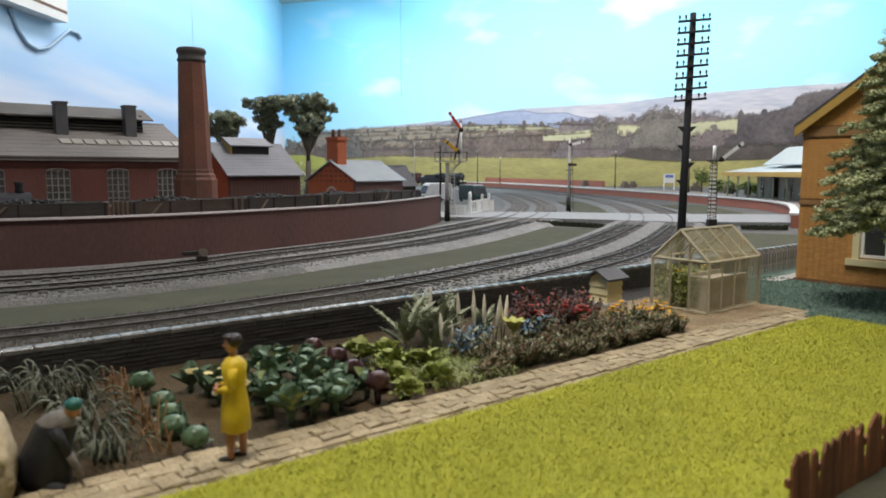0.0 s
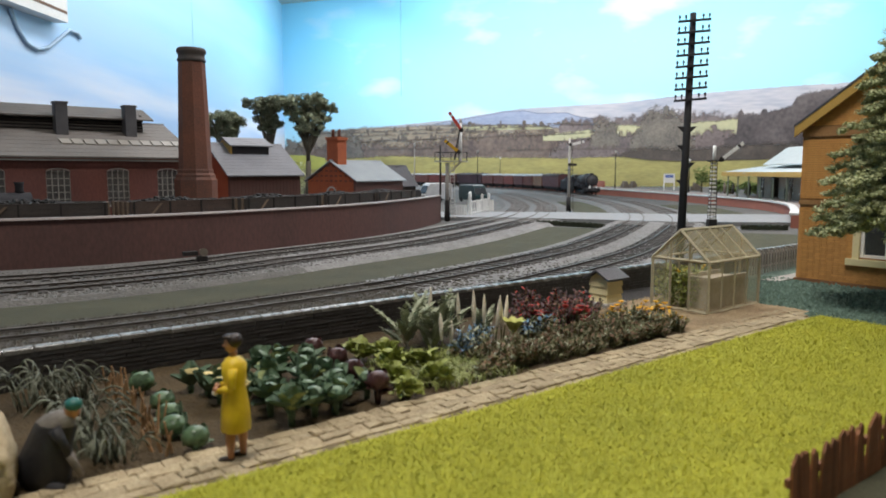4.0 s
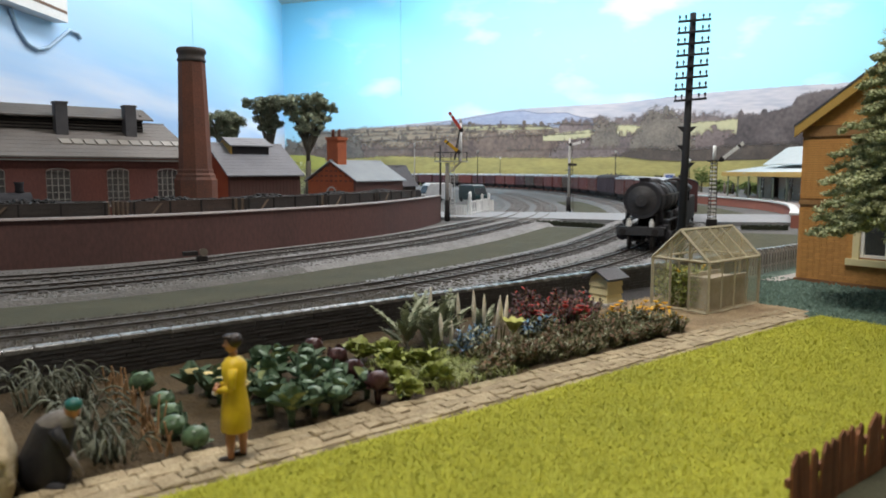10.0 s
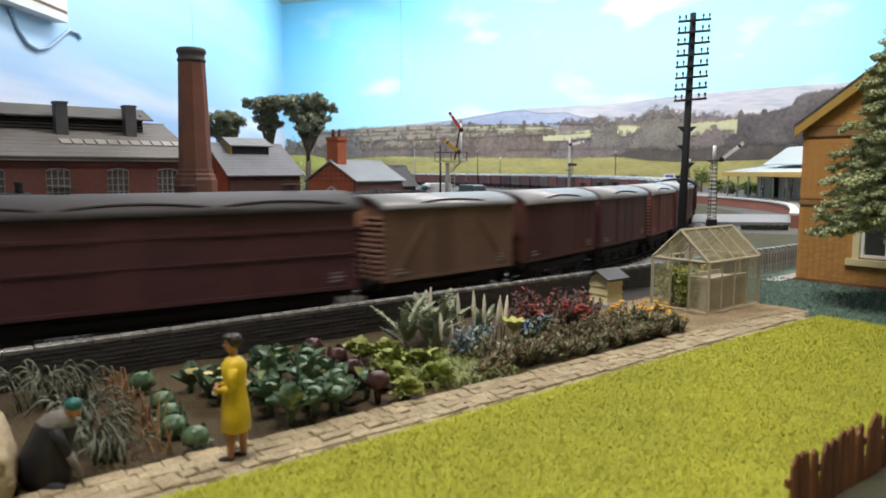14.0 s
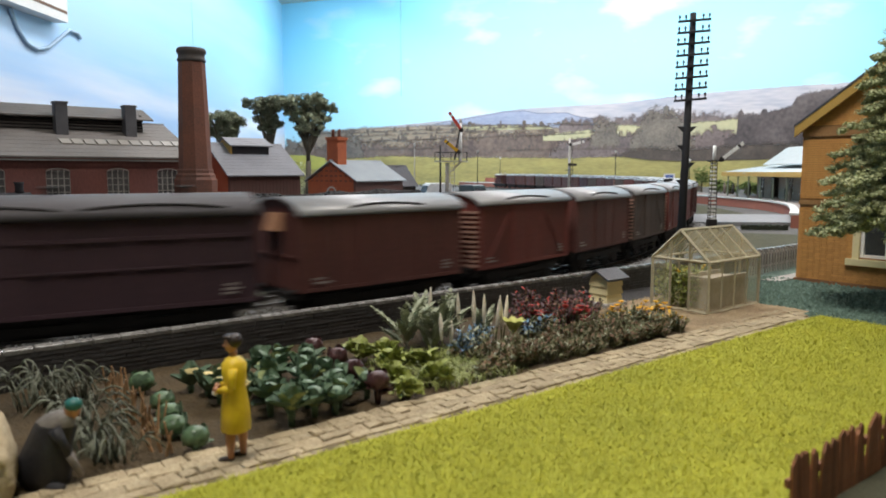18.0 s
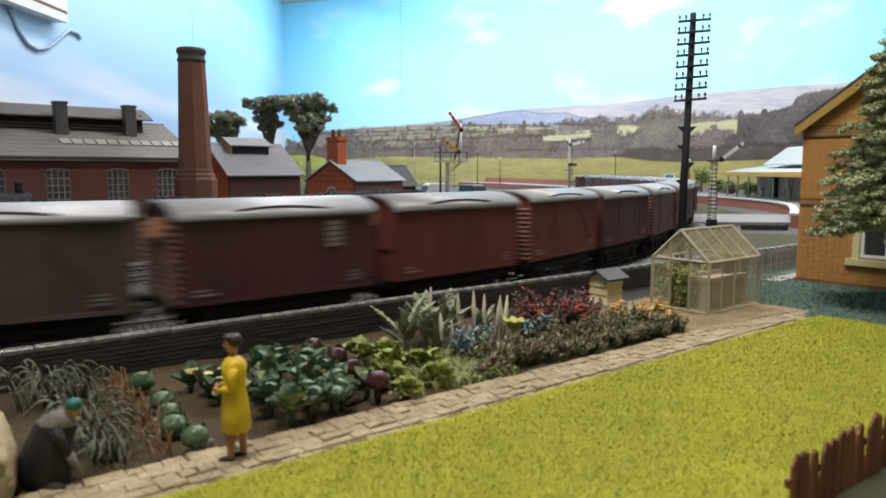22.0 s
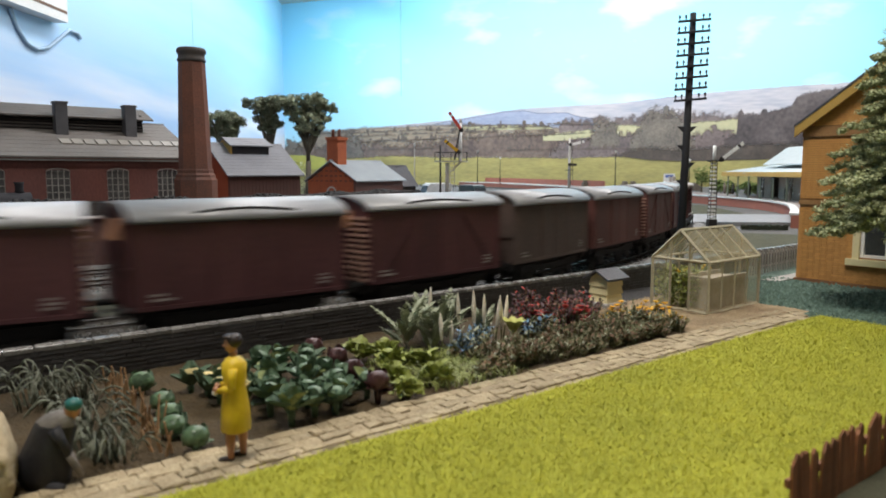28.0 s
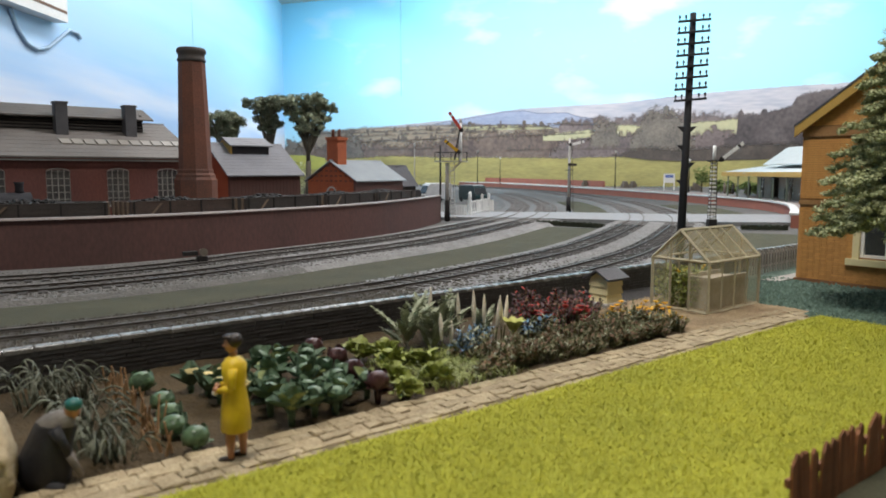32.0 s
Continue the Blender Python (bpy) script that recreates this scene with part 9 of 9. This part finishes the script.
for c in range(8):
    z = 0.33 + c * 0.092
    a = -2.0 + rnd.uniform(0, 0.4)
    while a < 24:
        ln = rnd.uniform(0.6, 1.1)
        bm = nb()
        d = 0.03 + rnd.uniform(0, 0.008)
        hexa(bm, [(a, 14.75 - d, z), (a + ln - 0.008, 14.75 - d, z + rnd.uniform(-0.003, 0.003)), (a + ln - 0.008, 14.76, z), (a, 14.76, z),
                  (a + 0.005, 14.75 - d + 0.012, z + 0.084), (a + ln - 0.013, 14.75 - d + 0.012, z + 0.084), (a + ln - 0.008, 14.76, z + 0.086), (a, 14.76, z + 0.08)])
        part("stone", bm, M["black_stone"], stones)
        a += ln
BRICKS = {}
rest = nb()
rnd = random.Random(47)
made = 0
for c in range(100):
    z = 0.24 + c * 0.08
    y = -HW + (0.16 if c % 2 else 0.0)
    top = z + 0.071
    if 2.85 < top < 3.12 or HE - 0.5 < top < HE - 0.05:
        continue
    while y < -0.05:
        y0, y1 = y, min(y + 0.205, 0.0)
        y += 0.215
        if top > HE and (abs((y0 + y1) / 2 + HW / 2) > (HR - top) / pitch - 0.2):
            continue
        if y1 > win[0] - 0.22 and y0 < win[1] + 0.22 and top > win[2] - 0.25 and z < win[3] + 0.02:
            if y1 > win[1] + 0.25:
                y0 = win[1] + 0.22
            elif y0 < win[0] - 0.25:
                y1 = win[0] - 0.22
            else:
                continue
        d = 0.03 + rnd.uniform(-0.003, 0.004)
        if y1 > -2.6 and z < 4.6 and made < 300 and y1 - y0 > 0.2:
            if not BRICKS:
                bm = nb()
                hexa(bm, [(0.04, 0, 0), (0.04, 0.205, 0), (0.0, 0.205, 0), (0.0, 0, 0), (0.04, 0, 0.071), (0.04, 0.205, 0.071), (0.005, 0.2, 0.071), (0.005, 0.005, 0.071)])
                bmesh.ops.recalc_face_normals(bm, faces=bm.faces[:])
                BRICKS["one"] = part("brick", bm, M["house_brick"], gable)
                BRICKS["one"].matrix_basis = pose((0.03 - d) * U, y0 * U, z * U)
            else:
                share(BRICKS["one"], 0.03 - d, y0, z)
            made += 1
        else:
            box(rest, 0.03 - d, 0.04, y0, y1, z, z + 0.071)
tagged(part("bricks", rest, M["house_brick"], gable), kind="stuff")


def motions():
    for vehicle, back, fore, aft in TRAIN:
        walk(vehicle, train_rows(back, fore, aft))


motions()
